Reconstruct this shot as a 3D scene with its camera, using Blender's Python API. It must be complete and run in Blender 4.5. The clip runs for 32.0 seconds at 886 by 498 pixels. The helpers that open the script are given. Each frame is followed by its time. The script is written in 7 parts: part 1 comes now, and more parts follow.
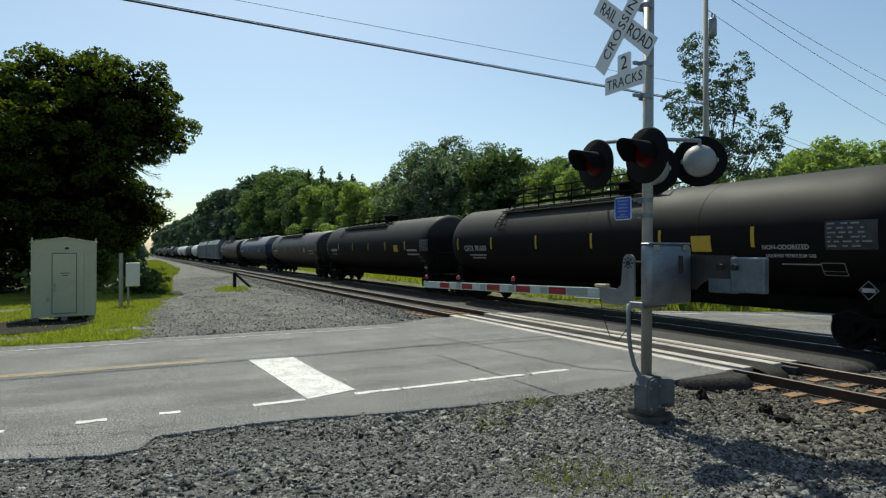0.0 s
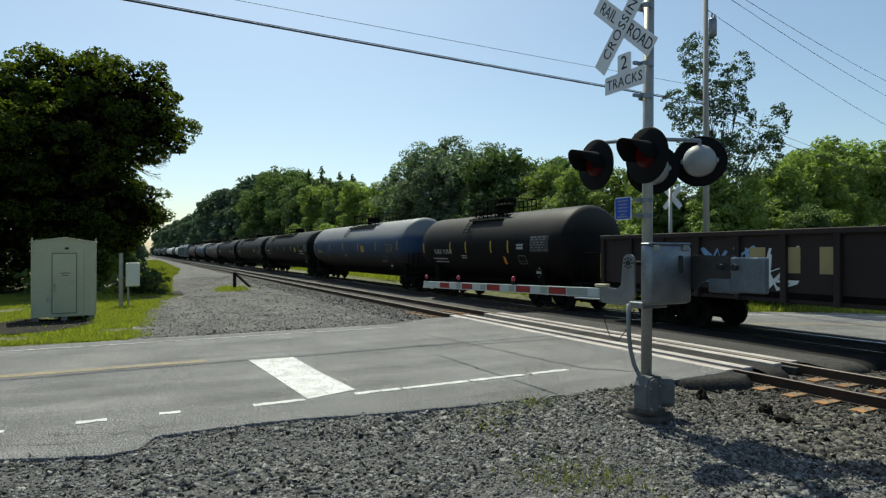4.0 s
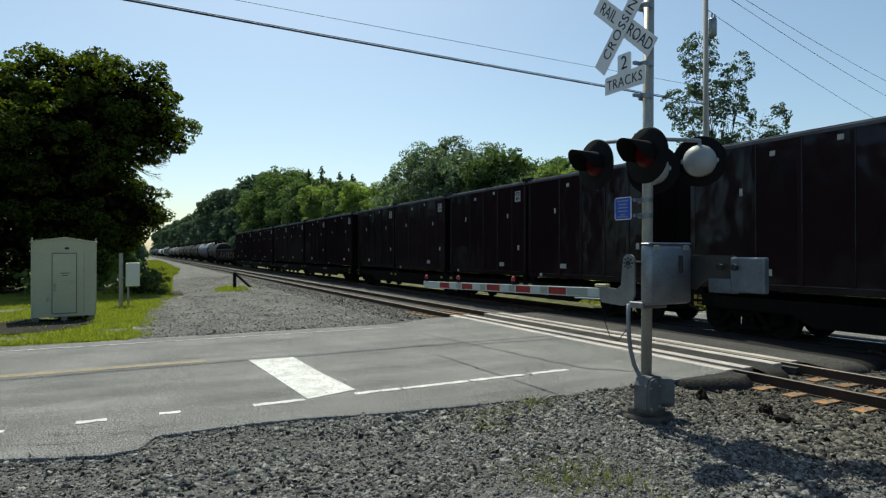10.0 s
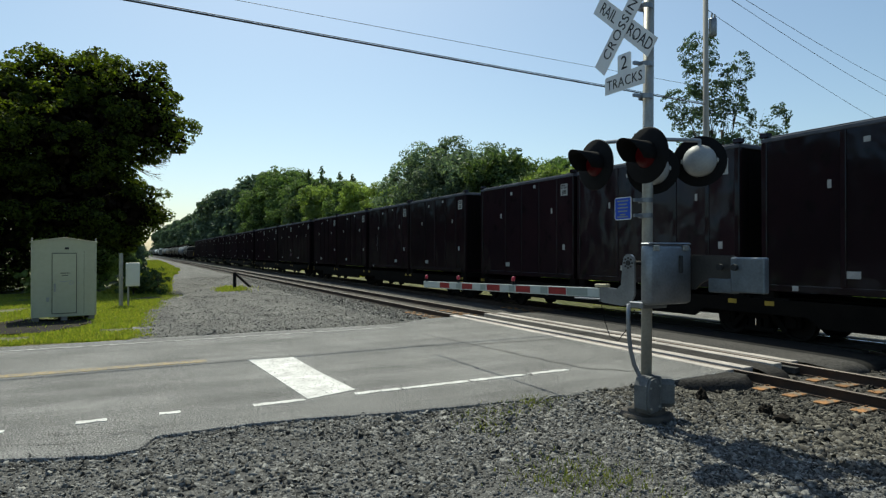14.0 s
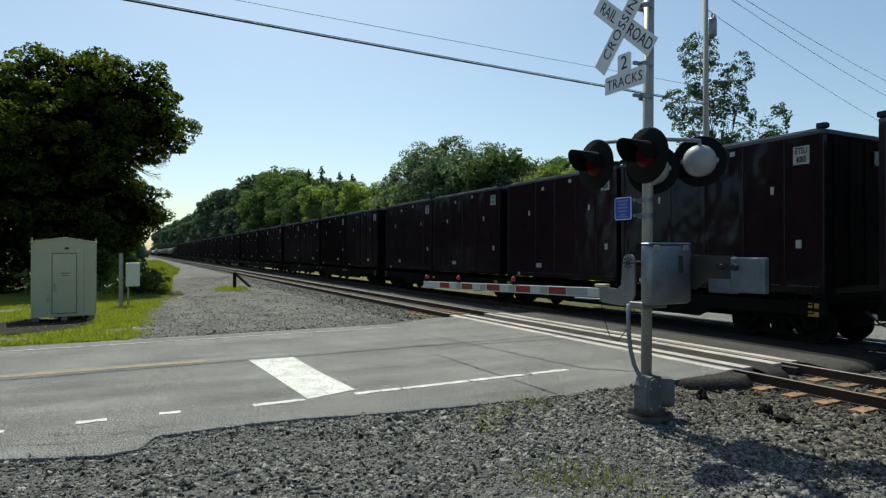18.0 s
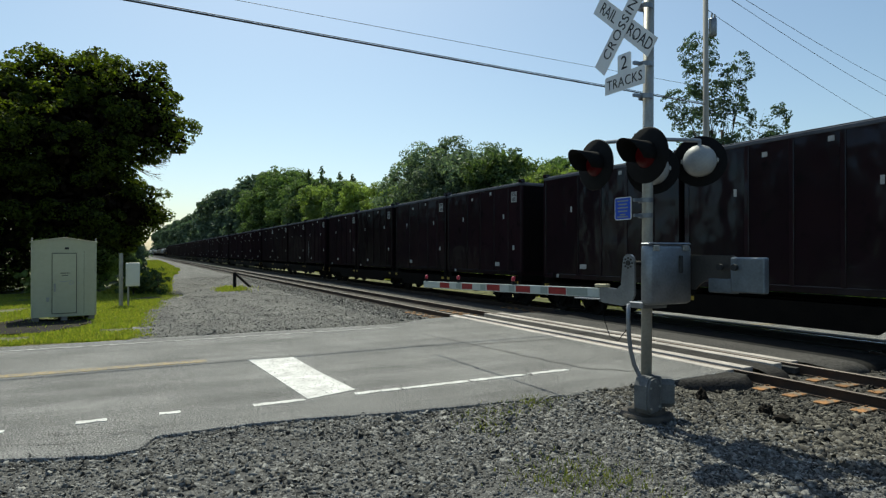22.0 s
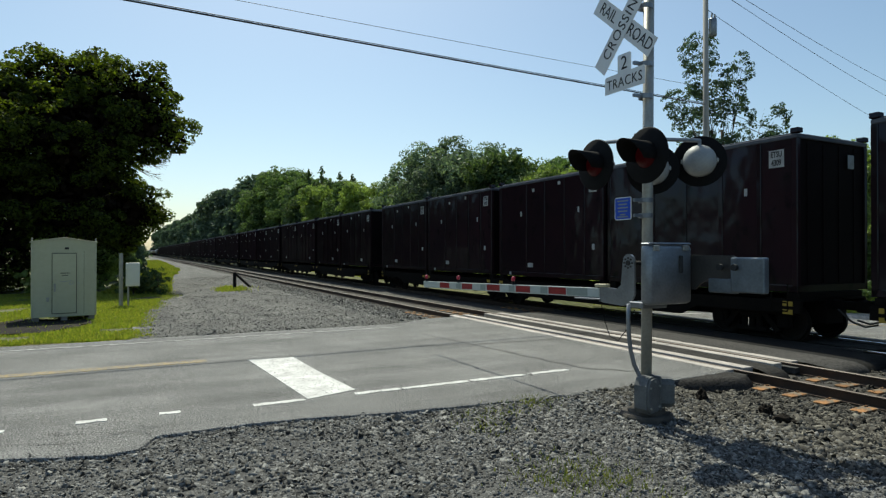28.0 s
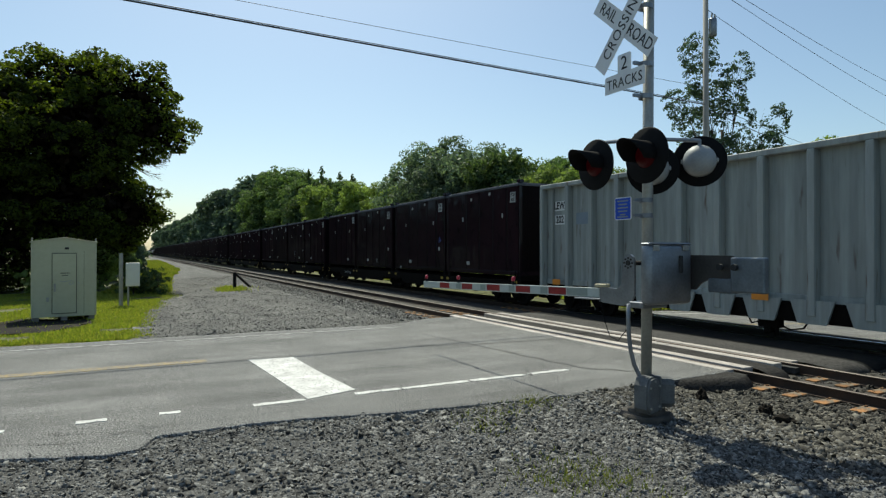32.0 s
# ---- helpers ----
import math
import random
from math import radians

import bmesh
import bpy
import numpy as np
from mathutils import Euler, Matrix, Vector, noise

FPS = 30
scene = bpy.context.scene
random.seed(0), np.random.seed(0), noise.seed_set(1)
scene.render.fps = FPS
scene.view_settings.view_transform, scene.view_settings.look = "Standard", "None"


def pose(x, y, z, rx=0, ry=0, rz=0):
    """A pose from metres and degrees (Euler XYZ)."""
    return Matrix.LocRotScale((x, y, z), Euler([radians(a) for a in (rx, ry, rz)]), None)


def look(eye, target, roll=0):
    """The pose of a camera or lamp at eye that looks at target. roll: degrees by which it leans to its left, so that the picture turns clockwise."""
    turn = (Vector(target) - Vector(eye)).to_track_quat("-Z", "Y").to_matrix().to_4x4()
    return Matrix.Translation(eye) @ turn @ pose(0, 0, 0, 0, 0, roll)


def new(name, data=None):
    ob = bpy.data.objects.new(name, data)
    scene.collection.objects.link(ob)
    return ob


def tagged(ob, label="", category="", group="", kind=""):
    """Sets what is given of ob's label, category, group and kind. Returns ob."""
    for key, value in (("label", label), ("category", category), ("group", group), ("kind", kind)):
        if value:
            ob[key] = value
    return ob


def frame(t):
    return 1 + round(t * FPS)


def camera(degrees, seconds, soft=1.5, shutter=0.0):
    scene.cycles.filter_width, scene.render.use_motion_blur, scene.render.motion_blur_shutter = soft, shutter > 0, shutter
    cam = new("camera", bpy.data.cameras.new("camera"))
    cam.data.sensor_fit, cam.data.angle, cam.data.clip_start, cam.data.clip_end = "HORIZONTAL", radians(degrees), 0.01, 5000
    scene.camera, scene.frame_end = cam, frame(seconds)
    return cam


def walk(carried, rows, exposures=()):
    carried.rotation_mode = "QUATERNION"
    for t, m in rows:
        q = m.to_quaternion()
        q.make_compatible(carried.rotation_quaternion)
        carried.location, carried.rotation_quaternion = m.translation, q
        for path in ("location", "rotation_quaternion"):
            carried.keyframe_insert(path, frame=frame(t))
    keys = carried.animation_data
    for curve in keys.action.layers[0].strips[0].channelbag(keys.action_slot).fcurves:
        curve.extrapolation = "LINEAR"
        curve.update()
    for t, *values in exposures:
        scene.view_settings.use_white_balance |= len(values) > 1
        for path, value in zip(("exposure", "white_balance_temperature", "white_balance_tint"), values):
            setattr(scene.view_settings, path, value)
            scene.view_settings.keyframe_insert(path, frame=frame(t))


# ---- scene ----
# Axes: y runs along the railway the way the train goes, x along the road across it, z = 0 is the rail top.
HEAD = math.atan(550 / 1060)
EYE = (0.0, 0.0, 2.13)
AIM = (EYE[0] + 10 * math.sin(HEAD), EYE[1] + 10 * math.cos(HEAD), EYE[2] + 0.0566)
cam = camera(72.97, 32.0, soft=1.3)
walk(cam, [(0.0, look(EYE, AIM)), (32.0, look(EYE, AIM))], [(0.0, 0.0, 6450, -2), (32.0, 0.0, 6450, -2)])

# ---------------------------------------------------------------- light
SUN_EL, SUN_AZ = radians(54.5), radians(11)      # azimuth from +y towards +x
world = bpy.data.worlds.new("world")
scene.world = world
world.use_nodes = True
wn = world.node_tree
sky = wn.nodes.new("ShaderNodeTexSky")
sky.sky_type, sky.sun_disc = "NISHITA", False
sky.sun_elevation, sky.sun_rotation = SUN_EL, SUN_AZ
sky.air_density, sky.dust_density, sky.ozone_density = 1.0, 1.2, 1.6
wn.nodes["Background"].inputs[1].default_value = 0.126
wn.links.new(sky.outputs[0], wn.nodes["Background"].inputs[0])
sun = new("sun", bpy.data.lights.new("sun", "SUN"))
sun.data.energy, sun.data.angle, sun.data.color = 5.0, radians(0.53), (1.0, 0.93, 0.82)
SUN_DIR = Vector((math.sin(SUN_AZ) * math.cos(SUN_EL), math.cos(SUN_AZ) * math.cos(SUN_EL), math.sin(SUN_EL)))
sun.matrix_world = look(SUN_DIR * 100, (0, 0, 0))


# ---------------------------------------------------------------- materials
def mat(name, a, b=None, rough=0.7, metal=0.0, big=1.2, fine=25.0, bump=0.15, vary=0.0, stretch=(1, 1, 1),
        spec=0.5, world_space=False, speck=None, island=False, ramp_at=(0.52, 0.98), lit_dust=None, grain=None, grime=None, streak=None, gloss=None, relief=4):
    """A worn surface: two colours mixed by a broad and a fine noise, with fine relief."""
    m = bpy.data.materials.new(name)
    m.use_nodes = True
    nt = m.node_tree
    n, ln = nt.nodes, nt.links
    bs = n["Principled BSDF"]
    b = b or tuple(c * 0.7 for c in a)
    tc = n.new("ShaderNodeTexCoord")
    mp = n.new("ShaderNodeMapping")
    mp.inputs["Scale"].default_value = stretch
    if world_space:
        geo = n.new("ShaderNodeNewGeometry")
        ln.new(geo.outputs["Position"], mp.inputs[0])
    else:
        ln.new(tc.outputs["Object"], mp.inputs[0])
    n1, n2 = n.new("ShaderNodeTexNoise"), n.new("ShaderNodeTexNoise")
    n1.inputs["Scale"].default_value, n1.inputs["Detail"].default_value = big, 5
    n2.inputs["Scale"].default_value, n2.inputs["Detail"].default_value = fine, relief
    ln.new(mp.outputs[0], n1.inputs["Vector"])
    ln.new(mp.outputs[0], n2.inputs["Vector"])
    add = n.new("ShaderNodeMath")
    add.operation = "MULTIPLY_ADD"
    ln.new(n2.outputs[0], add.inputs[0])
    add.inputs[1].default_value = 0.5
    ln.new(n1.outputs[0], add.inputs[2])
    ramp = n.new("ShaderNodeMapRange")
    ramp.inputs[1].default_value, ramp.inputs[2].default_value = ramp_at
    ln.new(add.outputs[0], ramp.inputs[0])
    mix = n.new("ShaderNodeMix")
    mix.data_type = "RGBA"
    ln.new(ramp.outputs[0], mix.inputs[0])
    mix.inputs[6].default_value, mix.inputs[7].default_value = (*a, 1), (*b, 1)
    out = mix.outputs[2]
    if vary:
        hs = n.new("ShaderNodeHueSaturation")
        if island:
            rnd = n.new("ShaderNodeNewGeometry").outputs["Random Per Island"]
        else:
            rnd = n.new("ShaderNodeObjectInfo").outputs["Random"]
        mr = n.new("ShaderNodeMapRange")
        mr.inputs[3].default_value, mr.inputs[4].default_value = 1 - vary, 1 + vary
        ln.new(rnd, mr.inputs[0])
        ln.new(mr.outputs[0], hs.inputs["Value"])
        ln.new(out, hs.inputs["Color"])
        out = hs.outputs[0]
    if speck:
        col, size, amount = speck
        vn = n.new("ShaderNodeTexNoise")
        vn.inputs["Scale"].default_value, vn.inputs["Detail"].default_value = size, 6
        ln.new(mp.outputs[0], vn.inputs["Vector"])
        sr = n.new("ShaderNodeMapRange")
        sr.inputs[1].default_value, sr.inputs[2].default_value = 0.62 - amount, 0.72 - amount
        ln.new(vn.outputs[0], sr.inputs[0])
        m2 = n.new("ShaderNodeMix")
        m2.data_type = "RGBA"
        ln.new(sr.outputs[0], m2.inputs[0])
        ln.new(out, m2.inputs[6])
        m2.inputs[7].default_value = (*col, 1)
        out = m2.outputs[2]
    if grain:
        # fine light and dark grains
        size, amount = grain
        gn = n.new("ShaderNodeTexNoise")
        gn.inputs["Scale"].default_value, gn.inputs["Detail"].default_value, gn.inputs["Roughness"].default_value = size, 3, 0.7
        ln.new(mp.outputs[0], gn.inputs["Vector"])
        gr = n.new("ShaderNodeMapRange")
        gr.inputs[1].default_value, gr.inputs[2].default_value = 0.36, 0.64
        gr.inputs[3].default_value, gr.inputs[4].default_value = 1 - amount, 1 + amount
        ln.new(gn.outputs[0], gr.inputs[0])
        gh = n.new("ShaderNodeHueSaturation")
        ln.new(gr.outputs[0], gh.inputs["Value"])
        ln.new(out, gh.inputs["Color"])
        out = gh.outputs[0]
    if streak:
        # long worn bands
        along, amount = streak
        sm_ = n.new("ShaderNodeMapping")
        sm_.inputs["Scale"].default_value = along
        ln.new(mp.outputs[0], sm_.inputs[0])
        sn = n.new("ShaderNodeTexNoise")
        sn.inputs["Scale"].default_value, sn.inputs["Detail"].default_value = 1.0, 4
        ln.new(sm_.outputs[0], sn.inputs["Vector"])
        st = n.new("ShaderNodeMapRange")
        st.inputs[1].default_value, st.inputs[2].default_value = 0.36, 0.64
        st.inputs[3].default_value, st.inputs[4].default_value = 1 - amount, 1 + amount
        ln.new(sn.outputs[0], st.inputs[0])
        sh_ = n.new("ShaderNodeHueSaturation")
        ln.new(st.outputs[0], sh_.inputs["Value"])
        ln.new(out, sh_.inputs["Color"])
        out = sh_.outputs[0]
    if lit_dust:
        # dusty paler tone above a height, with the top's sunlight put into it
        col, low, high = lit_dust
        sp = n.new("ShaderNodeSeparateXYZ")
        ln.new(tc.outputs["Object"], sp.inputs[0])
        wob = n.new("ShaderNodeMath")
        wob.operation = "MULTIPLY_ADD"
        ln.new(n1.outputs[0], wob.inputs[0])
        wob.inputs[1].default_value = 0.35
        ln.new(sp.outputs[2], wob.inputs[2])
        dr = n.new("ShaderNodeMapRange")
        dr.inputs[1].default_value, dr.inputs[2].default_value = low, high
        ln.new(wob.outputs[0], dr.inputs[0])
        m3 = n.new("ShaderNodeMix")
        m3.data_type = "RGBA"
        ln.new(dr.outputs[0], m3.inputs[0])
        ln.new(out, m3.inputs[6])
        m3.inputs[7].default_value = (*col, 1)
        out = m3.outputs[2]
    if grime:
        # splashed dirt below a height
        col, high, low = grime
        gs = n.new("ShaderNodeSeparateXYZ")
        ln.new(tc.outputs["Object"], gs.inputs[0])
        gw = n.new("ShaderNodeMath")
        gw.operation = "MULTIPLY_ADD"
        ln.new(n1.outputs[0], gw.inputs[0])
        gw.inputs[1].default_value = 0.6
        ln.new(gs.outputs[2], gw.inputs[2])
        gm_ = n.new("ShaderNodeMapRange")
        gm_.inputs[1].default_value, gm_.inputs[2].default_value = high, low
        ln.new(gw.outputs[0], gm_.inputs[0])
        m4 = n.new("ShaderNodeMix")
        m4.data_type = "RGBA"
        ln.new(gm_.outputs[0], m4.inputs[0])
        ln.new(out, m4.inputs[6])
        m4.inputs[7].default_value = (*col, 1)
        out = m4.outputs[2]
    ln.new(out, bs.inputs["Base Color"])
    rr = n.new("ShaderNodeMapRange")
    rr.inputs[3].default_value, rr.inputs[4].default_value = max(0.05, rough - 0.12), min(1, rough + 0.12)
    ln.new(n1.outputs[0], rr.inputs[0])
    ln.new(rr.outputs[0], bs.inputs["Roughness"])
    bs.inputs["Metallic"].default_value = metal
    bs.inputs["Specular IOR Level"].default_value = spec
    if bump:
        bp = n.new("ShaderNodeBump")
        bp.inputs["Strength"].default_value, bp.inputs["Distance"].default_value = min(1.0, bump), 0.02 * max(1.0, bump)
        ln.new(n2.outputs[0], bp.inputs["Height"])
        ln.new(bp.outputs[0], bs.inputs["Normal"])
    if gloss:
        # a thin, even gloss of worn paint
        gl, gx = n.new("ShaderNodeBsdfGlossy"), n.new("ShaderNodeMixShader")
        gl.inputs["Roughness"].default_value = gloss[1]
        # blue tint puts the colour of reflected sky into the gloss
        gl.inputs["Color"].default_value = (0.62, 0.82, 1.0, 1)
        gx.inputs[0].default_value = gloss[0]
        if bump:
            ln.new(bp.outputs[0], gl.inputs["Normal"])
        ln.new(bs.outputs[0], gx.inputs[1])
        ln.new(gl.outputs[0], gx.inputs[2])
        ln.new(gx.outputs[0], n["Material Output"].inputs[0])
    return m


def leaf_mat(name, a, b, glow=0.35, shine=0.02, tint=(1.4, 1.45, 0.6)):
    """Foliage: diffuse and translucent, varied leaf by leaf and tree by tree."""
    m = bpy.data.materials.new(name)
    m.use_nodes = True
    nt = m.node_tree
    n, ln = nt.nodes, nt.links
    n.remove(n["Principled BSDF"])
    geo, oi = n.new("ShaderNodeNewGeometry"), n.new("ShaderNodeObjectInfo")
    mix = n.new("ShaderNodeMix")
    mix.data_type = "RGBA"
    ln.new(geo.outputs["Random Per Island"], mix.inputs[0])
    mix.inputs[6].default_value, mix.inputs[7].default_value = (*a, 1), (*b, 1)
    hs = n.new("ShaderNodeHueSaturation")
    mr = n.new("ShaderNodeMapRange")
    mr.inputs[3].default_value, mr.inputs[4].default_value = 0.8, 1.25
    ln.new(oi.outputs["Random"], mr.inputs[0])
    ln.new(mr.outputs[0], hs.inputs["Value"])
    ln.new(mix.outputs[2], hs.inputs["Color"])
    d, t, g = n.new("ShaderNodeBsdfDiffuse"), n.new("ShaderNodeBsdfTranslucent"), n.new("ShaderNodeBsdfGlossy")
    g.inputs["Roughness"].default_value = 0.45
    g.inputs["Color"].default_value = (0.6, 0.6, 0.6, 1)
    warm = n.new("ShaderNodeMix")
    warm.data_type, warm.blend_type = "RGBA", "MULTIPLY"
    warm.inputs[0].default_value = 1.0
    warm.inputs[7].default_value = (*tint, 1)
    ln.new(hs.outputs[0], d.inputs[0])
    ln.new(hs.outputs[0], warm.inputs[6])
    ln.new(warm.outputs[2], t.inputs[0])
    m1, m2 = n.new("ShaderNodeMixShader"), n.new("ShaderNodeMixShader")
    m1.inputs[0].default_value, m2.inputs[0].default_value = glow, shine
    ln.new(d.outputs[0], m1.inputs[1])
    ln.new(t.outputs[0], m1.inputs[2])
    ln.new(m1.outputs[0], m2.inputs[1])
    ln.new(g.outputs[0], m2.inputs[2])
    ln.new(m2.outputs[0], n["Material Output"].inputs[0])
    return m


M_ASPHALT = mat("asphalt", (0.19, 0.187, 0.178), (0.112, 0.11, 0.106), 0.88, big=0.6, fine=60, bump=0.8, world_space=True, grain=(55, 1.25), streak=((0.07, 1.6, 1.0), 0.14),
                speck=((0.29, 0.285, 0.275), 48, 0.07), spec=0.3)
M_ASPHALT_NEW = mat("asphalt_patch", (0.074, 0.069, 0.064), (0.046, 0.044, 0.042), 0.9, big=0.8, fine=32, bump=0.9, world_space=True, grain=(22, 0.6), spec=0.25)
# asphalt at the far track, the train's shade put into its colour
M_ASPHALT_SHADE = mat("oily_asphalt", (0.022, 0.021, 0.02), (0.013, 0.0125, 0.012), 0.95, big=1.2, fine=32, bump=0.8, world_space=True, grain=(24, 0.5), spec=0.15)
M_ASPHALT_SHOULDER = mat("oily_shoulder_asphalt", (0.04, 0.037, 0.034), (0.022, 0.02, 0.019), 0.9, big=1.6, fine=32, bump=0.9, world_space=True, grain=(24, 0.5), spec=0.2)
# far track's boards, darkened in colour for the shade under the train
M_BOARD_SHADE = mat("oily_crossing_board", (0.03, 0.028, 0.026), (0.018, 0.017, 0.016), 0.92, big=2, fine=35, world_space=True, spec=0.2)
M_TAR = mat("tar_seal", (0.018, 0.018, 0.018), (0.03, 0.03, 0.03), 0.6)
M_WHITE_LINE = mat("road_paint_white", (0.72, 0.71, 0.68), (0.42, 0.41, 0.39), 0.75, big=3, fine=60, world_space=True,
                   speck=((0.16, 0.155, 0.15), 22, 0.05))
M_YELLOW_LINE = mat("road_paint_yellow", (0.42, 0.29, 0.09), (0.22, 0.18, 0.11), 0.8, big=3, fine=60, world_space=True,
                    speck=((0.14, 0.135, 0.13), 20, 0.17))
M_WHITE_WORN = mat("road_paint_worn", (0.5, 0.49, 0.47), (0.25, 0.245, 0.235), 0.8, big=3, fine=60, world_space=True, speck=((0.14, 0.137, 0.13), 9, 0.12))
M_GRAVEL = mat("gravel_bed", (0.09, 0.088, 0.083), (0.03, 0.029, 0.028), 0.95, big=1.5, fine=38, bump=1.0, world_space=True,
               speck=((0.26, 0.25, 0.235), 45, 0.04))
M_GRAVEL_ROAD = mat("packed_gravel", (0.118, 0.113, 0.103), (0.062, 0.06, 0.054), 0.95, grain=(16, 0.6), streak=((1.1, 0.06, 1.0), 0.2), big=0.6, fine=30, bump=0.6, world_space=True,
                    speck=((0.29, 0.28, 0.26), 9, 0.03))
M_STONE = mat("crushed_stone", (0.205, 0.2, 0.187), (0.08, 0.078, 0.073), 0.9, big=8, fine=60, bump=0.3, vary=0.85, spec=0.3, world_space=True, island=True)
M_STONE_WARM = mat("brownish_stone", (0.135, 0.124, 0.102), (0.05, 0.046, 0.039), 0.9, big=8, fine=60, bump=0.2, vary=0.8, world_space=True, island=True, spec=0.3)
M_STONE_DARK = mat("oily_ballast_stone", (0.078, 0.07, 0.058), (0.03, 0.027, 0.023), 0.9, big=8, fine=60, bump=0.2, vary=0.7, world_space=True, island=True, spec=0.25)
M_STONE_PALE = mat("packed_stone", (0.16, 0.155, 0.143), (0.085, 0.083, 0.077), 0.9, big=8, fine=60, bump=0.2, vary=0.4, world_space=True, island=True)
M_BALLAST = mat("ballast_bed", (0.06, 0.055, 0.047), (0.028, 0.025, 0.022), 0.95, big=1.2, fine=24, bump=1.0, world_space=True,
                speck=((0.2, 0.188, 0.165), 30, 0.03))
M_GRASS = mat("grass_ground", (0.085, 0.105, 0.025), (0.13, 0.115, 0.05), 0.9, big=0.7, fine=18, bump=0.6, world_space=True)
# bare ground with the cabin's shade put into its dark colour
M_CABIN_SHADE = mat("dark_soil", (0.034, 0.03, 0.024), (0.018, 0.016, 0.013), 0.95, big=1.5, fine=30, bump=0.8, world_space=True, grain=(20, 0.5), spec=0.1)
M_BLADE = leaf_mat("grass_blade", (0.15, 0.21, 0.03), (0.3, 0.3, 0.07), 0.4)
M_WEED = leaf_mat("weed", (0.1, 0.135, 0.03), (0.22, 0.22, 0.07), 0.3)
M_LEAF = leaf_mat("leaves", (0.052, 0.092, 0.038), (0.175, 0.25, 0.09), 0.42, 0.03, (1.25, 1.32, 0.68))
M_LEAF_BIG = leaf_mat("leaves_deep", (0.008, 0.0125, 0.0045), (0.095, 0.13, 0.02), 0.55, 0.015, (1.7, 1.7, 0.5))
M_LEAF_PALE = leaf_mat("leaves_pale", (0.12, 0.175, 0.055), (0.27, 0.34, 0.11), 0.48, 0.03, (1.3, 1.38, 0.66))
M_LEAF_DARK = leaf_mat("leaves_dark", (0.036, 0.066, 0.03), (0.15, 0.21, 0.075), 0.4, 0.03, (1.25, 1.32, 0.68))
# paler, bluer leaves: distance haze put into the colour of far trees
M_LEAF_HAZY = leaf_mat("leaves_far", (0.065, 0.1, 0.068), (0.13, 0.175, 0.115), 0.36, 0.03, (1.1, 1.2, 0.8))
M_LEAF_BLUE = leaf_mat("leaves_blue", (0.04, 0.07, 0.046), (0.21, 0.27, 0.165), 0.4, 0.04, (1.15, 1.22, 0.75))
# near-black brown that carries the shade inside the big crown
M_CORE_SHADE = mat("inner_wood", (0.022, 0.017, 0.012), (0.01, 0.008, 0.006), 1.0, fine=10, bump=0.0, spec=0.0)
M_BARK = mat("bark", (0.11, 0.085, 0.06), (0.05, 0.04, 0.03), 0.95, fine=14, bump=0.8, stretch=(1, 1, 0.2))
M_RAIL = mat("rail_rust", (0.075, 0.045, 0.03), (0.035, 0.024, 0.018), 0.7, metal=0.3, big=2, fine=30)
M_RAILTOP = mat("rail_worn_top", (0.19, 0.165, 0.145), (0.12, 0.1, 0.088), 0.55, metal=0.7, fine=20, bump=0.02, stretch=(1, 0.05, 1))
# mirror-bright polished top, standing in for the sunlit road strip under the cars
M_RAILTOP_B = mat("rail_polished", (0.86, 0.86, 0.86), (0.8, 0.8, 0.8), 0.2, metal=1.0, fine=20, bump=0.01, stretch=(1, 0.05, 1))
M_TIE = mat("tie_wood", (0.11, 0.085, 0.065), (0.055, 0.045, 0.036), 0.9, fine=12, bump=0.6, stretch=(0.2, 1, 1), vary=0.25)
M_PLATE = mat("tie_plate_rust", (0.42, 0.2, 0.065), (0.2, 0.1, 0.045), 0.9, metal=0.05, big=7, fine=40, vary=0.35, bump=0.6, speck=((0.17, 0.14, 0.1), 9, 0.14))
M_RUBBER = mat("rubber_black", (0.02, 0.02, 0.02), (0.035, 0.034, 0.032), 0.75)
M_PANEL = mat("crossing_panel", (0.56, 0.5, 0.45), (0.3, 0.27, 0.245), 0.85, big=1.3, fine=35, world_space=True)
M_GALV = mat("galvanized_steel", (0.42, 0.415, 0.38), (0.28, 0.275, 0.25), 0.5, metal=0.45, big=2.5, fine=30, bump=0.08)
M_GALV_DULL = mat("dull_aluminium_paint", (0.27, 0.29, 0.32), (0.17, 0.18, 0.2), 0.4, metal=0.7, big=3, fine=30, bump=0.06)
M_SIGN = mat("sign_white", (0.76, 0.77, 0.78), (0.66, 0.67, 0.68), 0.45, big=2, fine=30, bump=0.0)
M_BLACK = mat("black_paint", (0.006, 0.006, 0.0065), (0.011, 0.011, 0.012), 0.75, bump=0.03, spec=0.12)
M_LETTER = mat("sign_black", (0.015, 0.015, 0.016), (0.02, 0.02, 0.02), 0.6, bump=0)
M_BLUE = mat("sign_blue", (0.01, 0.08, 0.55), (0.01, 0.06, 0.45), 0.4, bump=0)
M_RED = mat("reflective_red", (0.26, 0.004, 0.012), (0.18, 0.003, 0.009), 0.4, bump=0)
M_ARMWHITE = mat("reflective_white", (0.45, 0.49, 0.47), (0.37, 0.41, 0.39), 0.4, bump=0)
M_ARMGREY = mat("reflective_grey", (0.27, 0.31, 0.29), (0.22, 0.26, 0.24), 0.4, bump=0)
M_LAMP = mat("lamp_housing", (0.37, 0.38, 0.38), (0.28, 0.29, 0.29), 0.5, big=3, fine=30, bump=0.04)
M_ARMLENS = mat("arm_lamp_red", (0.45, 0.02, 0.05), (0.35, 0.015, 0.04), 0.3, bump=0)
M_REDGLASS = mat("red_lens", (0.012, 0.0008, 0.001), (0.008, 0.0015, 0.0015), 0.3, bump=0)
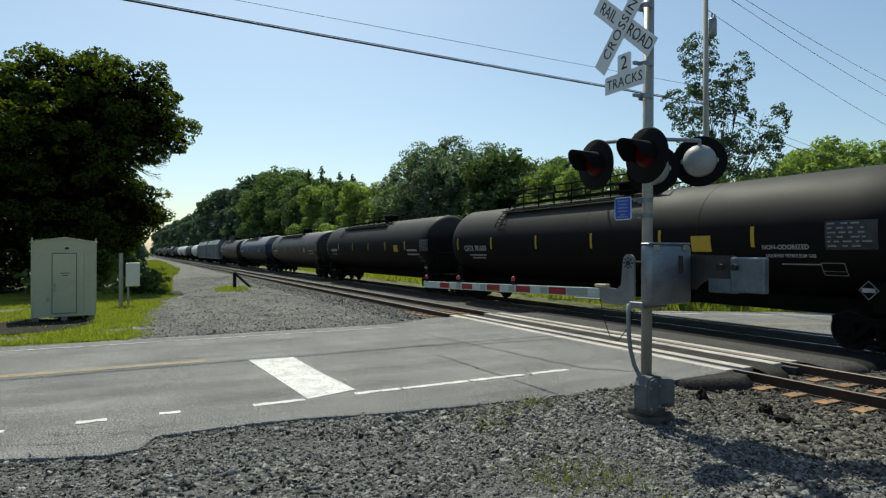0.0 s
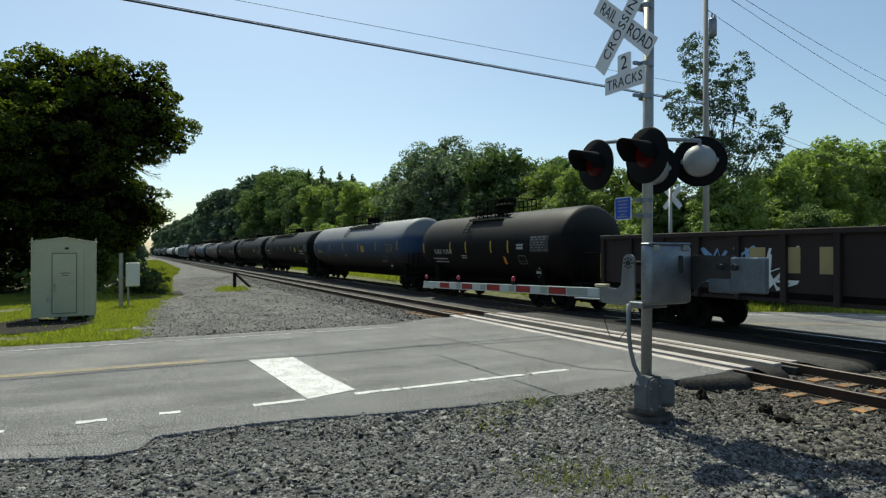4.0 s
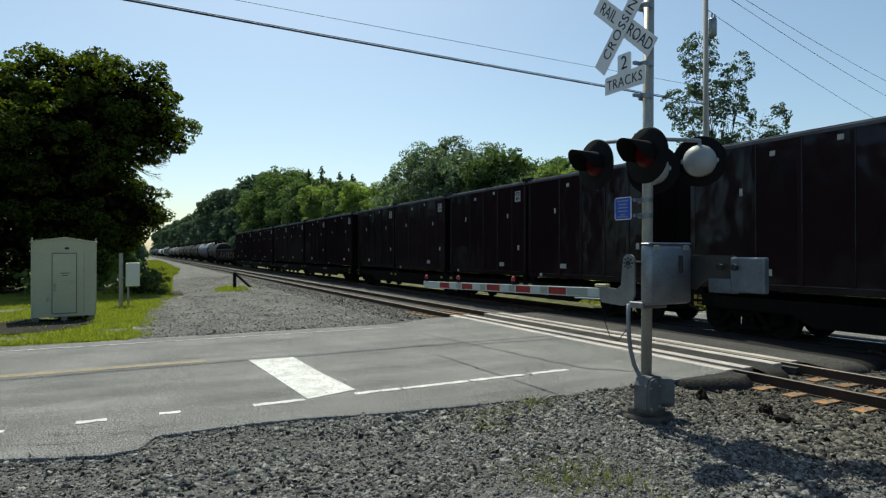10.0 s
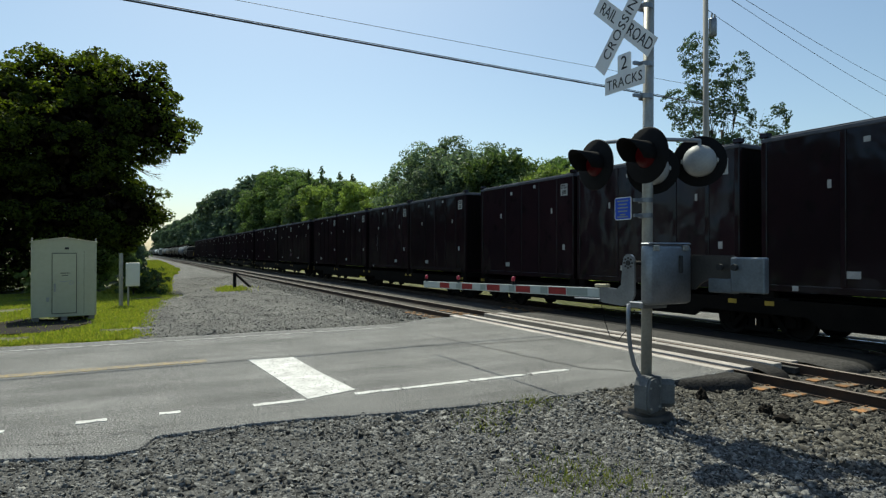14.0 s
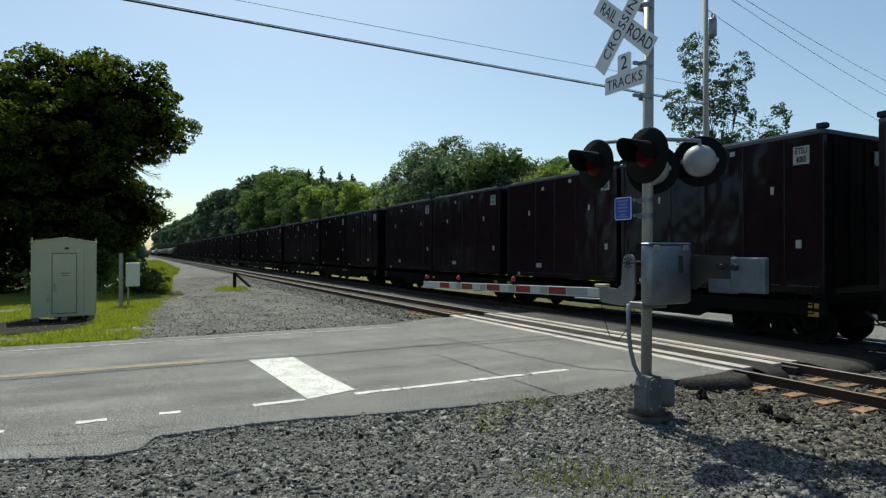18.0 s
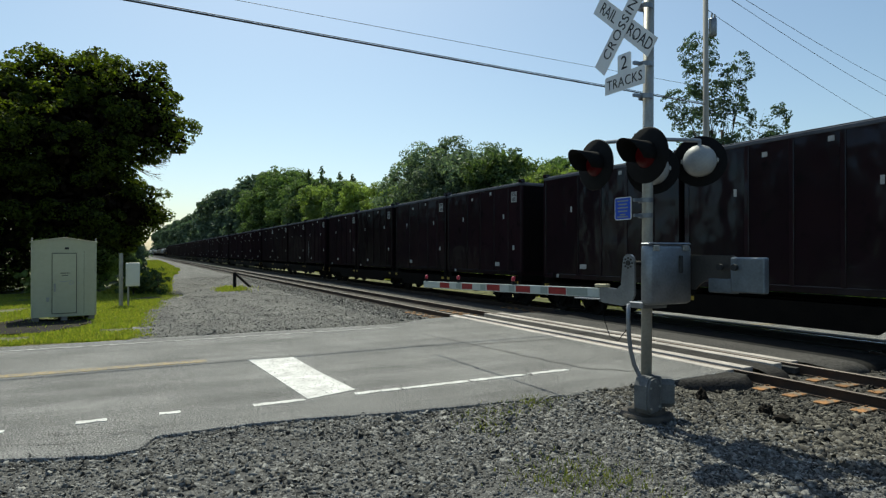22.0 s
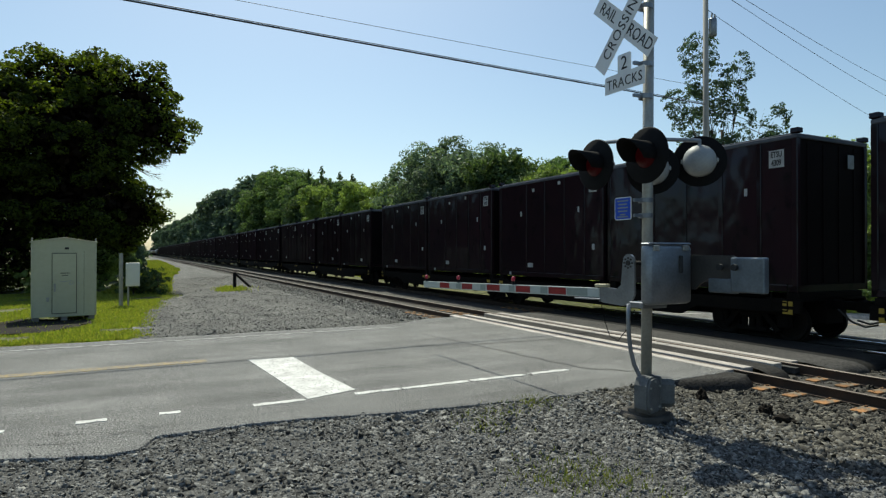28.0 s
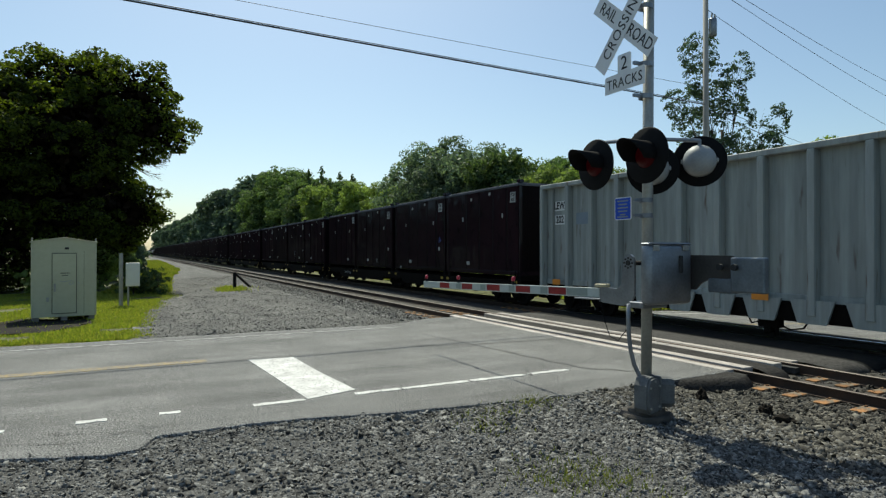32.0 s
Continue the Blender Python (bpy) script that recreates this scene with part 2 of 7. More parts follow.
lens_bsdf = M_REDGLASS.node_tree.nodes["Principled BSDF"]
lens_bsdf.inputs["Specular IOR Level"].default_value = 0.12
lens_bsdf.inputs["Emission Color"].default_value, lens_bsdf.inputs["Emission Strength"].default_value = (1.0, 0.03, 0.08, 1), 0.008
M_SHED = mat("shed_paint", (0.530, 0.515, 0.348), (0.450, 0.435, 0.288), 0.5, metal=0.15, big=0.8, fine=8, bump=0.05)
M_DARK = mat("dark_seam", (0.02, 0.02, 0.02), (0.03, 0.03, 0.03), 0.8)
M_FOOTING = mat("stained_concrete", (0.09, 0.077, 0.063), (0.045, 0.039, 0.033), 0.9, big=4, fine=30)
M_CONCRETE = mat("concrete", (0.32, 0.31, 0.29), (0.22, 0.21, 0.2), 0.9, big=3, fine=30)
M_POLE = mat("weathered_pole_wood", (0.36, 0.34, 0.31), (0.25, 0.235, 0.21), 0.9, fine=14, bump=0.4, stretch=(1, 1, 0.1))
M_WIRE = mat("wire", (0.03, 0.03, 0.035), (0.04, 0.04, 0.045), 0.6, bump=0)
# paler tops: a dusty coat plus sunlight on the upper curve, in colour
M_TANK = mat("tank_black", (0.0062, 0.0055, 0.0055), (0.011, 0.0095, 0.0092), 0.6, big=0.7, fine=7, bump=0.05, stretch=(1, 0.6, 1), vary=0.2, spec=0.09, lit_dust=((0.046, 0.043, 0.039), 2.95, 3.7))
M_TANK_BLUE = mat("tank_blue_grey", (0.04, 0.075, 0.15), (0.028, 0.052, 0.105), 0.6, big=0.6, fine=6, bump=0.04, spec=0.25, lit_dust=((0.2, 0.205, 0.212), 3.1, 3.4), grime=((0.03, 0.025, 0.024), 2.65, 2.0))
M_TANK_MAROON = mat("tank_maroon", (0.03, 0.015, 0.015), (0.02, 0.011, 0.011), 0.55, big=0.7, fine=7, bump=0.05, lit_dust=((0.05, 0.04, 0.036), 3.15, 3.95))
M_TANK_SILVER = mat("tank_silver", (0.55, 0.56, 0.58), (0.42, 0.43, 0.45), 0.45, big=0.6, fine=6, bump=0.04)
M_HOPPER = mat("hopper_grey", (0.2, 0.22, 0.22), (0.14, 0.155, 0.155), 0.6, big=0.5, fine=6, bump=0.05)
M_BOX = mat("container_maroon", (0.0215, 0.0112, 0.0138), (0.0145, 0.009, 0.0112), 0.7, big=0.5, fine=1.2, bump=2.4, relief=1.6, vary=0.25, spec=0.0,
            speck=((0.01, 0.0075, 0.0082), 2.2, 0.03), stretch=(1, 1, 0.8), gloss=(0.022, 0.12))
# darker copy of the container paint, holding the ends' deep shade
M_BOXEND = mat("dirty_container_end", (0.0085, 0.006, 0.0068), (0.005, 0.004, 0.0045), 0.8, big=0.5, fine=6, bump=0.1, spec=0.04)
M_LID = mat("container_lid", (0.11, 0.118, 0.14), (0.07, 0.075, 0.088), 0.8, big=1, fine=8, bump=0.1, spec=0.06)
M_GOND = mat("gondola_brown", (0.026, 0.015, 0.013), (0.016, 0.01, 0.009), 0.8, big=0.6, fine=7, bump=0.1)
M_LIGHTGOND = mat("gondola_pale_grey", (0.34, 0.37, 0.35), (0.23, 0.25, 0.24), 0.6, big=0.8, fine=6, bump=0.12, stretch=(1.6, 1.6, 0.25),
                  speck=((0.12, 0.09, 0.072), 3.2, 0.0), ramp_at=(0.45, 0.9), streak=((3.0, 3.0, 0.5), 0.16))
M_UNDER = mat("underframe_black", (0.006, 0.0055, 0.005), (0.011, 0.0095, 0.008), 0.85, big=2, fine=20, spec=0.04)
M_WHEEL = mat("wheel_steel", (0.009, 0.008, 0.007), (0.016, 0.014, 0.012), 0.75, metal=0.0, big=3, fine=20, spec=0.12)
M_YELLOW = mat("reflector_yellow", (0.5, 0.33, 0.02), (0.38, 0.25, 0.02), 0.45, bump=0)
M_YELLOW_DIM = mat("dirty_reflector_yellow", (0.4, 0.27, 0.02), (0.26, 0.18, 0.02), 0.6, bump=0)
M_PRINT = mat("faded_print", (0.26, 0.28, 0.28), (0.16, 0.175, 0.175), 0.6, big=4, fine=30, bump=0)
M_SIGNPLATE = mat("white_letter_plate", (0.72, 0.73, 0.72), (0.6, 0.61, 0.6), 0.6, big=3, fine=30, bump=0)
M_DATA = mat("data_panel_print", (0.035, 0.036, 0.037), (0.018, 0.019, 0.02), 0.6, big=3, fine=9, bump=0)
M_PALE = mat("sticker_white", (0.42, 0.42, 0.41), (0.27, 0.27, 0.265), 0.6, big=4, fine=40, bump=0)
M_ORANGE = mat("reflector_orange", (0.7, 0.25, 0.02), (0.55, 0.2, 0.02), 0.5, bump=0)


# ---------------------------------------------------------------- mesh helpers
def mesh_ob(name, bm, material, smooth=False):
    me = bpy.data.meshes.new(name)
    bm.normal_update()
    bm.to_mesh(me)
    bm.free()
    mats = material if isinstance(material, (list, tuple)) else [material]
    for mm in mats:
        me.materials.append(mm)
    if smooth:
        me.polygons.foreach_set("use_smooth", [True] * len(me.polygons))
    return new(name, me)


def part(name, bm, material, parent, label="", smooth=False):
    ob = mesh_ob(name, bm, material, smooth)
    ob.parent = parent
    if label:
        ob["label"] = label
    return ob


def again(src, parent, x=0, y=0, z=0, rx=0, ry=0, rz=0):
    """Another piece on the same mesh."""
    ob = new(src.name.split(".")[0], src.data)
    ob.parent = parent
    ob.matrix_basis = pose(x, y, z, rx, ry, rz)
    if "label" in src:
        ob["label"] = src["label"]
    return ob


def empty(name, label, category, group="", m=None):
    ob = new(name)
    ob.empty_display_size = 0.2
    if m is not None:
        ob.matrix_basis = m
    return tagged(ob, label, category, group)


def box(bm, x0, x1, y0, y1, z0, z1, bev=0.0, m=None):
    mm = Matrix.LocRotScale(((x0 + x1) / 2, (y0 + y1) / 2, (z0 + z1) / 2), None, (x1 - x0, y1 - y0, z1 - z0))
    r = bmesh.ops.create_cube(bm, size=1, matrix=mm)
    vs = r["verts"]
    if bev:
        es = list({e for v in vs for e in v.link_edges})
        rb = bmesh.ops.bevel(bm, geom=es, offset=bev, segments=1 if bev < 0.02 else 2, affect="EDGES", profile=0.5)
        vs = list({v for f in rb["faces"] for v in f.verts} | {v for v in vs if v.is_valid})
    if m is not None:
        bmesh.ops.transform(bm, matrix=m, verts=vs)
    return bm


def tube(bm, p, q, r, seg=10, r2=None, caps=True):
    p, q = Vector(p), Vector(q)
    d = q - p
    m = Matrix.Translation((p + q) / 2) @ d.to_track_quat("Z", "Y").to_matrix().to_4x4()
    bmesh.ops.create_cone(bm, cap_ends=caps, segments=seg, radius1=r, radius2=r if r2 is None else r2, depth=d.length, matrix=m)
    return bm


def chain(bm, pts, r, seg=6):
    """One bent round bar through pts."""
    pts = [Vector(p) for p in pts]
    rings = []
    for i, p in enumerate(pts):
        d = (pts[min(i + 1, len(pts) - 1)] - pts[max(i - 1, 0)]).normalized()
        u = d.orthogonal().normalized() if abs(d.z) > 0.95 else d.cross(Vector((0, 0, 1))).normalized()
        w = d.cross(u)
        rings.append([bm.verts.new(p + (u * math.cos(2 * math.pi * k / seg) + w * math.sin(2 * math.pi * k / seg)) * r) for k in range(seg)])
    for a, b in zip(rings, rings[1:]):
        for k in range(seg):
            bm.faces.new((a[k], a[(k + 1) % seg], b[(k + 1) % seg], b[k]))
    bm.faces.new(rings[0][::-1])
    bm.faces.new(rings[-1])
    return bm


def lathe(bm, prof, seg=24, m=None):
    """Rings (radius, height) turned about z; radius 0 closes an end."""
    rings = []
    for r, z in prof:
        if r <= 1e-6:
            rings.append([bm.verts.new((0, 0, z))])
        else:
            rings.append([bm.verts.new((r * math.cos(2 * math.pi * i / seg), r * math.sin(2 * math.pi * i / seg), z)) for i in range(seg)])
    for a, b in zip(rings, rings[1:]):
        for i in range(seg):
            j = (i + 1) % seg
            if len(a) == 1 and len(b) == 1:
                continue
            if len(a) == 1:
                bm.faces.new((a[0], b[j], b[i]))
            elif len(b) == 1:
                bm.faces.new((a[i], a[j], b[0]))
            else:
                bm.faces.new((a[i], a[j], b[j], b[i]))
    if m is not None:
        bmesh.ops.transform(bm, matrix=m, verts=[v for ring in rings for v in ring])
    return bm


def prism(bm, outline, depth, m=None):
    """An outline of (x, y), extruded along z from 0 to depth."""
    lo = [bm.verts.new((x, y, 0)) for x, y in outline]
    hi = [bm.verts.new((x, y, depth)) for x, y in outline]
    bm.faces.new(lo[::-1])
    bm.faces.new(hi)
    k = len(lo)
    for i in range(k):
        bm.faces.new((lo[i], lo[(i + 1) % k], hi[(i + 1) % k], hi[i]))
    if m is not None:
        bmesh.ops.transform(bm, matrix=m, verts=lo + hi)
    return bm


def B():
    return bmesh.new()


def lettering(name, text, size, material, parent, m, squeeze=1.0, spacing=1.0, bold=0.0):
    """Words as flat letters, reading along x, facing +z before the pose m."""
    cu = bpy.data.curves.new(name, "FONT")
    cu.body, cu.size, cu.align_x, cu.align_y, cu.extrude, cu.space_character = text, size, "CENTER", "CENTER", 0.002, spacing
    cu.resolution_u = 3
    cu.offset = bold
    tmp = bpy.data.objects.new(name + "_curve", cu)
    me = bpy.data.meshes.new_from_object(tmp)
    bpy.data.objects.remove(tmp)
    bpy.data.curves.remove(cu)
    for v in me.vertices:
        v.co.x *= squeeze
    me.materials.clear()
    me.materials.append(material)
    ob = new(name, me)
    ob.parent = parent
    ob.matrix_basis = m
    return ob


# Turns a flat piece (x to the right, y up, facing +z) so that it faces -x, its right hand towards -y.
FACE_W = Matrix(((0, 0, -1, 0), (-1, 0, 0, 0), (0, 1, 0, 0), (0, 0, 0, 1)))


def from_arrays(name, verts, faces, material, smooth=False):
    me = bpy.data.meshes.new(name)
    verts = np.asarray(verts, dtype=np.float32)
    faces = np.asarray(faces, dtype=np.int32)
    k = faces.shape[1]
    me.vertices.add(len(verts))
    me.vertices.foreach_set("co", verts.ravel())
    me.loops.add(faces.size)
    me.loops.foreach_set("vertex_index", faces.ravel())
    me.polygons.add(len(faces))
    me.polygons.foreach_set("loop_start", np.arange(0, faces.size, k, dtype=np.int32))
    if smooth:
        me.polygons.foreach_set("use_smooth", np.ones(len(faces), dtype=bool))
    me.update(calc_edges=True)
    me.materials.append(material)
    return new(name, me)


def fuzz(x, y, s=1.0, k=0.0):
    return noise.noise(Vector((x * s, y * s, k)))


# ---------------------------------------------------------------- the ground
TRACK_A, TRACK_B = 10.57, 14.95        # centres of the two tracks
ROAD_N, ROAD_F = 7.35, 16.55           # edges of the asphalt


def step(a, b, v):
    t = min(1.0, max(0.0, (v - a) / (b - a)))
    return t * t * (3 - 2 * t)


def surf(x, y):
    """Height of the ground's surface."""
    track = step(7.3, 8.6, x) * (1 - step(16.6, 18.0, x))
    z = -0.02 - 0.20 * track - 0.4 * step(16.6, 24, x)
    if y > 17.5:
        z -= 0.18 * step(17.5, 26, y) * (1 - step(3, 7, x)) - 0.05 * step(30, 60, y)
    z -= 0.3 * step(3.0, 14.0, -x)
    if y < 9:
        z -= 0.022 * (1 - step(3.6, 5.6, x))
    z += (0.014 if 6.0 < y < 9 else 0.03) * fuzz(x, y, 0.7) + 0.012 * fuzz(x, y, 3.1, 4)
    return z


def spread(lo, hi, near, fine, grow=1.18):
    """Steps that are fine round near and grow outwards."""
    out, d = [near], fine
    v = near
    while v < hi:
        v, d = v + d, d * grow
        out.append(min(v, hi))
    v, d = near, fine
    while v > lo:
        v, d = v - d, d * grow
        out.append(max(v, lo))
    return sorted(set(out))


def sheet(name, xs, ys, height, keep, material):
    """A sheet over the cells for which keep(x, y) holds."""
    idx, verts, faces = {}, [], []

    def at(i, j):
        if (i, j) not in idx:
            idx[i, j] = len(verts)
            verts.append((xs[i], ys[j], height(xs[i], ys[j])))
        return idx[i, j]
    for i in range(len(xs) - 1):
        for j in range(len(ys) - 1):
            if keep((xs[i] + xs[i + 1]) / 2, (ys[j] + ys[j + 1]) / 2):
                faces.append((at(i, j), at(i + 1, j), at(i + 1, j + 1), at(i, j + 1)))
    return from_arrays(name, verts, faces, material, smooth=True)


def frange(a, b, s):
    k = max(1, round((b - a) / s))
    return [a + (b - a) * i / k for i in range(k + 1)]


def ground_z(x, y):
    if abs(x) > 300 or abs(y) > 600:
        return -0.6
    if 7.6 < x < 18.5:
        return -0.62
    if 18.5 <= x < 36 and y < 17:
        return -0.75
    return (-0.16 if ROAD_N - 0.8 < y < ROAD_F + 0.5 else surf(x, y) - 0.06)


g = sheet("ground", spread(-2500, 2500, 4, 0.7, 1.12), spread(-1500, 3500, 12, 0.7, 1.1), ground_z, lambda x, y: True, M_GRASS)
tagged(g, "grassy ground beside the railway, green and dry patches", "ground", kind="structure")


EDGE_X = (-90, -3, -1.25, -0.2, 0.08, 0.25, 1.5, 3.3, 5.7, 8.0, 9.6)
EDGE_Y = (7.9, 7.75, 7.6, 7.22, 7.3, 7.72, 7.74, 7.36, 7.1, 7.1, 7.2)


def near_edge(x):
    """The crumbled edge of the asphalt by the gravel."""
    return float(np.interp(x, EDGE_X, EDGE_Y)) + 0.05 * fuzz(x, 0, 1.6, 2) + 0.035 * fuzz(x, 0, 5.0, 5) + 0.02 * fuzz(x, 0, 14.0, 7)


# gravel lot where the signal stands
lot = sheet("gravel_lot", frange(-14, 9.3, 0.16), frange(-6, 8.1, 0.16), surf,
            lambda x, y: y < near_edge(x) + 0.25, M_GRAVEL)
tagged(lot, "loose grey crushed gravel beside the road", "gravel", kind="structure")
behind = sheet("gravel_back", frange(-40, 9.3, 1.2), frange(-40, -6, 1.2), surf, lambda x, y: True, M_GRAVEL)
tagged(behind, "grey gravel yard", "gravel", kind="structure")


def access_left(y):
    return float(np.interp(y, (16, 22, 26.5, 34, 57, 80, 138, 400), (-0.1, 0.15, 0.5, 1.6, 2.8, 5.0, 5.8, 6.2))) + 0.4 * fuzz(0, y, 0.3, 3) + 0.15 * fuzz(0, y, 1.4, 8)


def access_keep(x, y):
    island = ((x - 5.3) / 0.8) ** 2 + ((y - 37.7) / 2.2) ** 2 < 1 + 0.6 * fuzz(x, y, 0.9, 6)
    return access_left(y) < x < 8.9 and not island


acc = sheet("gravel_track", frange(-0.6, 9.0, 0.2), spread(16.35, 420, 17, 0.2, 1.03), lambda x, y: surf(x, y) + 0.002, access_keep, M_GRAVEL_ROAD)
tagged(acc, "packed pale gravel service track along the railway", "gravel track", kind="structure")

# patch shaped and toned as the shade in front of the cabin
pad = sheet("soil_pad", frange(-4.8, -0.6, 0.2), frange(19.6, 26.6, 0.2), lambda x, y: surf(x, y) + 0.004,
            lambda x, y: ((x + 2.9) / 1.8) ** 2 + ((y - 22.2) / 3.0) ** 2 < 1 + 0.4 * fuzz(x, y, 0.9, 3), M_CABIN_SHADE)
tagged(pad, "bare ground round the cabin with its shade put into the colour", "soil", kind="structure")

# ballast of both tracks
for name, y0, y1, st in (("ballast", -30.0, 7.2, 0.25), ("ballast_far", 17.6, 60.0, 0.4), ("ballast_distant", 60.0, 900.0, 8.0)):
    b = sheet(name, frange(8.3, 17.9, 0.3), frange(y0, y1, st),
              lambda x, y: -0.2 + 0.02 * fuzz(x, y, 1.7, 9) - 0.28 * step(16.6, 17.6, x) - 0.12 * (1 - step(8.3, 9.1, x)), lambda x, y: True, M_BALLAST)
    tagged(b, "grey-brown crushed stone ballast under the tracks", "ballast", kind="structure")

# ---------------------------------------------------------------- the road
def slab(name, x0, x1, stx, yn, yf, material, label, dome=0.0, blunt=False):
    """A slab of asphalt from y = yn(x) to yf(x), rounded down at both ends."""
    xs = frange(x0, x1, stx)
    rim = (0.0, 0.06, 0.15, 0.3, 0.6) if blunt else (0.0, 0.005, 0.02, 0.15, 0.6)
    drops = {0: 0.2, 1: 0.1, 2: 0.045, 3: 0.012} if blunt else {0: 0.16, 1: 0.008, 2: 0.002}
    verts, faces = [], []
    for x in xs:
        a, b = yn(x), yf(x)
        ys = [a + r for r in rim] + [a + (b - a) * c for c in (0.2, 0.35, 0.5, 0.65, 0.8)] + [b - r for r in rim[::-1]]
        for k, y in enumerate(ys):
            drop = drops.get(min(k, len(ys) - 1 - k), 0)
            c = (y - a) / (b - a)
            verts.append((x, y, 0.0 - drop - dome * (abs(c - 0.5) * 2) ** 4 + 0.006 * fuzz(x, y, 0.8, 7)))
    m = 2 * len(rim) + 5
    for i in range(len(xs) - 1):
        for k in range(m - 1):
            faces.append((i * m + k, (i + 1) * m + k, (i + 1) * m + k + 1, i * m + k + 1))
    ob = from_arrays(name, verts, faces, material)
    return tagged(ob, label, "road", kind="structure")


def far_edge(x):
    return ROAD_F + 0.08 * fuzz(x, 3, 0.9, 2) + 0.9 * step(6.5, 9.0, x)


LBL = "worn grey asphalt road with fine cracks"
slab("road", -60, 9.5, 0.05, near_edge, far_edge, M_ASPHALT, LBL)
slab("road_between_rails", 10.30, 10.84, 0.09, lambda x: 6.85 + 0.5 * (x - 10.57) ** 2 + 0.08 * fuzz(x, 0, 3), lambda x: 17.9, M_ASPHALT_SHOULDER, "dark asphalt infill between the rails", 0.03, True)
slab("road_between_tracks", 11.62, 12.7, 0.12, lambda x: 6.5 + 0.12 * fuzz(x, 0, 2), lambda x: 18.0, M_ASPHALT_NEW, "dark asphalt between the two tracks", 0.03, True)
slab("road_between_tracks", 12.7, 13.88, 0.12, lambda x: 6.5 + 0.12 * fuzz(x, 0, 2), lambda x: 18.0, M_ASPHALT_SHADE, "asphalt beside the far track with the train's shade in its colour", 0.03, True)
slab("road_between_far_rails", 14.68, 15.22, 0.27, lambda x: 6.95, lambda x: 17.9, M_ASPHALT_SHADE, "dark asphalt infill between the rails", 0.03)

# beyond the tracks the road dips and bends away
BEND = [(16.0, 11.6, 0.0), (18.0, 11.6, -0.08), (20.0, 11.55, -0.2), (22.0, 11.3, -0.32), (24.0, 10.5, -0.4), (25.8, 9.0, -0.43), (27.0, 6.8, -0.45), (27.8, 4.0, -0.48), (28.3, 0.0, -0.5), (28.6, -8.0, -0.5), (29.0, -40.0, -0.55), (29.0, -120.0, -0.6)]


def bend_strip(name, offs, lift, material, label, category):
    pts = []
    for (a, b) in zip(BEND, BEND[1:]):
        k = 6 if abs(b[1] - a[1]) < 10 else 12
        pts += [tuple(a[i] + (b[i] - a[i]) * j / k for i in range(3)) for j in range(k)]
    verts, faces = [], []
    for i, p in enumerate(pts):
        a, b = pts[max(0, i - 3)], pts[min(len(pts) - 1, i + 3)]
        d = Vector((b[0] - a[0], b[1] - a[1], 0)).normalized()
        if i == 0:
            d = Vector((1, 0, 0))
        for o in offs:
            verts.append((p[0] - d.y * o, p[1] + d.x * o, p[2] + lift))
    m = len(offs)
    for i in range(len(pts) - 1):
        for k in range(m - 1):
            faces.append((i * m + k, (i + 1) * m + k, (i + 1) * m + k + 1, i * m + k + 1))
    return tagged(from_arrays(name, verts, faces, material, True), label, category, kind="structure")


bend_strip("road_beyond", (-4.9, -4.88, -2, 0, 2, 4.6, 4.62), 0.0, M_ASPHALT, LBL, "road")
bend_strip("edge_line_far", (3.3, 3.42), 0.006, M_WHITE_LINE, "thin white edge line", "road marking")
bend_strip("center_line", (-0.15, 0.15), 0.006, M_YELLOW_LINE, "faded double yellow centre line", "road marking")

# crumbled asphalt apron by the near rail
def shoulder_edge(x):
    return float(np.interp(x, (7.6, 8.1, 8.6, 9.2, 9.5), (7.25, 6.95, 6.72, 6.6, 6.66))) + 0.05 * fuzz(x, 2, 3.0) + 0.02 * fuzz(x, 2, 11)


tagged(sheet("road_shoulder", frange(7.6, 9.5, 0.05), frange(6.4, 7.75, 0.04),
             lambda x, y: -0.008 - 0.24 * max(0.0, 1 - (y - shoulder_edge(x)) / 0.24) ** 2.4 + 0.01 * fuzz(x, y, 6),
             lambda x, y: y > shoulder_edge(x) - 0.02, M_ASPHALT_SHOULDER), "rounded dark asphalt shoulder at the crossing", "road shoulder", kind="structure")


def paint(name, pts, material, label):
    """A thin painted area; pts run round it, at the road's height."""
    bm = B()
    vs = [bm.verts.new((x, y, 0.007)) for x, y in pts]
    lo = [bm.verts.new((x, y, -0.012)) for x, y in pts]
    bm.faces.new(vs)
    k = len(vs)
    for i in range(k):
        bm.faces.new((lo[i], lo[(i + 1) % k], vs[(i + 1) % k], vs[i]))
    bmesh.ops.recalc_face_normals(bm, faces=bm.faces)
    return tagged(mesh_ob(name, bm, material), label, "road marking", kind="structure")


def ragged(x0, x1, y0, y1, amp=0.012, st=0.12):
    xs = frange(x0, x1, st)
    lo = [(x, y0 + amp * fuzz(x, y0, 7)) for x in xs]
    hi = [(x, y1 + amp * fuzz(x, y1, 7, 3)) for x in xs]
    return lo + hi[::-1]


paint("stop_line", [(2.04, 12.3), (2.27, 8.62), (2.66, 8.75), (3.08, 8.87), (2.96, 10.5), (2.91, 12.2)], M_WHITE_LINE, "broad white stop bar, worn")
for a, b in ((1.5, 2.22), (2.98, 3.72), (3.76, 4.95), (5.0, 6.05), (6.18, 7.0)):
    paint("edge_line", ragged(a, b, 8.55, 8.68, 0.045, 0.07), M_WHITE_LINE, "broken white edge line, worn")
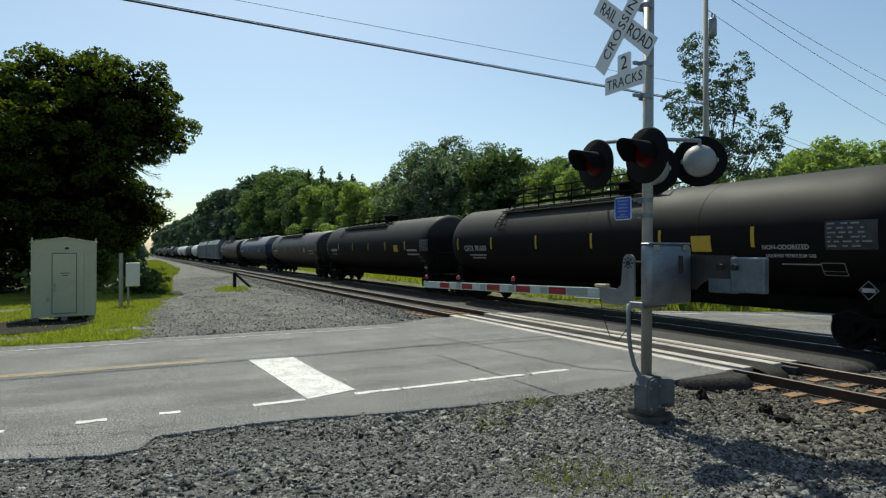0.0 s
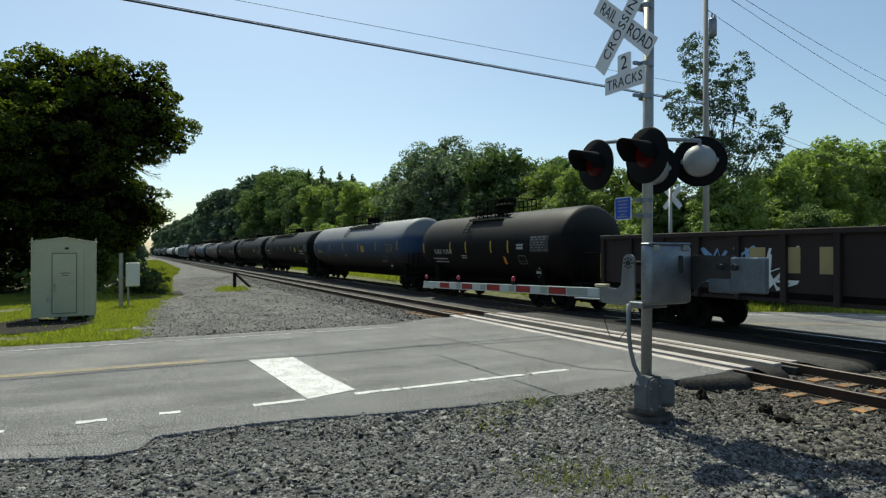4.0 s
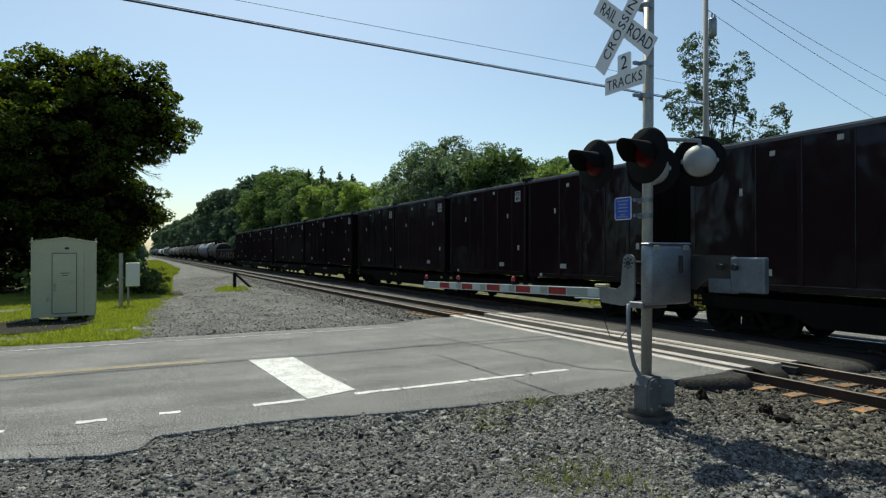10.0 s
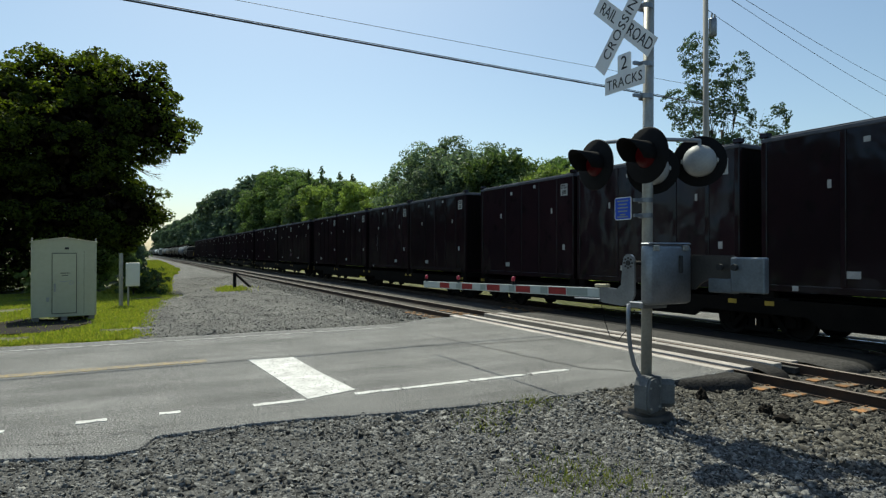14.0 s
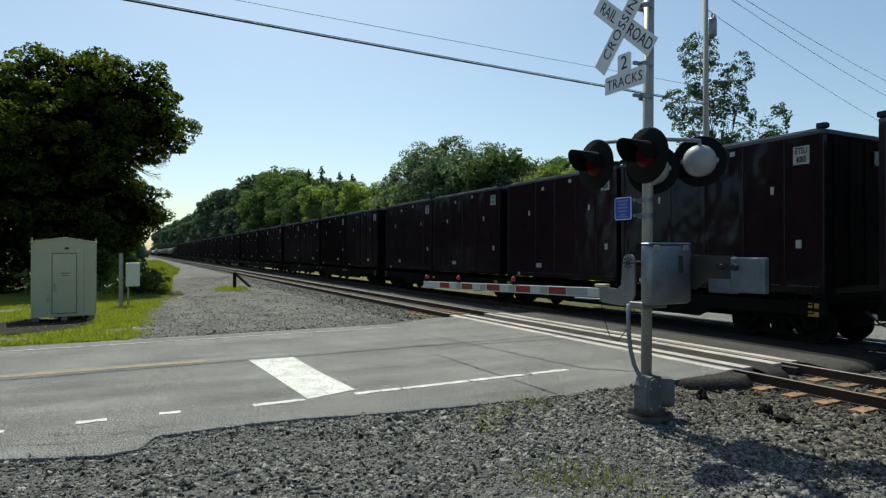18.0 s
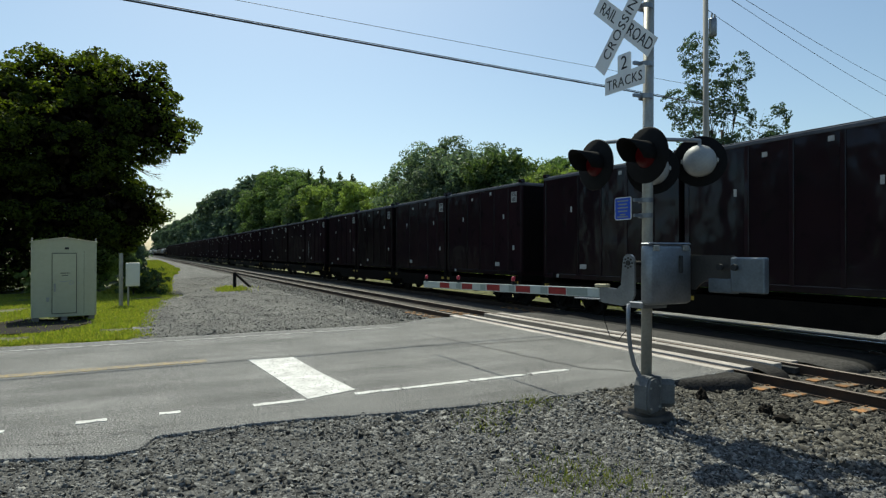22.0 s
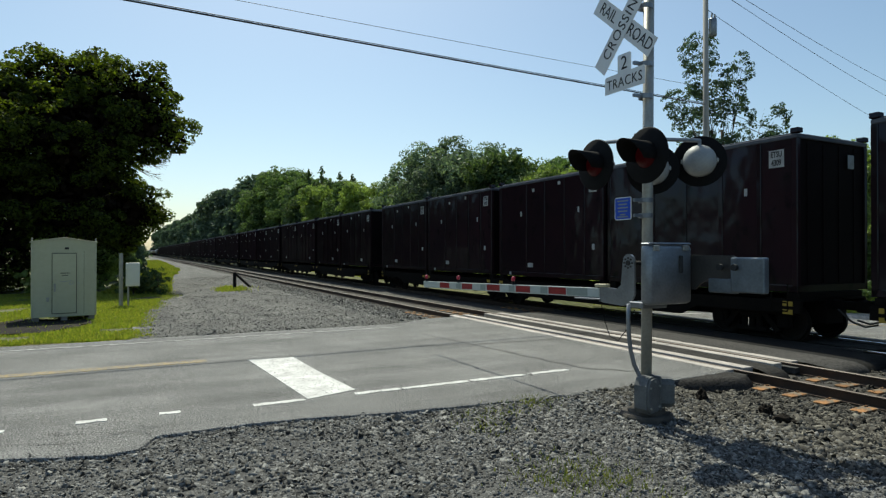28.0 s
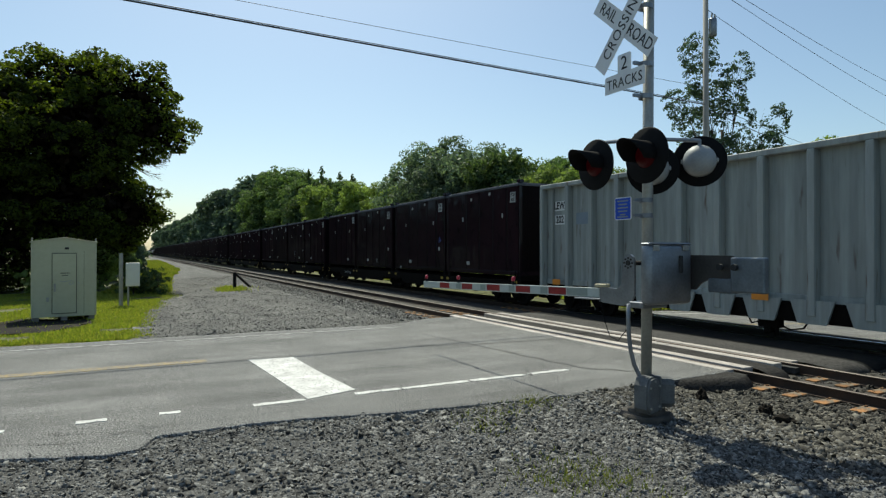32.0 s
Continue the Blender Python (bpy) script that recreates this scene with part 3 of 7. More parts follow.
for a, b in ((-0.62, -0.28), (0.32, 0.58), (-2.0, -1.35), (-4.5, -3.8)):
    paint("edge_line", ragged(a, b, 8.68, 8.8, 0.05, 0.06), M_WHITE_LINE, "broken white edge line, worn")
paint("edge_line_far", ragged(-60, 6.7, 15.72, 15.83, 0.02, 0.25), M_WHITE_WORN, "thin white edge line")
paint("center_line", ragged(-60, 1.3, 12.46, 12.74, 0.02, 0.3), M_YELLOW_LINE, "faded yellow centre line")


def crack(pts, w):
    bm = B()
    top = []
    for i, (x, y) in enumerate(pts):
        a = pts[max(0, i - 1)]
        b = pts[min(len(pts) - 1, i + 1)]
        d = Vector((b[0] - a[0], b[1] - a[1], 0)).normalized()
        nrm = Vector((-d.y, d.x, 0)) * (w * (0.5 + 0.35 * fuzz(x, y, 5)))
        top.append((bm.verts.new((x + nrm.x, y + nrm.y, 0.0105)), bm.verts.new((x - nrm.x, y - nrm.y, 0.0105))))
    for a, b in zip(top, top[1:]):
        bm.faces.new((a[0], a[1], b[1], b[0]))
    bmesh.ops.recalc_face_normals(bm, faces=bm.faces)
    return tagged(mesh_ob("tar_seam", bm, M_TAR), "dark sealed crack in the asphalt", "road crack", kind="structure")


def wander(x0, y0, x1, y1, amp, k=14, seed=0):
    return [(x0 + (x1 - x0) * i / k + amp * fuzz(i * 0.9, seed, 1, 1), y0 + (y1 - y0) * i / k + amp * fuzz(i * 0.9, seed, 1, 6)) for i in range(k + 1)]


crack(wander(6.55, 15.9, 7.35, 8.6, 0.06, 18, 2), 0.035)
crack(wander(6.9, 12.02, 9.4, 11.74, 0.02, 10, 5), 0.035)
crack(wander(1.6, 12.42, 5.3, 12.62, 0.03, 16, 3), 0.022)
crack(wander(5.3, 12.62, 6.9, 12.02, 0.04, 8, 4), 0.026)
crack(wander(7.35, 8.6, 8.2, 7.7, 0.08, 8, 8), 0.03)
crack(wander(6.15, 8.5, 6.35, 9.0, 0.05, 6, 9), 0.03)
# fine cracks along the broken edge and between the wheel tracks
for k, (x0, y0, x1, y1) in enumerate(((-1.6, 8.25, -0.4, 7.75), (-0.9, 8.35, 0.1, 7.95), (-0.3, 8.0, 0.5, 8.15), (0.4, 8.05, 1.5, 8.0), (-2.4, 8.2, -1.2, 7.9), (0.1, 8.3, 0.2, 7.7), (-0.8, 8.5, -0.7, 7.9),
                                      (1.5, 8.1, 3.2, 7.9), (3.4, 7.75, 5.2, 7.6), (-3.5, 10.2, 1.6, 10.4), (3.2, 10.1, 6.6, 9.9), (-6.0, 14.3, 4.5, 14.1), (4.9, 8.7, 5.4, 7.5), (7.6, 13.9, 9.3, 13.7), (-4.0, 9.1, 0.8, 9.25))):
    crack(wander(x0, y0, x1, y1, 0.09, 20, 20 + k), 0.012)

# ---------------------------------------------------------------- the tracks
def rail_piece(bm, x, y0, y1):
    prof = [(-0.07, -0.186), (0.07, -0.186), (0.07, -0.172), (0.012, -0.155), (0.012, -0.045), (0.036, -0.036), (0.036, -0.012), (0.029, -0.0045), (0.014, -0.0012), (0.0, 0.0),
            (-0.014, -0.0012), (-0.029, -0.0045), (-0.036, -0.012), (-0.036, -0.036), (-0.012, -0.045), (-0.012, -0.155), (-0.07, -0.172)]
    a = [bm.verts.new((x + px, y0, pz)) for px, pz in prof]
    b = [bm.verts.new((x + px, y1, pz)) for px, pz in prof]
    k = len(prof)
    for i in range(k):
        f = bm.faces.new((a[i], a[(i + 1) % k], b[(i + 1) % k], b[i]))
        if 6 <= i <= 11:
            f.material_index = 1
    bm.faces.new(a[::-1])
    bm.faces.new(b)


def railway(centre, label, boards, top):
    tr = empty("railway_track", label, "railway track", "railway tracks", pose(centre, 0, 0))
    for sx in (-0.75, 0.75):
        bm = B()
        rail_piece(bm, sx, -60, 1200)
        part("rail", bm, [M_RAIL, top], tr, "rusty rail with a polished top")
    bm = B()
    box(bm, -1.28, 1.28, -0.11, 0.11, -0.36, -0.19, 0.012)
    tie0 = part("tie", bm, M_TIE, tr, "dark weathered wooden tie")
    bm = B()
    box(bm, -0.5, 0.36, -0.1, 0.1, -0.188, -0.166, 0.006)
    for px in (-0.14, 0.14, -0.1, 0.1):
        box(bm, px - 0.012, px + 0.012, -0.06 if px > 0 else 0.03, -0.03 if px > 0 else 0.06, -0.17, -0.145)
    plate0 = part("tie_plate", bm, M_PLATE, tr, "orange-rusted tie plate")
    tie0.matrix_basis, plate0.matrix_basis = pose(0, 2.9, 0), pose(-0.75, 2.9, 0)
    rnd = random.Random(int(centre * 10))
    y = 2.4
    spots = []
    while y > -12:
        spots.append(y)
        y -= 0.52
    y = 3.42
    while y < 62:
        if not 6.9 < y < 18.0:
            spots.append(y)
        y += 0.52
    for y in spots:
        again(tie0, tr, rnd.uniform(-0.03, 0.03), y + rnd.uniform(-0.02, 0.02), rnd.uniform(-0.012, 0.004), 0, 0, rnd.uniform(-1, 1))
        for sx in (-0.75, 0.75):
            if y < 21.5:
                again(plate0, tr, sx + rnd.uniform(-0.01, 0.01), y, 0, 0, 0, rnd.uniform(-1.5, 1.5))
    bm = B()
    y = 62.3
    while y < 220:
        box(bm, -1.28, 1.28, y - 0.11, y + 0.11, -0.36, -0.19)
        y += 0.52
    far = part("tie_row", bm, M_TIE, tr)
    far["kind"] = "stuff"
    # pale boards on both sides of each rail at the crossing, a dark gap for the rail between them
    for r in (-0.75, 0.75):
        s = -1 if r < 0 else 1
        for a, b in ((0.09, 0.30), (-0.44, -0.20)):
            x0, x1 = sorted((r + s * a, r + s * b))
            for k in range(4):
                bm = B()
                box(bm, x0, x1, 7.25 + k * 2.66, 7.25 + (k + 1) * 2.66 - 0.02, -0.17, 0.004, 0.01)
                part("crossing_board", bm, boards, tr, "worn crossing board beside the rail")
        bm = B()
        box(bm, r - 0.19, r - 0.045, 7.0, 18.0, -0.17, -0.06)
        box(bm, r + 0.045, r + 0.19, 7.0, 18.0, -0.17, -0.06)
        part("flangeway", bm, M_RUBBER, tr, "black rubber filler in the flangeway")
    return tr


railway(TRACK_A, "railway track, rusty rails on wooden ties, running through the crossing", M_PANEL, M_RAILTOP)
railway(TRACK_B, "railway track under the train, steel rails on wooden ties", M_BOARD_SHADE, M_RAILTOP_B)

# ---------------------------------------------------------------- loose stones
def stones(name, count, area, size, label, material=None):
    """Angular stones, joined: area(rng, n) gives places."""
    rng = np.random.default_rng(len(name) + count)
    block = np.array([(1, 0.2, -0.6), (0.1, 1, -0.6), (-1, -0.1, -0.6), (-0.2, -1, -0.6), (0.75, 0.1, 0.6), (0.1, 0.7, 0.6), (-0.7, 0, 0.6), (-0.1, -0.75, 0.6)], dtype=float)
    quad = np.array([(4, 5, 6, 7), (0, 1, 5, 4), (1, 2, 6, 5), (2, 3, 7, 6), (3, 0, 4, 7)])
    xy = area(rng, count)
    n = len(xy)
    v = np.repeat(block[None], n, 0) * rng.uniform(0.6, 1.3, (n, 8, 3))
    s = rng.uniform(size[0], size[1], (n, 1, 1)) * rng.choice([0.6, 1.0, 1.6], (n, 1, 1), p=[0.4, 0.42, 0.18])
    s = s * np.array([1.0 + 0.55 * fuzz(a, b, 0.8, 4) for a, b in xy])[:, None, None]
    v = v * s * np.stack([rng.uniform(0.8, 1.4, n), rng.uniform(0.6, 1.0, n), rng.uniform(0.35, 0.7, n)], 1)[:, None, :]
    q = rng.normal(size=(n, 4)) * np.array((1.0, 0.33, 0.33, 1.0))
    q /= np.linalg.norm(q, axis=1, keepdims=True)
    w, x, y, z = q.T
    R = np.stack([np.stack([1 - 2 * (y * y + z * z), 2 * (x * y - z * w), 2 * (x * z + y * w)], 1),
                  np.stack([2 * (x * y + z * w), 1 - 2 * (x * x + z * z), 2 * (y * z - x * w)], 1),
                  np.stack([2 * (x * z - y * w), 2 * (y * z + x * w), 1 - 2 * (x * x + y * y)], 1)], 1)
    v = np.einsum("nij,nkj->nki", R, v)
    zz = np.array([surf(a, b) if not (8.6 < a < 17.5) else -0.2 for a, b in xy])
    v += np.stack([xy[:, 0], xy[:, 1], zz + s[:, 0, 0] * 0.15], 1)[:, None, :]
    f = (quad[None] + (np.arange(n) * 8)[:, None, None]).reshape(-1, 4)
    ob = from_arrays(name, v.reshape(-1, 3), f, material or M_STONE)
    return tagged(ob, label, "gravel", kind="stuff")


def lot_area(rng, n):
    x, y = rng.uniform(-3.5, 9.2, n * 2), 2.4 + 5.4 * rng.random(n * 2) ** 1.1
    e = np.array([near_edge(a) for a in x])
    ok = (y < e + 0.06) & (x > (y - 9.5) * 0.55 - 0.2) | ((y < e + 0.3) & (rng.random(n * 2) < 0.04))
    ok &= rng.random(n * 2) < 0.5 + 0.32 * np.clip((x - 2) / 3, 0, 1) + 0.5 * np.array([fuzz(a, b, 1.1, 8) for a, b in zip(x, y)])
    ok &= x < 6.6 + 0.5 * rng.normal(size=n * 2)
    return np.stack([x, y], 1)[ok][:n]


def lot_right(rng, n):
    x, y = rng.uniform(5.6, 9.3, n), rng.uniform(2.2, 7.3, n)
    e = np.array([near_edge(a) for a in x])
    return np.stack([x, y], 1)[(y < e + 0.06) & (x > 6.5 + 0.45 * rng.normal(size=n))]


stones("gravel_stones_by_rail", 22000, lot_right, (0.014, 0.038), "loose brownish grey stones beside the track", M_STONE_WARM)
stones("gravel_stones", 74000, lot_area, (0.0105, 0.0285), "loose angular grey stones, uneven sizes")


def lot_outer(rng, n):
    x, y = rng.uniform(-11, 9.2, n), rng.uniform(-5.8, 7.8, n)
    e = np.array([near_edge(a) for a in x])
    covered = (y > 2.4) & (x > (y - 9.5) * 0.55 - 0.2) & (x > -3.5)
    far = np.maximum(2.4 - y, 0) + np.maximum(-3.5 - x, 0) * 0.6
    return np.stack([x, y], 1)[~covered & (y < e) & (rng.random(n) < 0.15 + 0.85 * np.exp(-far * 0.7))]


stones("gravel_stones_outer", 26000, lot_outer, (0.014, 0.042), "loose angular grey stones, thinning out")


def ballast_near(rng, n):
    x, y = rng.uniform(8.6, 13.4, n), rng.uniform(0.5, 7.0, n)
    rail = (np.abs(x - TRACK_A + 0.75) < 0.09) | (np.abs(x - TRACK_A - 0.75) < 0.09)
    tie = (np.abs((y - 2.9) / 0.52 - np.round((y - 2.9) / 0.52)) < 0.2) & (np.abs(x - TRACK_A) < 1.25)
    return np.stack([x, y], 1)[~rail & (~tie | (rng.random(n) < 0.5)) & ((x < 9.75) | (rng.random(n) < 0.3))]


stones("ballast_stones", 16000, ballast_near, (0.018, 0.036), "loose dark ballast stones by the rails", M_STONE_DARK)


def ballast_left(rng, n):
    x, y = rng.uniform(7.4, 9.6, n), 17.4 + 40 * rng.random(n) ** 1.6
    return np.stack([x, y], 1)[np.abs(x - TRACK_A + 0.75) > 0.09]


stones("ballast_slope_stones", 14000, ballast_left, (0.02, 0.045), "grey ballast stones on the track's shoulder")


def track_stones(rng, n):
    x, y = rng.uniform(0.2, 8.6, n), 16.6 + 40 * rng.random(n) ** 1.5
    e = np.array([access_left(b) for b in y])
    return np.stack([x, y], 1)[x > e]


stones("service_track_stones", 34000, track_stones, (0.012, 0.028), "loose grey stones on the service track", M_STONE_PALE)

# ---------------------------------------------------------------- trees
def leaf_quads(rng, c, nn, size):
    """Leaves as small pointed quads at c, facing about along nn."""
    n = len(c)
    nn = nn + rng.normal(size=(n, 3)) * 0.55
    nn /= np.linalg.norm(nn, axis=1, keepdims=True) + 1e-9
    t = np.cross(nn, rng.normal(size=(n, 3)))
    t /= np.linalg.norm(t, axis=1, keepdims=True) + 1e-9
    b = np.cross(nn, t)
    s = (size * rng.uniform(0.6, 1.4, (n, 1)))
    w = s * rng.uniform(0.5, 0.85, (n, 1))
    v = np.stack([c - t * s, c - b * w + t * s * 0.1, c + t * s, c + b * w + t * s * 0.1], 1)
    return v.reshape(-1, 3), np.arange(n * 4).reshape(-1, 4)


def unit(rng, m):
    d = rng.normal(size=(m, 3))
    return d / np.linalg.norm(d, axis=1, keepdims=True)


def crown_points(rng, lobes, density, gaps=0.25, tuft=0.75, leaves=70):
    """Leaf places: each lobe carries rounded tufts, each tuft a shell of leaves, thick above and thin below."""
    cs, ns = [], []
    for k, (x, y, z, r, rz) in enumerate(lobes):
        m = max(6, int(density * r * (r + rz) / 2))
        d = unit(rng, m)
        p = np.array((x, y, z)) + d * rng.uniform(0.72, 1.02, (m, 1)) * np.array((r, r, rz))
        hole = np.array([noise.noise(Vector(q * 0.45) + Vector((k, 0, 0))) for q in p])
        ok = hole > -gaps
        for j, (a, b, c, q, qz) in enumerate(lobes):
            if j != k:
                e = (p - np.array((a, b, c))) / np.array((q, q, qz))
                ok &= (e ** 2).sum(1) > 0.45
        for q, dd in zip(p[ok], d[ok]):
            tr = tuft * rng.uniform(0.55, 1.25)
            u = unit(rng, leaves)
            u = u[u @ (dd * 0.6 + np.array((0, 0, 0.5))) > rng.uniform(-0.55, 0.1)]
            sh = rng.uniform(0.55, 1.0, (len(u), 1)) ** 0.6
            cs.append(q + u * sh * tr * np.array((1, 1, 0.72)))
            ns.append(u * 0.9 + np.array((0, 0, 0.35)))
    return np.concatenate(cs), np.concatenate(ns)


def trunk_mesh(bm, rng, h, r, lobes, lean=0.0):
    top = Vector((lean, 0, h * 0.62))
    pts = [Vector((0, 0, -0.4)), Vector((lean * 0.1, 0.05, h * 0.15)), Vector((lean * 0.4, -0.05, h * 0.36)), top]
    rad = [r * 1.35, r, r * 0.8, r * 0.45]
    for a, b, ra, rb in zip(pts, pts[1:], rad, rad[1:]):
        tube(bm, a, b, ra, 9, rb)
    for x, y, z, lr, lz in lobes:
        k = rng.uniform(0.25, 0.55)
        base = pts[1].lerp(top, k)
        mid = base.lerp(Vector((x, y, z)), 0.55) + Vector((0, 0, -0.3))
        tube(bm, base, mid, r * 0.38, 6, r * 0.24)
        tube(bm, mid, Vector((x, y, z)), r * 0.24, 6, r * 0.08)
        for _ in range(3):
            e = Vector((x + rng.normal() * lr * 0.5, y + rng.normal() * lr * 0.5, z + rng.uniform(0, 0.8) * lz))
            tube(bm, mid, e, r * 0.12, 5, r * 0.03)


def tree_kind(seed, h, rad, count, low=0.25, density=5.0, leaves=70, leaf=0.13, tuft=0.75, material=None, gaps=0.3, trunk=0.22, slim=1.0, lobes=None, core=60, twigs=None):
    """Trunk and crown meshes of one kind of tree; twigs is the material of a shade-dark core."""
    rng = np.random.default_rng(seed)
    if lobes is None:
        lobes = []
        for i in range(count):
            a = rng.uniform(0, 2 * math.pi)
            zz = low + (0.93 - low) * (i + 0.5) / count
            ring = rad * (1 - abs((zz - 0.5) / 0.62) ** 2.2) * rng.uniform(0.35, 0.7)
            lr = rad * rng.uniform(0.32, 0.5) * (1.1 - 0.45 * zz)
            lobes.append((ring * math.cos(a), ring * math.sin(a), h * zz - lr * 0.2, lr, lr * rng.uniform(0.75, 1.05) * slim))
        lobes.append((0, 0, h * 0.6, rad * 0.55, h * 0.22))
        lobes.append((0, 0, h - rad * 0.3, rad * 0.3, rad * 0.3))
    c, nrm = crown_points(rng, lobes, density, gaps, tuft, leaves)
    v, f = leaf_quads(rng, c, nrm, leaf)
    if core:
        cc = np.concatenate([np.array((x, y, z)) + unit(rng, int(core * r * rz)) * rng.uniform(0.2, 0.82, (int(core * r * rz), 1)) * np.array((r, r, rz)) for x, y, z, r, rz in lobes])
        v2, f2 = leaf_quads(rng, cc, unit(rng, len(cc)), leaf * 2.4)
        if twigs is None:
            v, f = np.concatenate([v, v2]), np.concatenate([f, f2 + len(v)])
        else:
            # separate core quads, the crown's inner shade put into their colour
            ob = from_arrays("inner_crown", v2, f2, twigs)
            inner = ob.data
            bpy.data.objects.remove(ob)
    ob = from_arrays("crown", v, f, material)
    crown = ob.data
    bpy.data.objects.remove(ob)
    bm = B()
    trunk_mesh(bm, rng, h, trunk, lobes)
    ob = mesh_ob("trunk", bm, M_BARK, True)
    tm = ob.data
    bpy.data.objects.remove(ob)
    return (tm, crown) if twigs is None else (tm, crown, inner)


def plant_tree(kind, x, y, s=1.0, turn=0.0, label="", z=None, sz=None, group="trees", category="tree", name="tree"):
    t = empty(name, label, category, group, Matrix.Translation((x, y, (surf(x, y) if abs(x) < 90 else -0.5) if z is None else z)) @ pose(0, 0, 0, 0, 0, turn)
              @ Matrix.Diagonal((s, s, sz or s, 1)))
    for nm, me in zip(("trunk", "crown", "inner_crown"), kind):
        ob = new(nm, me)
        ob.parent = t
    return t


K_OAK = tree_kind(3, 14, 5.4, 16, 0.12, 9.0, 105, 0.125, 0.85, M_LEAF)
K_OAK2 = tree_kind(8, 13, 5.0, 15, 0.1, 9.0, 105, 0.125, 0.85, M_LEAF_DARK)
K_MAPLE = tree_kind(14, 12, 4.6, 14, 0.1, 10.0, 130, 0.11, 0.75, M_LEAF_PALE)
K_ASH = tree_kind(21, 12, 5.6, 18, 0.2, 9.5, 150, 0.1, 0.8, M_LEAF_BLUE, gaps=0.14, core=24)
K_FAR = tree_kind(33, 14, 5.5, 12, 0.08, 6.0, 50, 0.28, 1.0, M_LEAF_HAZY)
CONE = [(0.15 * math.sin(2.1 * i), 0.15 * math.cos(2.1 * i), 2.2 + 1.3 * i, 2.3 * (1 - i / 10.4) + 0.1, 0.75) for i in range(10)] + [(0, 0, 14.6, 0.12, 0.5)]
K_SPRUCE = tree_kind(40, 15, 2.4, 0, lobes=CONE, density=40.0, leaves=30, leaf=0.1, tuft=0.17, material=M_LEAF_DARK)
K_BUSH = tree_kind(50, 1.5, 1.1, 7, 0.2, 60, 70, 0.05, 0.2, M_LEAF_DARK, trunk=0.04)
K_SHRUB = tree_kind(52, 3.2, 2.2, 9, 0.12, 22, 70, 0.1, 0.4, M_LEAF_PALE, trunk=0.06)

# the big dense tree behind the cabin
BIG = [(0.3, 0.0, 9.45, 2.9, 2.45), (1.7, -0.6, 9.9, 2.3, 2.1), (3.2, -1.2, 9.5, 2.6, 2.2), (4.1, -1.6, 8.1, 2.3, 1.7), (-3.2, -0.6, 8.8, 2.8, 2.3),
       (3.6, -0.6, 4.1, 1.5, 1.3), (1.0, -2.0, 7.2, 3.0, 2.6), (-2.0, -2.2, 7.0, 3.2, 2.6), (1.2, -1.2, 4.4, 2.8, 2.4),
       (-2.0, -1.6, 4.2, 3.0, 2.6), (1.0, -0.4, 2.0, 1.9, 1.8), (-2.4, -0.6, 1.8, 2.8, 1.9), (2.9, 0.4, 3.0, 1.4, 1.3), (0.0, 2.0, 6.0, 4.0, 4.0)]
K_BIG = tree_kind(5, 12.2, 5.5, 0, lobes=BIG, core=260, twigs=M_CORE_SHADE, density=17, leaves=170, leaf=0.072, tuft=0.52, material=M_LEAF_BIG, gaps=0.6, trunk=0.34)
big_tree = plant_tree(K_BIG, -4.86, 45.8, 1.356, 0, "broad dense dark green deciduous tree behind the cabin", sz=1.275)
# bare twigs under the crown's outer limb
tw = random.Random(17)
for k in range(7):
    a, bm = Vector((3.7 + tw.uniform(-0.2, 0.3), -0.9 + tw.uniform(-0.3, 0.3), 6.7 + tw.uniform(-0.5, 0.2))), B()
    b = a + Vector((tw.uniform(0.5, 0.8), tw.uniform(-0.2, 0.2), tw.uniform(-0.45, -0.05)))
    e = b + Vector((tw.uniform(0.4, 0.7), tw.uniform(-0.2, 0.2), tw.uniform(-0.25, 0.3)))
    tube(bm, a, b, 0.022, 5, 0.014)
    tube(bm, b, e, 0.014, 5, 0.006)
    for _ in range(7):
        p, q = a.lerp(b, tw.uniform(0.3, 1)), b.lerp(e, tw.uniform(0, 0.9))
        for o in (p, q):
            tube(bm, o, o + Vector((tw.uniform(0.1, 0.4), tw.uniform(-0.15, 0.15), tw.uniform(-0.28, 0.22))), 0.008, 4, 0.003)
    part("bare_branch", bm, M_BARK, big_tree, "leafless grey branch")
# two rows of trees out of view, added to darken the containers' reflections
for k in range(4):
    plant_tree((K_OAK2, K_OAK)[k % 2], -14 - 7.5 * k, 28 + k, 0.95, 47 * k, "unseen dense dark green deciduous tree along the road")
for k in range(7):
    plant_tree((K_OAK2, K_OAK)[k % 2], -16 - 11 * k, 72 + 5 * (k % 3), 0.62, 53 * k, "unseen dense dark green deciduous tree across a field")
plant_tree(K_SHRUB, -1.9, 45.0, 0.9, 20, "leafy pale green shrub by the service track", category="shrub", name="shrub")
plant_tree(K_SHRUB, -3.6, 41.0, 0.9, 80, "leafy pale green shrub by the service track", category="shrub", name="shrub")
for k, (x, y, s) in enumerate(((-1.75, 56, 0.62), (-2.5, 70, 0.7), (-1.5, 88, 0.75), (-3, 110, 0.8), (-2.5, 140, 0.8), (-3, 175, 0.85), (-3, 215, 0.85), (-3, 265, 0.9), (-3, 330, 0.9))):
    plant_tree((K_OAK2, K_OAK, K_FAR)[k % 3 if y < 120 else 2], x, y, s, 67 * k, "dark green tree beside the service track")
for k, (x, y, s) in enumerate(((1.25, 36.6, 0.92), (0.1, 37.0, 0.95), (0.7, 38.4, 1.0))):
    plant_tree(K_BUSH, x, y, s, 71 * k, "low rounded dark green bush", category="bush", name="bush", group="bushes")

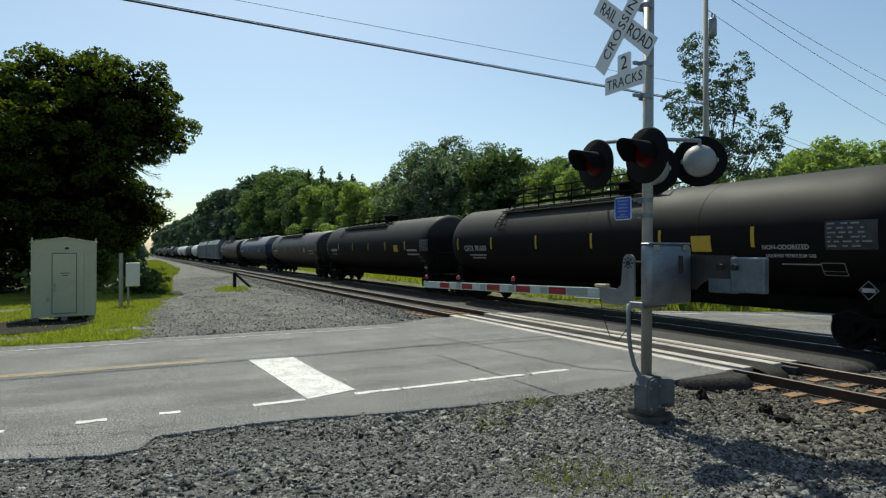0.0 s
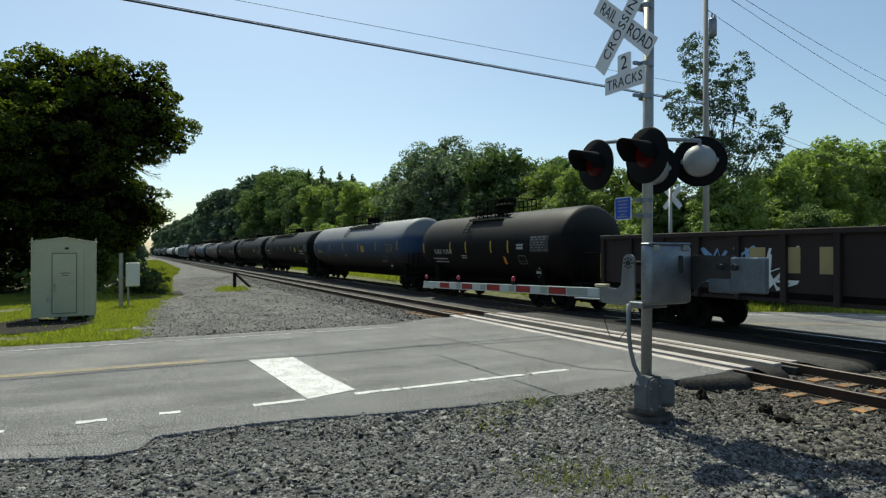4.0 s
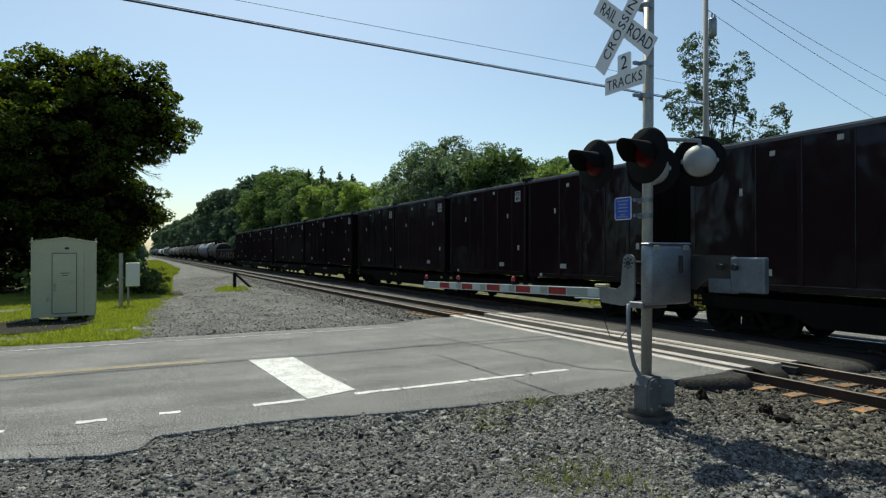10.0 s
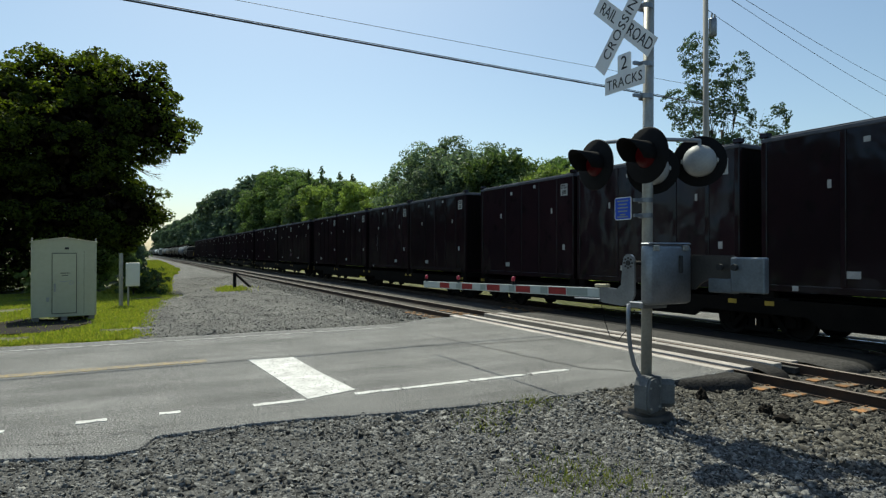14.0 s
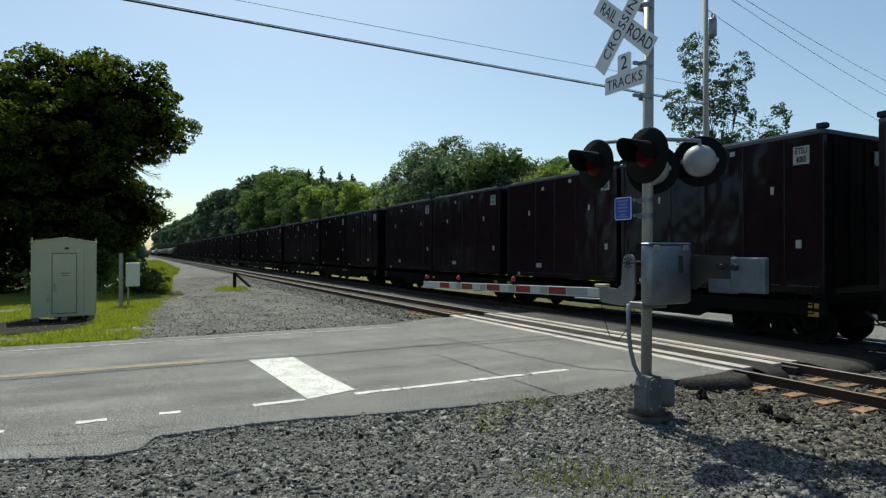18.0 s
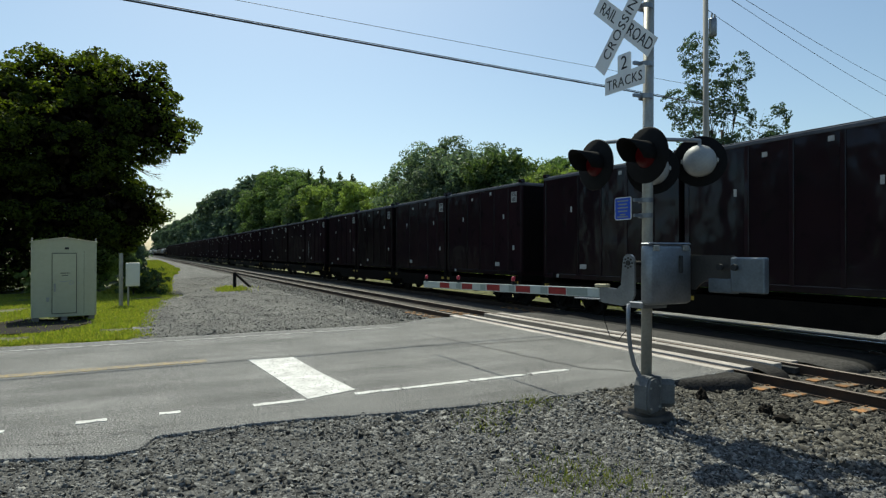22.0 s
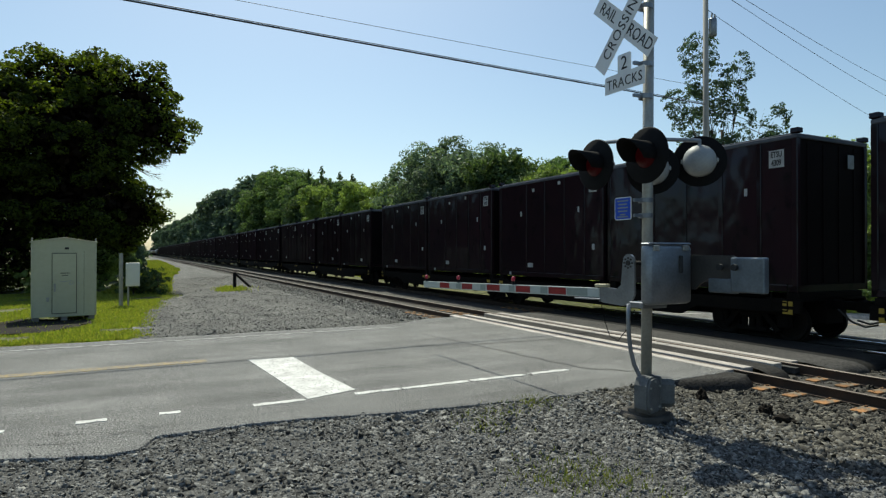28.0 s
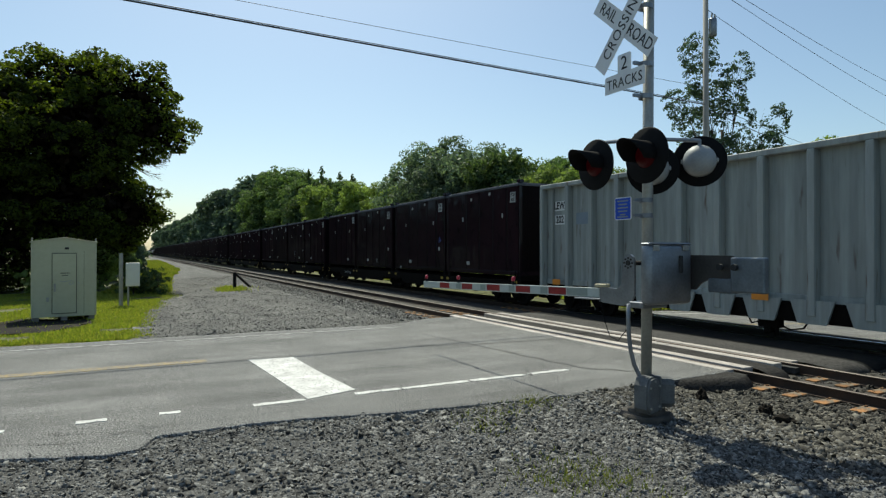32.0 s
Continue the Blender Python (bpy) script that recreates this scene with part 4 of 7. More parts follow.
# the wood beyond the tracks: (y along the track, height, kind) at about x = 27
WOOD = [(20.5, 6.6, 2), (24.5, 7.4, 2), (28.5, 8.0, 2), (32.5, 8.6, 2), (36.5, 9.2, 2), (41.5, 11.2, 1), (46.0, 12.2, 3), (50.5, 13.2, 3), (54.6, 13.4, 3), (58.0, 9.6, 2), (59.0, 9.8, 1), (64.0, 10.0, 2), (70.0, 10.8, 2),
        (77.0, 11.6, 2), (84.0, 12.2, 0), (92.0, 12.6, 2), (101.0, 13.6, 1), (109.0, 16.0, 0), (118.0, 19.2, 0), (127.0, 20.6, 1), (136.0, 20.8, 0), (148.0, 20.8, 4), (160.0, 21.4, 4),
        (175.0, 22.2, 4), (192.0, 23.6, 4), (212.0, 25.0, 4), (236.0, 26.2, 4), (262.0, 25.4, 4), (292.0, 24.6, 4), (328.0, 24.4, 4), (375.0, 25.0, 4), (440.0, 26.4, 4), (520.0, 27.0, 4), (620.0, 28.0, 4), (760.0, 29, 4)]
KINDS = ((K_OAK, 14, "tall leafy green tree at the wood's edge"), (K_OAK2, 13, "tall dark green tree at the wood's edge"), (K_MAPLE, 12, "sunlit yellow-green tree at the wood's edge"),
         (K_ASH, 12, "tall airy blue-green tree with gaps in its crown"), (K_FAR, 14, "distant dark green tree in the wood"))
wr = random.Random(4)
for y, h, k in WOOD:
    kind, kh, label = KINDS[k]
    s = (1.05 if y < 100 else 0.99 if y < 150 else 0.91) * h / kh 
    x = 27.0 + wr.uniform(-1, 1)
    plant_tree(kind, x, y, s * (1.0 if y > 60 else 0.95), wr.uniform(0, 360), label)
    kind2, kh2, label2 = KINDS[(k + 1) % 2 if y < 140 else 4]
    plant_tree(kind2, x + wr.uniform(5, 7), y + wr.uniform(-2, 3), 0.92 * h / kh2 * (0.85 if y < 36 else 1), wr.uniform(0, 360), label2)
    if y < 140:
        plant_tree(K_SHRUB, x - 3.6 + wr.uniform(-0.8, 0.8), y + wr.uniform(-1, 2.5), wr.uniform(0.8, 1.25), wr.uniform(0, 360), "leafy pale green shrub at the wood's edge",
                   category="shrub", name="shrub")
for x, y, s in ((29.0, 110.0, 1.2), (30.0, 105.0, 1.2), (30.5, 96, 1.06), (31, 91, 1.0), (30, 87, 0.92)):
    plant_tree(K_SPRUCE, x, y, s, 30 * x, "dark pointed conifer rising above the wood")
# by the pole and along the road beyond
M_LEAF_AIRY = leaf_mat("leaves_airy", (0.025, 0.05, 0.034), (0.11, 0.16, 0.095), 0.36, 0.05, (1.2, 1.3, 0.7))
SPARSE = [(-1.1, 0, 12.5, 0.9, 1.1), (-0.9, -0.3, 11.1, 1.2, 1.0), (-1.8, 0.2, 9.9, 1.1, 1.0), (0.2, 0.3, 10.2, 1.1, 0.9), (1.0, 0, 11.6, 0.5, 0.9), (-1.4, -0.3, 8.6, 1.5, 1.1), (0.4, 0.2, 8.8, 1.4, 1.1),
          (1.4, -0.3, 8.1, 1.1, 0.9), (2.6, 0.2, 8.9, 0.75, 0.9), (-0.5, 0, 7.2, 1.9, 1.1), (1.6, 0.2, 6.8, 1.2, 0.9), (2.3, -0.2, 7.4, 0.7, 0.6), (0, 0, 5.4, 2.1, 1.5)]
K_SPARSE = tree_kind(61, 13.8, 3, 0, lobes=SPARSE, core=0, density=80, leaves=42, leaf=0.055, tuft=0.25, material=M_LEAF_AIRY, gaps=0.06, trunk=0.13)
plant_tree(K_SPARSE, 27.8, 21.4, 1.0, -38, "slender tall tree with thin airy foliage", sz=1.06)
for x, y, s, kd in ((29.5, 23.6, 0.5, 1), (32.0, 24.4, 0.52, 1), (27.0, 23.2, 0.42, 1), (34.5, 22.5, 0.68, 2), (39, 24, 0.78, 2), (44, 25.5, 0.9, 2), (49, 26, 0.93, 2), (54, 27, 0.84, 2), (60, 28, 0.82, 2), (68, 28, 0.9, 2), (80, 28, 0.9, 1), (95, 30, 0.9, 1),
                    (31.5, 20.0, 0.4, 2), (36, 20.5, 0.42, 2), (41, 20.5, 0.36, 2)):
    plant_tree(KINDS[kd][0], x, y, s, x * 37, KINDS[kd][2].replace("at the wood's edge", "beside the road"))

for k, (x, y) in enumerate(((18.6, 17.9), (19.8, 17.4), (21.0, 17.9), (22.2, 17.3), (23.9, 17.5), (25.2, 17.0), (26.6, 16.6), (28.2, 16.3), (30.0, 15.6), (20.4, 18.8), (24.6, 18.4))):
    plant_tree(K_BUSH, x, y, 0.8 + 0.09 * (k % 4), 71 * k, "low dark green bush beyond the tracks", category="bush", name="bush", group="bushes")

# ---------------------------------------------------------------- grass
def blades(name, count, area, length, material, label, width=0.012, group=None):
    rng = np.random.default_rng(count)
    xy = area(rng, count)
    n = len(xy)
    z = np.array([surf(a, b) for a, b in xy])
    base = np.stack([xy[:, 0], xy[:, 1], z - 0.02], 1)
    a = rng.uniform(0, 2 * math.pi, n)
    d = np.stack([np.cos(a), np.sin(a), np.zeros(n)], 1)
    L = length * rng.uniform(0.5, 1.3, (n, 1))
    lean = np.stack([rng.normal(size=n) * 0.35, rng.normal(size=n) * 0.35, np.ones(n)], 1)
    tip = base + lean * L
    w = d * width * (L / length)
    mid = base + lean * L * 0.55 + w * 0.2
    v = np.stack([base - w, base + w, mid + w * 0.8, tip, mid - w * 0.8], 1).reshape(-1, 3)
    f = (np.arange(n) * 5)[:, None] + np.array((0, 1, 2, 3, 4))[None]
    return tagged(from_arrays(name, v, f, material), label, "grass", kind="stuff")


def verge(rng, n):
    x, y = rng.uniform(-9, 2.6, n * 2), 16.9 + 24 * rng.random(n * 2) ** 1.3
    e = np.array([access_left(b) for b in y])
    bare = np.array([fuzz(a, b, 0.55, 11) for a, b in zip(x, y)])
    pad_ = ((x + 2.9) / 1.8) ** 2 + ((y - 22.2) / 3.0) ** 2 < 1.0
    ok = (x < e + 0.1 + 0.5 * rng.random(n * 2) ** 3) & (bare > -0.34 - 0.1 * rng.random(n * 2)) & (~pad_ | (rng.random(n * 2) < 0.02))
    return np.stack([x, y], 1)[ok][:n]


blades("verge_grass", 95000, verge, 0.075, M_BLADE, "sunlit yellow-green grass on the verge", 0.014)


def verge_far(rng, n):
    y = 38 + 140 * rng.random(n) ** 1.5
    e = np.array([access_left(b) for b in y])
    x = e - 3.4 * rng.random(n) + 0.2
    return np.stack([x, y], 1)


blades("verge_grass_far", 22000, verge_far, 0.22, M_BLADE, "sunlit green grass beside the service track", 0.04)


def island(rng, n):
    x, y = 5.3 + rng.normal(size=n) * 0.4, 37.7 + rng.normal(size=n) * 1.1
    return np.stack([x, y], 1)


blades("weed_patch", 1100, island, 0.16, M_BLADE, "patch of low green weeds in the gravel", 0.02)


def beyond(rng, n):
    x, y = 17.8 + 8 * rng.random(n), 17.2 + 60 * rng.random(n) ** 1.5
    return np.stack([x, y], 1)


blades("grass_beyond", 26000, beyond, 0.36, M_BLADE, "tall sunlit grass beyond the tracks", 0.03)


def beyond_road(rng, n):
    x, y = 18 + 40 * rng.random(n), 16.7 + 3 * rng.random(n)
    return np.stack([x, y], 1)


blades("grass_roadside", 16000, beyond_road, 0.3, M_BLADE, "tall sunlit grass along the road", 0.03)


def weeds(rng, n):
    c = np.array(((4.96, 7.20), (5.25, 7.05), (4.38, 6.97), (3.93, 6.82), (3.87, 6.29), (3.88, 5.07), (3.47, 4.75), (3.59, 4.60), (3.69, 4.39), (4.13, 4.32), (4.17, 4.68), (4.14, 4.27), (4.06, 3.88), (4.96, 6.88), (4.40, 6.67)))
    p = c[rng.integers(0, len(c), n)] + rng.normal(size=(n, 2)) * np.array((0.19, 0.15))
    return p


def bend_side(rng, n):
    x, y = 17.5 + 18 * rng.random(n), 4 + 17 * rng.random(n)
    e = np.interp(x, (16, 20, 22.5, 25, 27.5, 29.5, 31, 32.5, 36), (16.7, 16.35, 16.0, 15.3, 14.0, 11.9, 9.2, 4, -9))
    return np.stack([x, y], 1)[y > e]


blades("grass_by_bend", 26000, bend_side, 0.3, M_BLADE, "tall sunlit grass along the bend of the road", 0.025)
blades("gravel_weeds", 1300, weeds, 0.07, M_WEED, "thin yellow-green weeds growing through the gravel", 0.0065)


def clod(x, y, w, h, seed):
    """A dark clod of earth and roots."""
    bm = B()
    bmesh.ops.create_icosphere(bm, subdivisions=3, radius=1)
    for v in bm.verts:
        k = 1 + 0.45 * noise.noise(v.co * 1.7 + Vector((seed, 0, 0))) + 0.2 * noise.noise(v.co * 5 + Vector((0, seed, 0)))
        v.co = Vector((v.co.x * w * k, v.co.y * w * 0.7 * k, max(-0.3, v.co.z) * h * k))
    ob = mesh_ob("earth_clod", bm, M_CLOD)
    ob.matrix_basis = pose(x, y, surf(x, y) - 0.01, 0, 0, 50 * seed)
    return tagged(ob, "dark clod of earth lying on the gravel", "clod", "clods on the gravel")


M_CLOD = mat("clod_earth", (0.012, 0.01, 0.008), (0.025, 0.02, 0.015), 0.95, big=6, fine=40, bump=1.0, spec=0.1)
clod(7.39, 6.03, 0.11, 0.15, 1)
clod(7.53, 5.13, 0.1, 0.14, 2)
clod(7.34, 4.76, 0.17, 0.1, 3)
for x, y, a, k in ((6.19, 6.16, 20, 0.22), (5.45, 7.0, 5, 0.2)):
    tw = mesh_ob("twig", chain(B(), [(-k, 0, 0), (-k * 0.3, 0.02, 0.03), (k * 0.4, -0.01, 0.03), (k, 0.02, 0.0)], 0.012, 6), M_POLE)
    tw.matrix_basis = pose(x, y, surf(x, y) + 0.03, 0, 0, a)
    tagged(tw, "bare pale twig on the gravel", "twig", "twigs")

# ---------------------------------------------------------------- the signal cabin
def signal_cabin(x, y, turn):
    """A steel equipment cabin: width 1.82, depth 1.9, wall 2.45 high, low gable roof; its front faces -y."""
    c = empty("signal_cabin", "pale grey-green steel equipment cabin with a low gable roof", "cabin", m=pose(x, y, -0.13, 0, 0, turn))
    w, d, h = 0.91, 1.9, 2.6
    bm = B()
    prism(bm, [(-w, 0.1), (w, 0.1), (w, h), (0, h + 0.14), (-w, h)], d, Matrix(((1, 0, 0, 0), (0, 0, 1, 0), (0, 1, 0, 0), (0, 0, 0, 1))))
    bmesh.ops.recalc_face_normals(bm, faces=bm.faces)
    part("body", bm, M_SHED, c)
    bm = B()
    for s in (-1, 1):
        a = math.atan2(0.14, w)
        box(bm, 0, w / math.cos(a) + 0.05, -0.05, d + 0.05, 0.005, 0.035, 0.004, pose(0, 0, h + 0.14, 0, math.degrees(a), 0 if s > 0 else 180) if s > 0 else
            Matrix.Translation((0, d, 0)) @ pose(0, 0, h + 0.14, 0, 0, 180) @ pose(0, 0, 0, 0, math.degrees(a), 0))
    part("roof", bm, M_SHED, c)
    bm = B()
    for s in (-1, 1):
        box(bm, s * w - 0.025, s * w + 0.025, -0.02, 0.03, 0.1, h + 0.06, 0.005)
    part("corner_trim", bm, M_SHED, c)
    door = part("door", box(B(), -0.345, 0.335, -0.03, 0.005, 0.22, 2.22, 0.006), M_SHED, c, "flush steel door")
    bm = B()
    for x0, x1, z0, z1 in ((-0.363, -0.347, 0.2, 2.24), (0.337, 0.353, 0.2, 2.24), (-0.363, 0.353, 2.222, 2.242), (-0.363, 0.353, 0.2, 0.218)):
        box(bm, x0, x1, -0.012, 0.004, z0, z1)
    part("door_seam", bm, M_DARK, c, "dark gap round the door")
    part("panel_seam", box(B(), 0.56, 0.568, -0.004, 0.004, 0.16, 2.3), M_DARK, c)
    bm = B()
    box(bm, -0.31, -0.25, -0.075, -0.028, 0.95, 1.22, 0.012)
    part("handle", bm, M_GALV, door)
    part("vent", box(B(), 0.0, 0.12, -0.03, 0.004, 2.36, 2.43, 0.006), M_DARK, c, "small dark vent above the door")
    part("lock_box", box(B(), -0.52, -0.44, -0.03, 0.004, 0.62, 0.76, 0.006), M_GALV, c, "small grey box")
    bm = B()
    box(bm, -0.12, 0.14, -0.034, -0.028, 1.55, 1.575)
    box(bm, -0.08, 0.10, -0.034, -0.028, 1.47, 1.49)
    part("notice", bm, M_DARK, door, "two lines of small dark writing")
    bm = B()
    # a looping pale scrape that runs off to the side
    loop = [(-0.14, 1.3), (-0.02, 1.27), (0.08, 1.29), (0.16, 1.31), (0.24, 1.28), (0.25, 1.21), (0.18, 1.17), (0.13, 1.2), (0.17, 1.25)]
    for (xa, za), (xb, zb) in zip(loop, loop[1:]):
        tube(bm, (xa, -0.031, za), (xb, -0.031, zb), 0.009, 5)
    for xa, xb in ((0.36, 0.44), (0.49, 0.53)):
        tube(bm, (xa, -0.003, 1.22), (xb, -0.003, 1.21), 0.01, 5)
    part("scuff", bm, M_PALE, c, "pale scuff across the door")
    for sx in (-0.8, 0.0, 0.8):
        part("foot", box(B(), sx - 0.09, sx + 0.09, 0.1, d - 0.1, -0.12, 0.1, 0.01), M_CONCRETE, c, "concrete block")
    for s in (-1, 1):
        part("lifting_lug", box(B(), s * w - 0.02, s * w + 0.02, 0.0, 0.05, h + 0.02, h + 0.14, 0.006), M_GALV, c)
    return c


signal_cabin(-2.02, 23.8, 8)

# meter box on a post
M_METER = mat("meter_box_paint", (0.74, 0.74, 0.66), (0.66, 0.66, 0.58), 0.5, big=2, fine=20, bump=0.03)
mb = empty("meter_box", "pale metal meter box on posts by the service track", "meter box", m=pose(-0.1, 29.6, -0.3))
part("post", tube(B(), (-0.33, 0, -0.3), (-0.33, 0, 2.4), 0.085, 10), M_GALV, mb, "thick grey post")
part("post", tube(B(), (-0.05, 0, -0.3), (-0.05, 0, 1.2), 0.04, 8), M_GALV, mb, "thin grey post")
part("cabinet", box(B(), -0.15, 0.4, -0.16, 0.12, 0.95, 1.97, 0.02), M_METER, mb, "pale grey metal cabinet")
part("cabinet_door", box(B(), -0.11, 0.36, -0.185, -0.162, 1.0, 1.92, 0.008), M_METER, mb)

# a black bracing frame by the track
bf = empty("bumping_post", "black angled steel post with a brace in the gravel", "post", m=pose(5.45, 37.6, -0.1))
part("upright", box(B(), -0.09, 0.09, -0.09, 0.09, -0.3, 1.02, 0.01), M_BLACK, bf)
bm = B()
tube(bm, (0.0, 0.0, 1.0), (1.05, 0.6, 0.05), 0.085, 4)
part("brace", bm, M_BLACK, bf)
part("foot_block", box(B(), 0.85, 1.2, 0.4, 0.75, -0.15, 0.06, 0.02), M_BLACK, bf)

# ---------------------------------------------------------------- utility pole and wires
PX, PY = 23.09, 18.6
up = empty("utility_pole", "weathered wooden utility pole with a transformer can", "utility pole", m=pose(PX, PY, -0.4))
part("pole", tube(B(), (0, 0, -1), (0, 0, 15.7), 0.155, 12, 0.11), M_POLE, up, smooth=True)
tc = part("transformer", lathe(B(), [(0, 0), (0.15, 0.0), (0.17, 0.04), (0.17, 0.74), (0.15, 0.8), (0, 0.82)], 16, pose(0.33, -0.12, 12.36)), M_GALV_DULL, up, "grey transformer can", True)
for a in (-0.1, 0.1):
    part("bushing", lathe(B(), [(0.03, 0), (0.05, 0.06), (0.03, 0.1), (0.05, 0.14), (0.02, 0.24), (0, 0.25)], 8, pose(0.36 + a, -0.12, 13.16)), M_GALV, tc)
part("bracket", box(B(), 0.1, 0.2, -0.16, -0.08, 12.42, 13.12, 0.01), M_GALV, up)


def wire(a, b, sag, r, label):
    a, b = Vector(a), Vector(b)
    pts = [a.lerp(b, i / 24) - Vector((0, 0, sag * 4 * (i / 24) * (1 - i / 24))) for i in range(25)]
    return tagged(mesh_ob("overhead_wire", chain(B(), pts, r, 6), M_WIRE, True), label, "wire", "overhead wires")


wire((PX, PY, 8.84), (-25.1, PY, 9.52), 0.1, 0.026, "thick black overhead cable along the road")
wire((PX, PY, 8.90), (-25.1, PY, 9.56), 0.1, 0.014, "thin black overhead cable along the road")
wire((PX, PY, 9.62), (-25.1, PY, 9.88), 0.1, 0.008, "thin overhead wire along the road")
for z0, x1, y1, z1 in ((14.4, 56, 26.9, 14.9), (14.75, 56, 26.2, 16.0), (13.2, 56, 27.6, 12.5)):
    wire((PX, PY, z0), (x1 * 1.3, y1 * 1.12, z1), 0.5, 0.012, "thin overhead wire leaving the pole")
wire((PX, PY, 8.68), (48, 22, 7.2), 0.5, 0.016, "drooping service cable from the pole")
wire((PX, PY, 9.00), (48, 22.5, 8.0), 0.5, 0.01, "drooping service cable from the pole")

# ---------------------------------------------------------------- the crossing signal
M_LEVER = mat("weathered_dark_steel", (0.085, 0.08, 0.075), (0.05, 0.045, 0.042), 0.5, metal=0.5, big=3, fine=30, bump=0.06)
M_WEIGHT = mat("bluish_galvanized_plate", (0.2, 0.235, 0.27), (0.12, 0.14, 0.165), 0.42, metal=0.6, big=4, fine=30, bump=0.05)
M_CAST = mat("cast_grey_iron", (0.16, 0.165, 0.165), (0.09, 0.092, 0.092), 0.7, metal=0.15, big=5, fine=40, bump=0.25)
M_BEIGE = mat("beige_paint", (0.45, 0.4, 0.26), (0.36, 0.32, 0.2), 0.6, bump=0)
def crossing_signal(x, y):
    """Mast with crossbuck, track sign, four flashing lamps, gate machine and lowered arm. Signs face -x, the arm reaches along +y."""
    c = empty("crossing_signal", "crossing signal mast with white crossbuck, red lamps, lowered striped gate", "crossing signal", m=pose(x, y, -0.03))
    part("mast", tube(B(), (0, 0, 0.1), (0.075, 0, 6.3), 0.069, 20), M_GALV, c, "round grey steel mast", True)
    part("foundation", lathe(B(), [(0.0, -0.3), (0.36, -0.3), (0.34, 0.05), (0.32, 0.08), (0.0, 0.09)], 10), M_FOOTING, c, "stained brown concrete foundation")
    base = part("base", lathe(B(), [(0.24, 0.08), (0.24, 0.12), (0.13, 0.2), (0.1, 0.55), (0.0, 0.56)], 16), M_FOOTING, c, "cast base flange", True)
    for k in range(4):
        a = math.pi / 4 + k * math.pi / 2
        part("anchor_bolt", tube(B(), (0.2 * math.cos(a), 0.2 * math.sin(a), 0.1), (0.2 * math.cos(a), 0.2 * math.sin(a), 0.2), 0.018, 6), M_GALV, base)
    # two cast halves of the junction box, flanged and bolted together round the mast
    face = [(-0.15, -0.17), (-0.09, -0.24), (0.09, -0.24), (0.15, -0.17), (0.15, 0.12), (0.1, 0.2), (0.05, 0.22), (-0.05, 0.22), (-0.1, 0.2), (-0.15, 0.12)]
    UPRIGHT = Matrix(((1, 0, 0, 0), (0, 0, -1, 0), (0, 1, 0, 0), (0, 0, 0, 1)))
    for px, turn, k in ((-0.16, 14, 1.0), (0.13, 52, 0.84)):
        jb = part("junction_box", prism(B(), [(a * k, b * k) for a, b in face], 0.17), M_CAST, c, "cast grey junction box half")
        jb.matrix_basis = pose(px, -0.06, 0.36, 0, 0, turn) @ UPRIGHT
        cover = part("cover", prism(B(), [(a * k * 0.9, b * k * 0.92) for a, b in face], 0.03, pose(0, 0, 0.17)), M_CAST, jb, "bolted cover plate")
        for a, b in ((-0.1, -0.16), (0.1, -0.16), (-0.11, 0.1), (0.11, 0.1), (0.0, 0.17)):
            part("bolt", tube(B(), (a * k, b * k, 0.2), (a * k, b * k, 0.216), 0.014, 6), M_GALV, jb)
    part("flange", box(B(), 0.0, 0.03, -0.24, 0.06, 0.14, 0.58, 0.008), M_CAST, c, "upright flange between the halves")
    # cable conduit
    pts = [(-0.3, 0.0, 1.5), (-0.31, 0.0, 1.3), (-0.3, 0.0, 1.1), (-0.28, -0.01, 0.9), (-0.24, -0.03, 0.72), (-0.19, -0.07, 0.58), (-0.16, -0.1, 0.5)]
    part("conduit", chain(B(), pts, 0.028, 10), M_GALV_DULL, c, "flexible grey conduit", True)
    # crossbuck
    zc, xs, yc = 5.17, -0.2, 0.18
    for nm, ang, words, off in (("blade", -42, "RAIL ROAD", 0.0), ("blade", 48, "CROSSING", -0.012)):
        blade = part(nm, prism(B(), [(-0.67, -0.125), (0.67, -0.125), (0.67, 0.125), (-0.67, 0.125)], 0.008), M_SIGN, c, "white crossbuck blade with black letters")
        blade.matrix_basis = Matrix.Translation((xs + off, yc, zc)) @ FACE_W @ pose(0, 0, 0, 0, 0, ang)
        if words == "CROSSING":
            lettering("letters", words, 0.215, M_LETTER, blade, pose(0, 0, 0.0095), 0.88, 1.12)
        else:
            lettering("letters", "RAIL", 0.215, M_LETTER, blade, pose(-0.38, 0, 0.0095), 0.88, 1.0)
            lettering("letters", "ROAD", 0.215, M_LETTER, blade, pose(0.38, 0, 0.0095), 0.88, 1.0)
    # tracks sign: a T upside down
    ts = part("tracks_sign", prism(B(), [(-0.36, -0.24), (0.36, -0.24), (0.36, -0.02), (0.34, 0.0), (0.12, 0.0), (0.12, 0.22), (0.1, 0.24), (-0.1, 0.24), (-0.12, 0.22), (-0.12, 0.0), (-0.34, 0.0), (-0.36, -0.02)], 0.008),
              M_SIGN, c, "white sign saying 2 TRACKS")
    ts.matrix_basis = Matrix.Translation((-0.2, 0.17, 4.55)) @ FACE_W
    lettering("letters", "2", 0.25, M_LETTER, ts, pose(0, 0.11, 0.0095))
    lettering("letters", "TRACKS", 0.185, M_LETTER, ts, pose(0, -0.13, 0.0095), 0.88, 1.1)
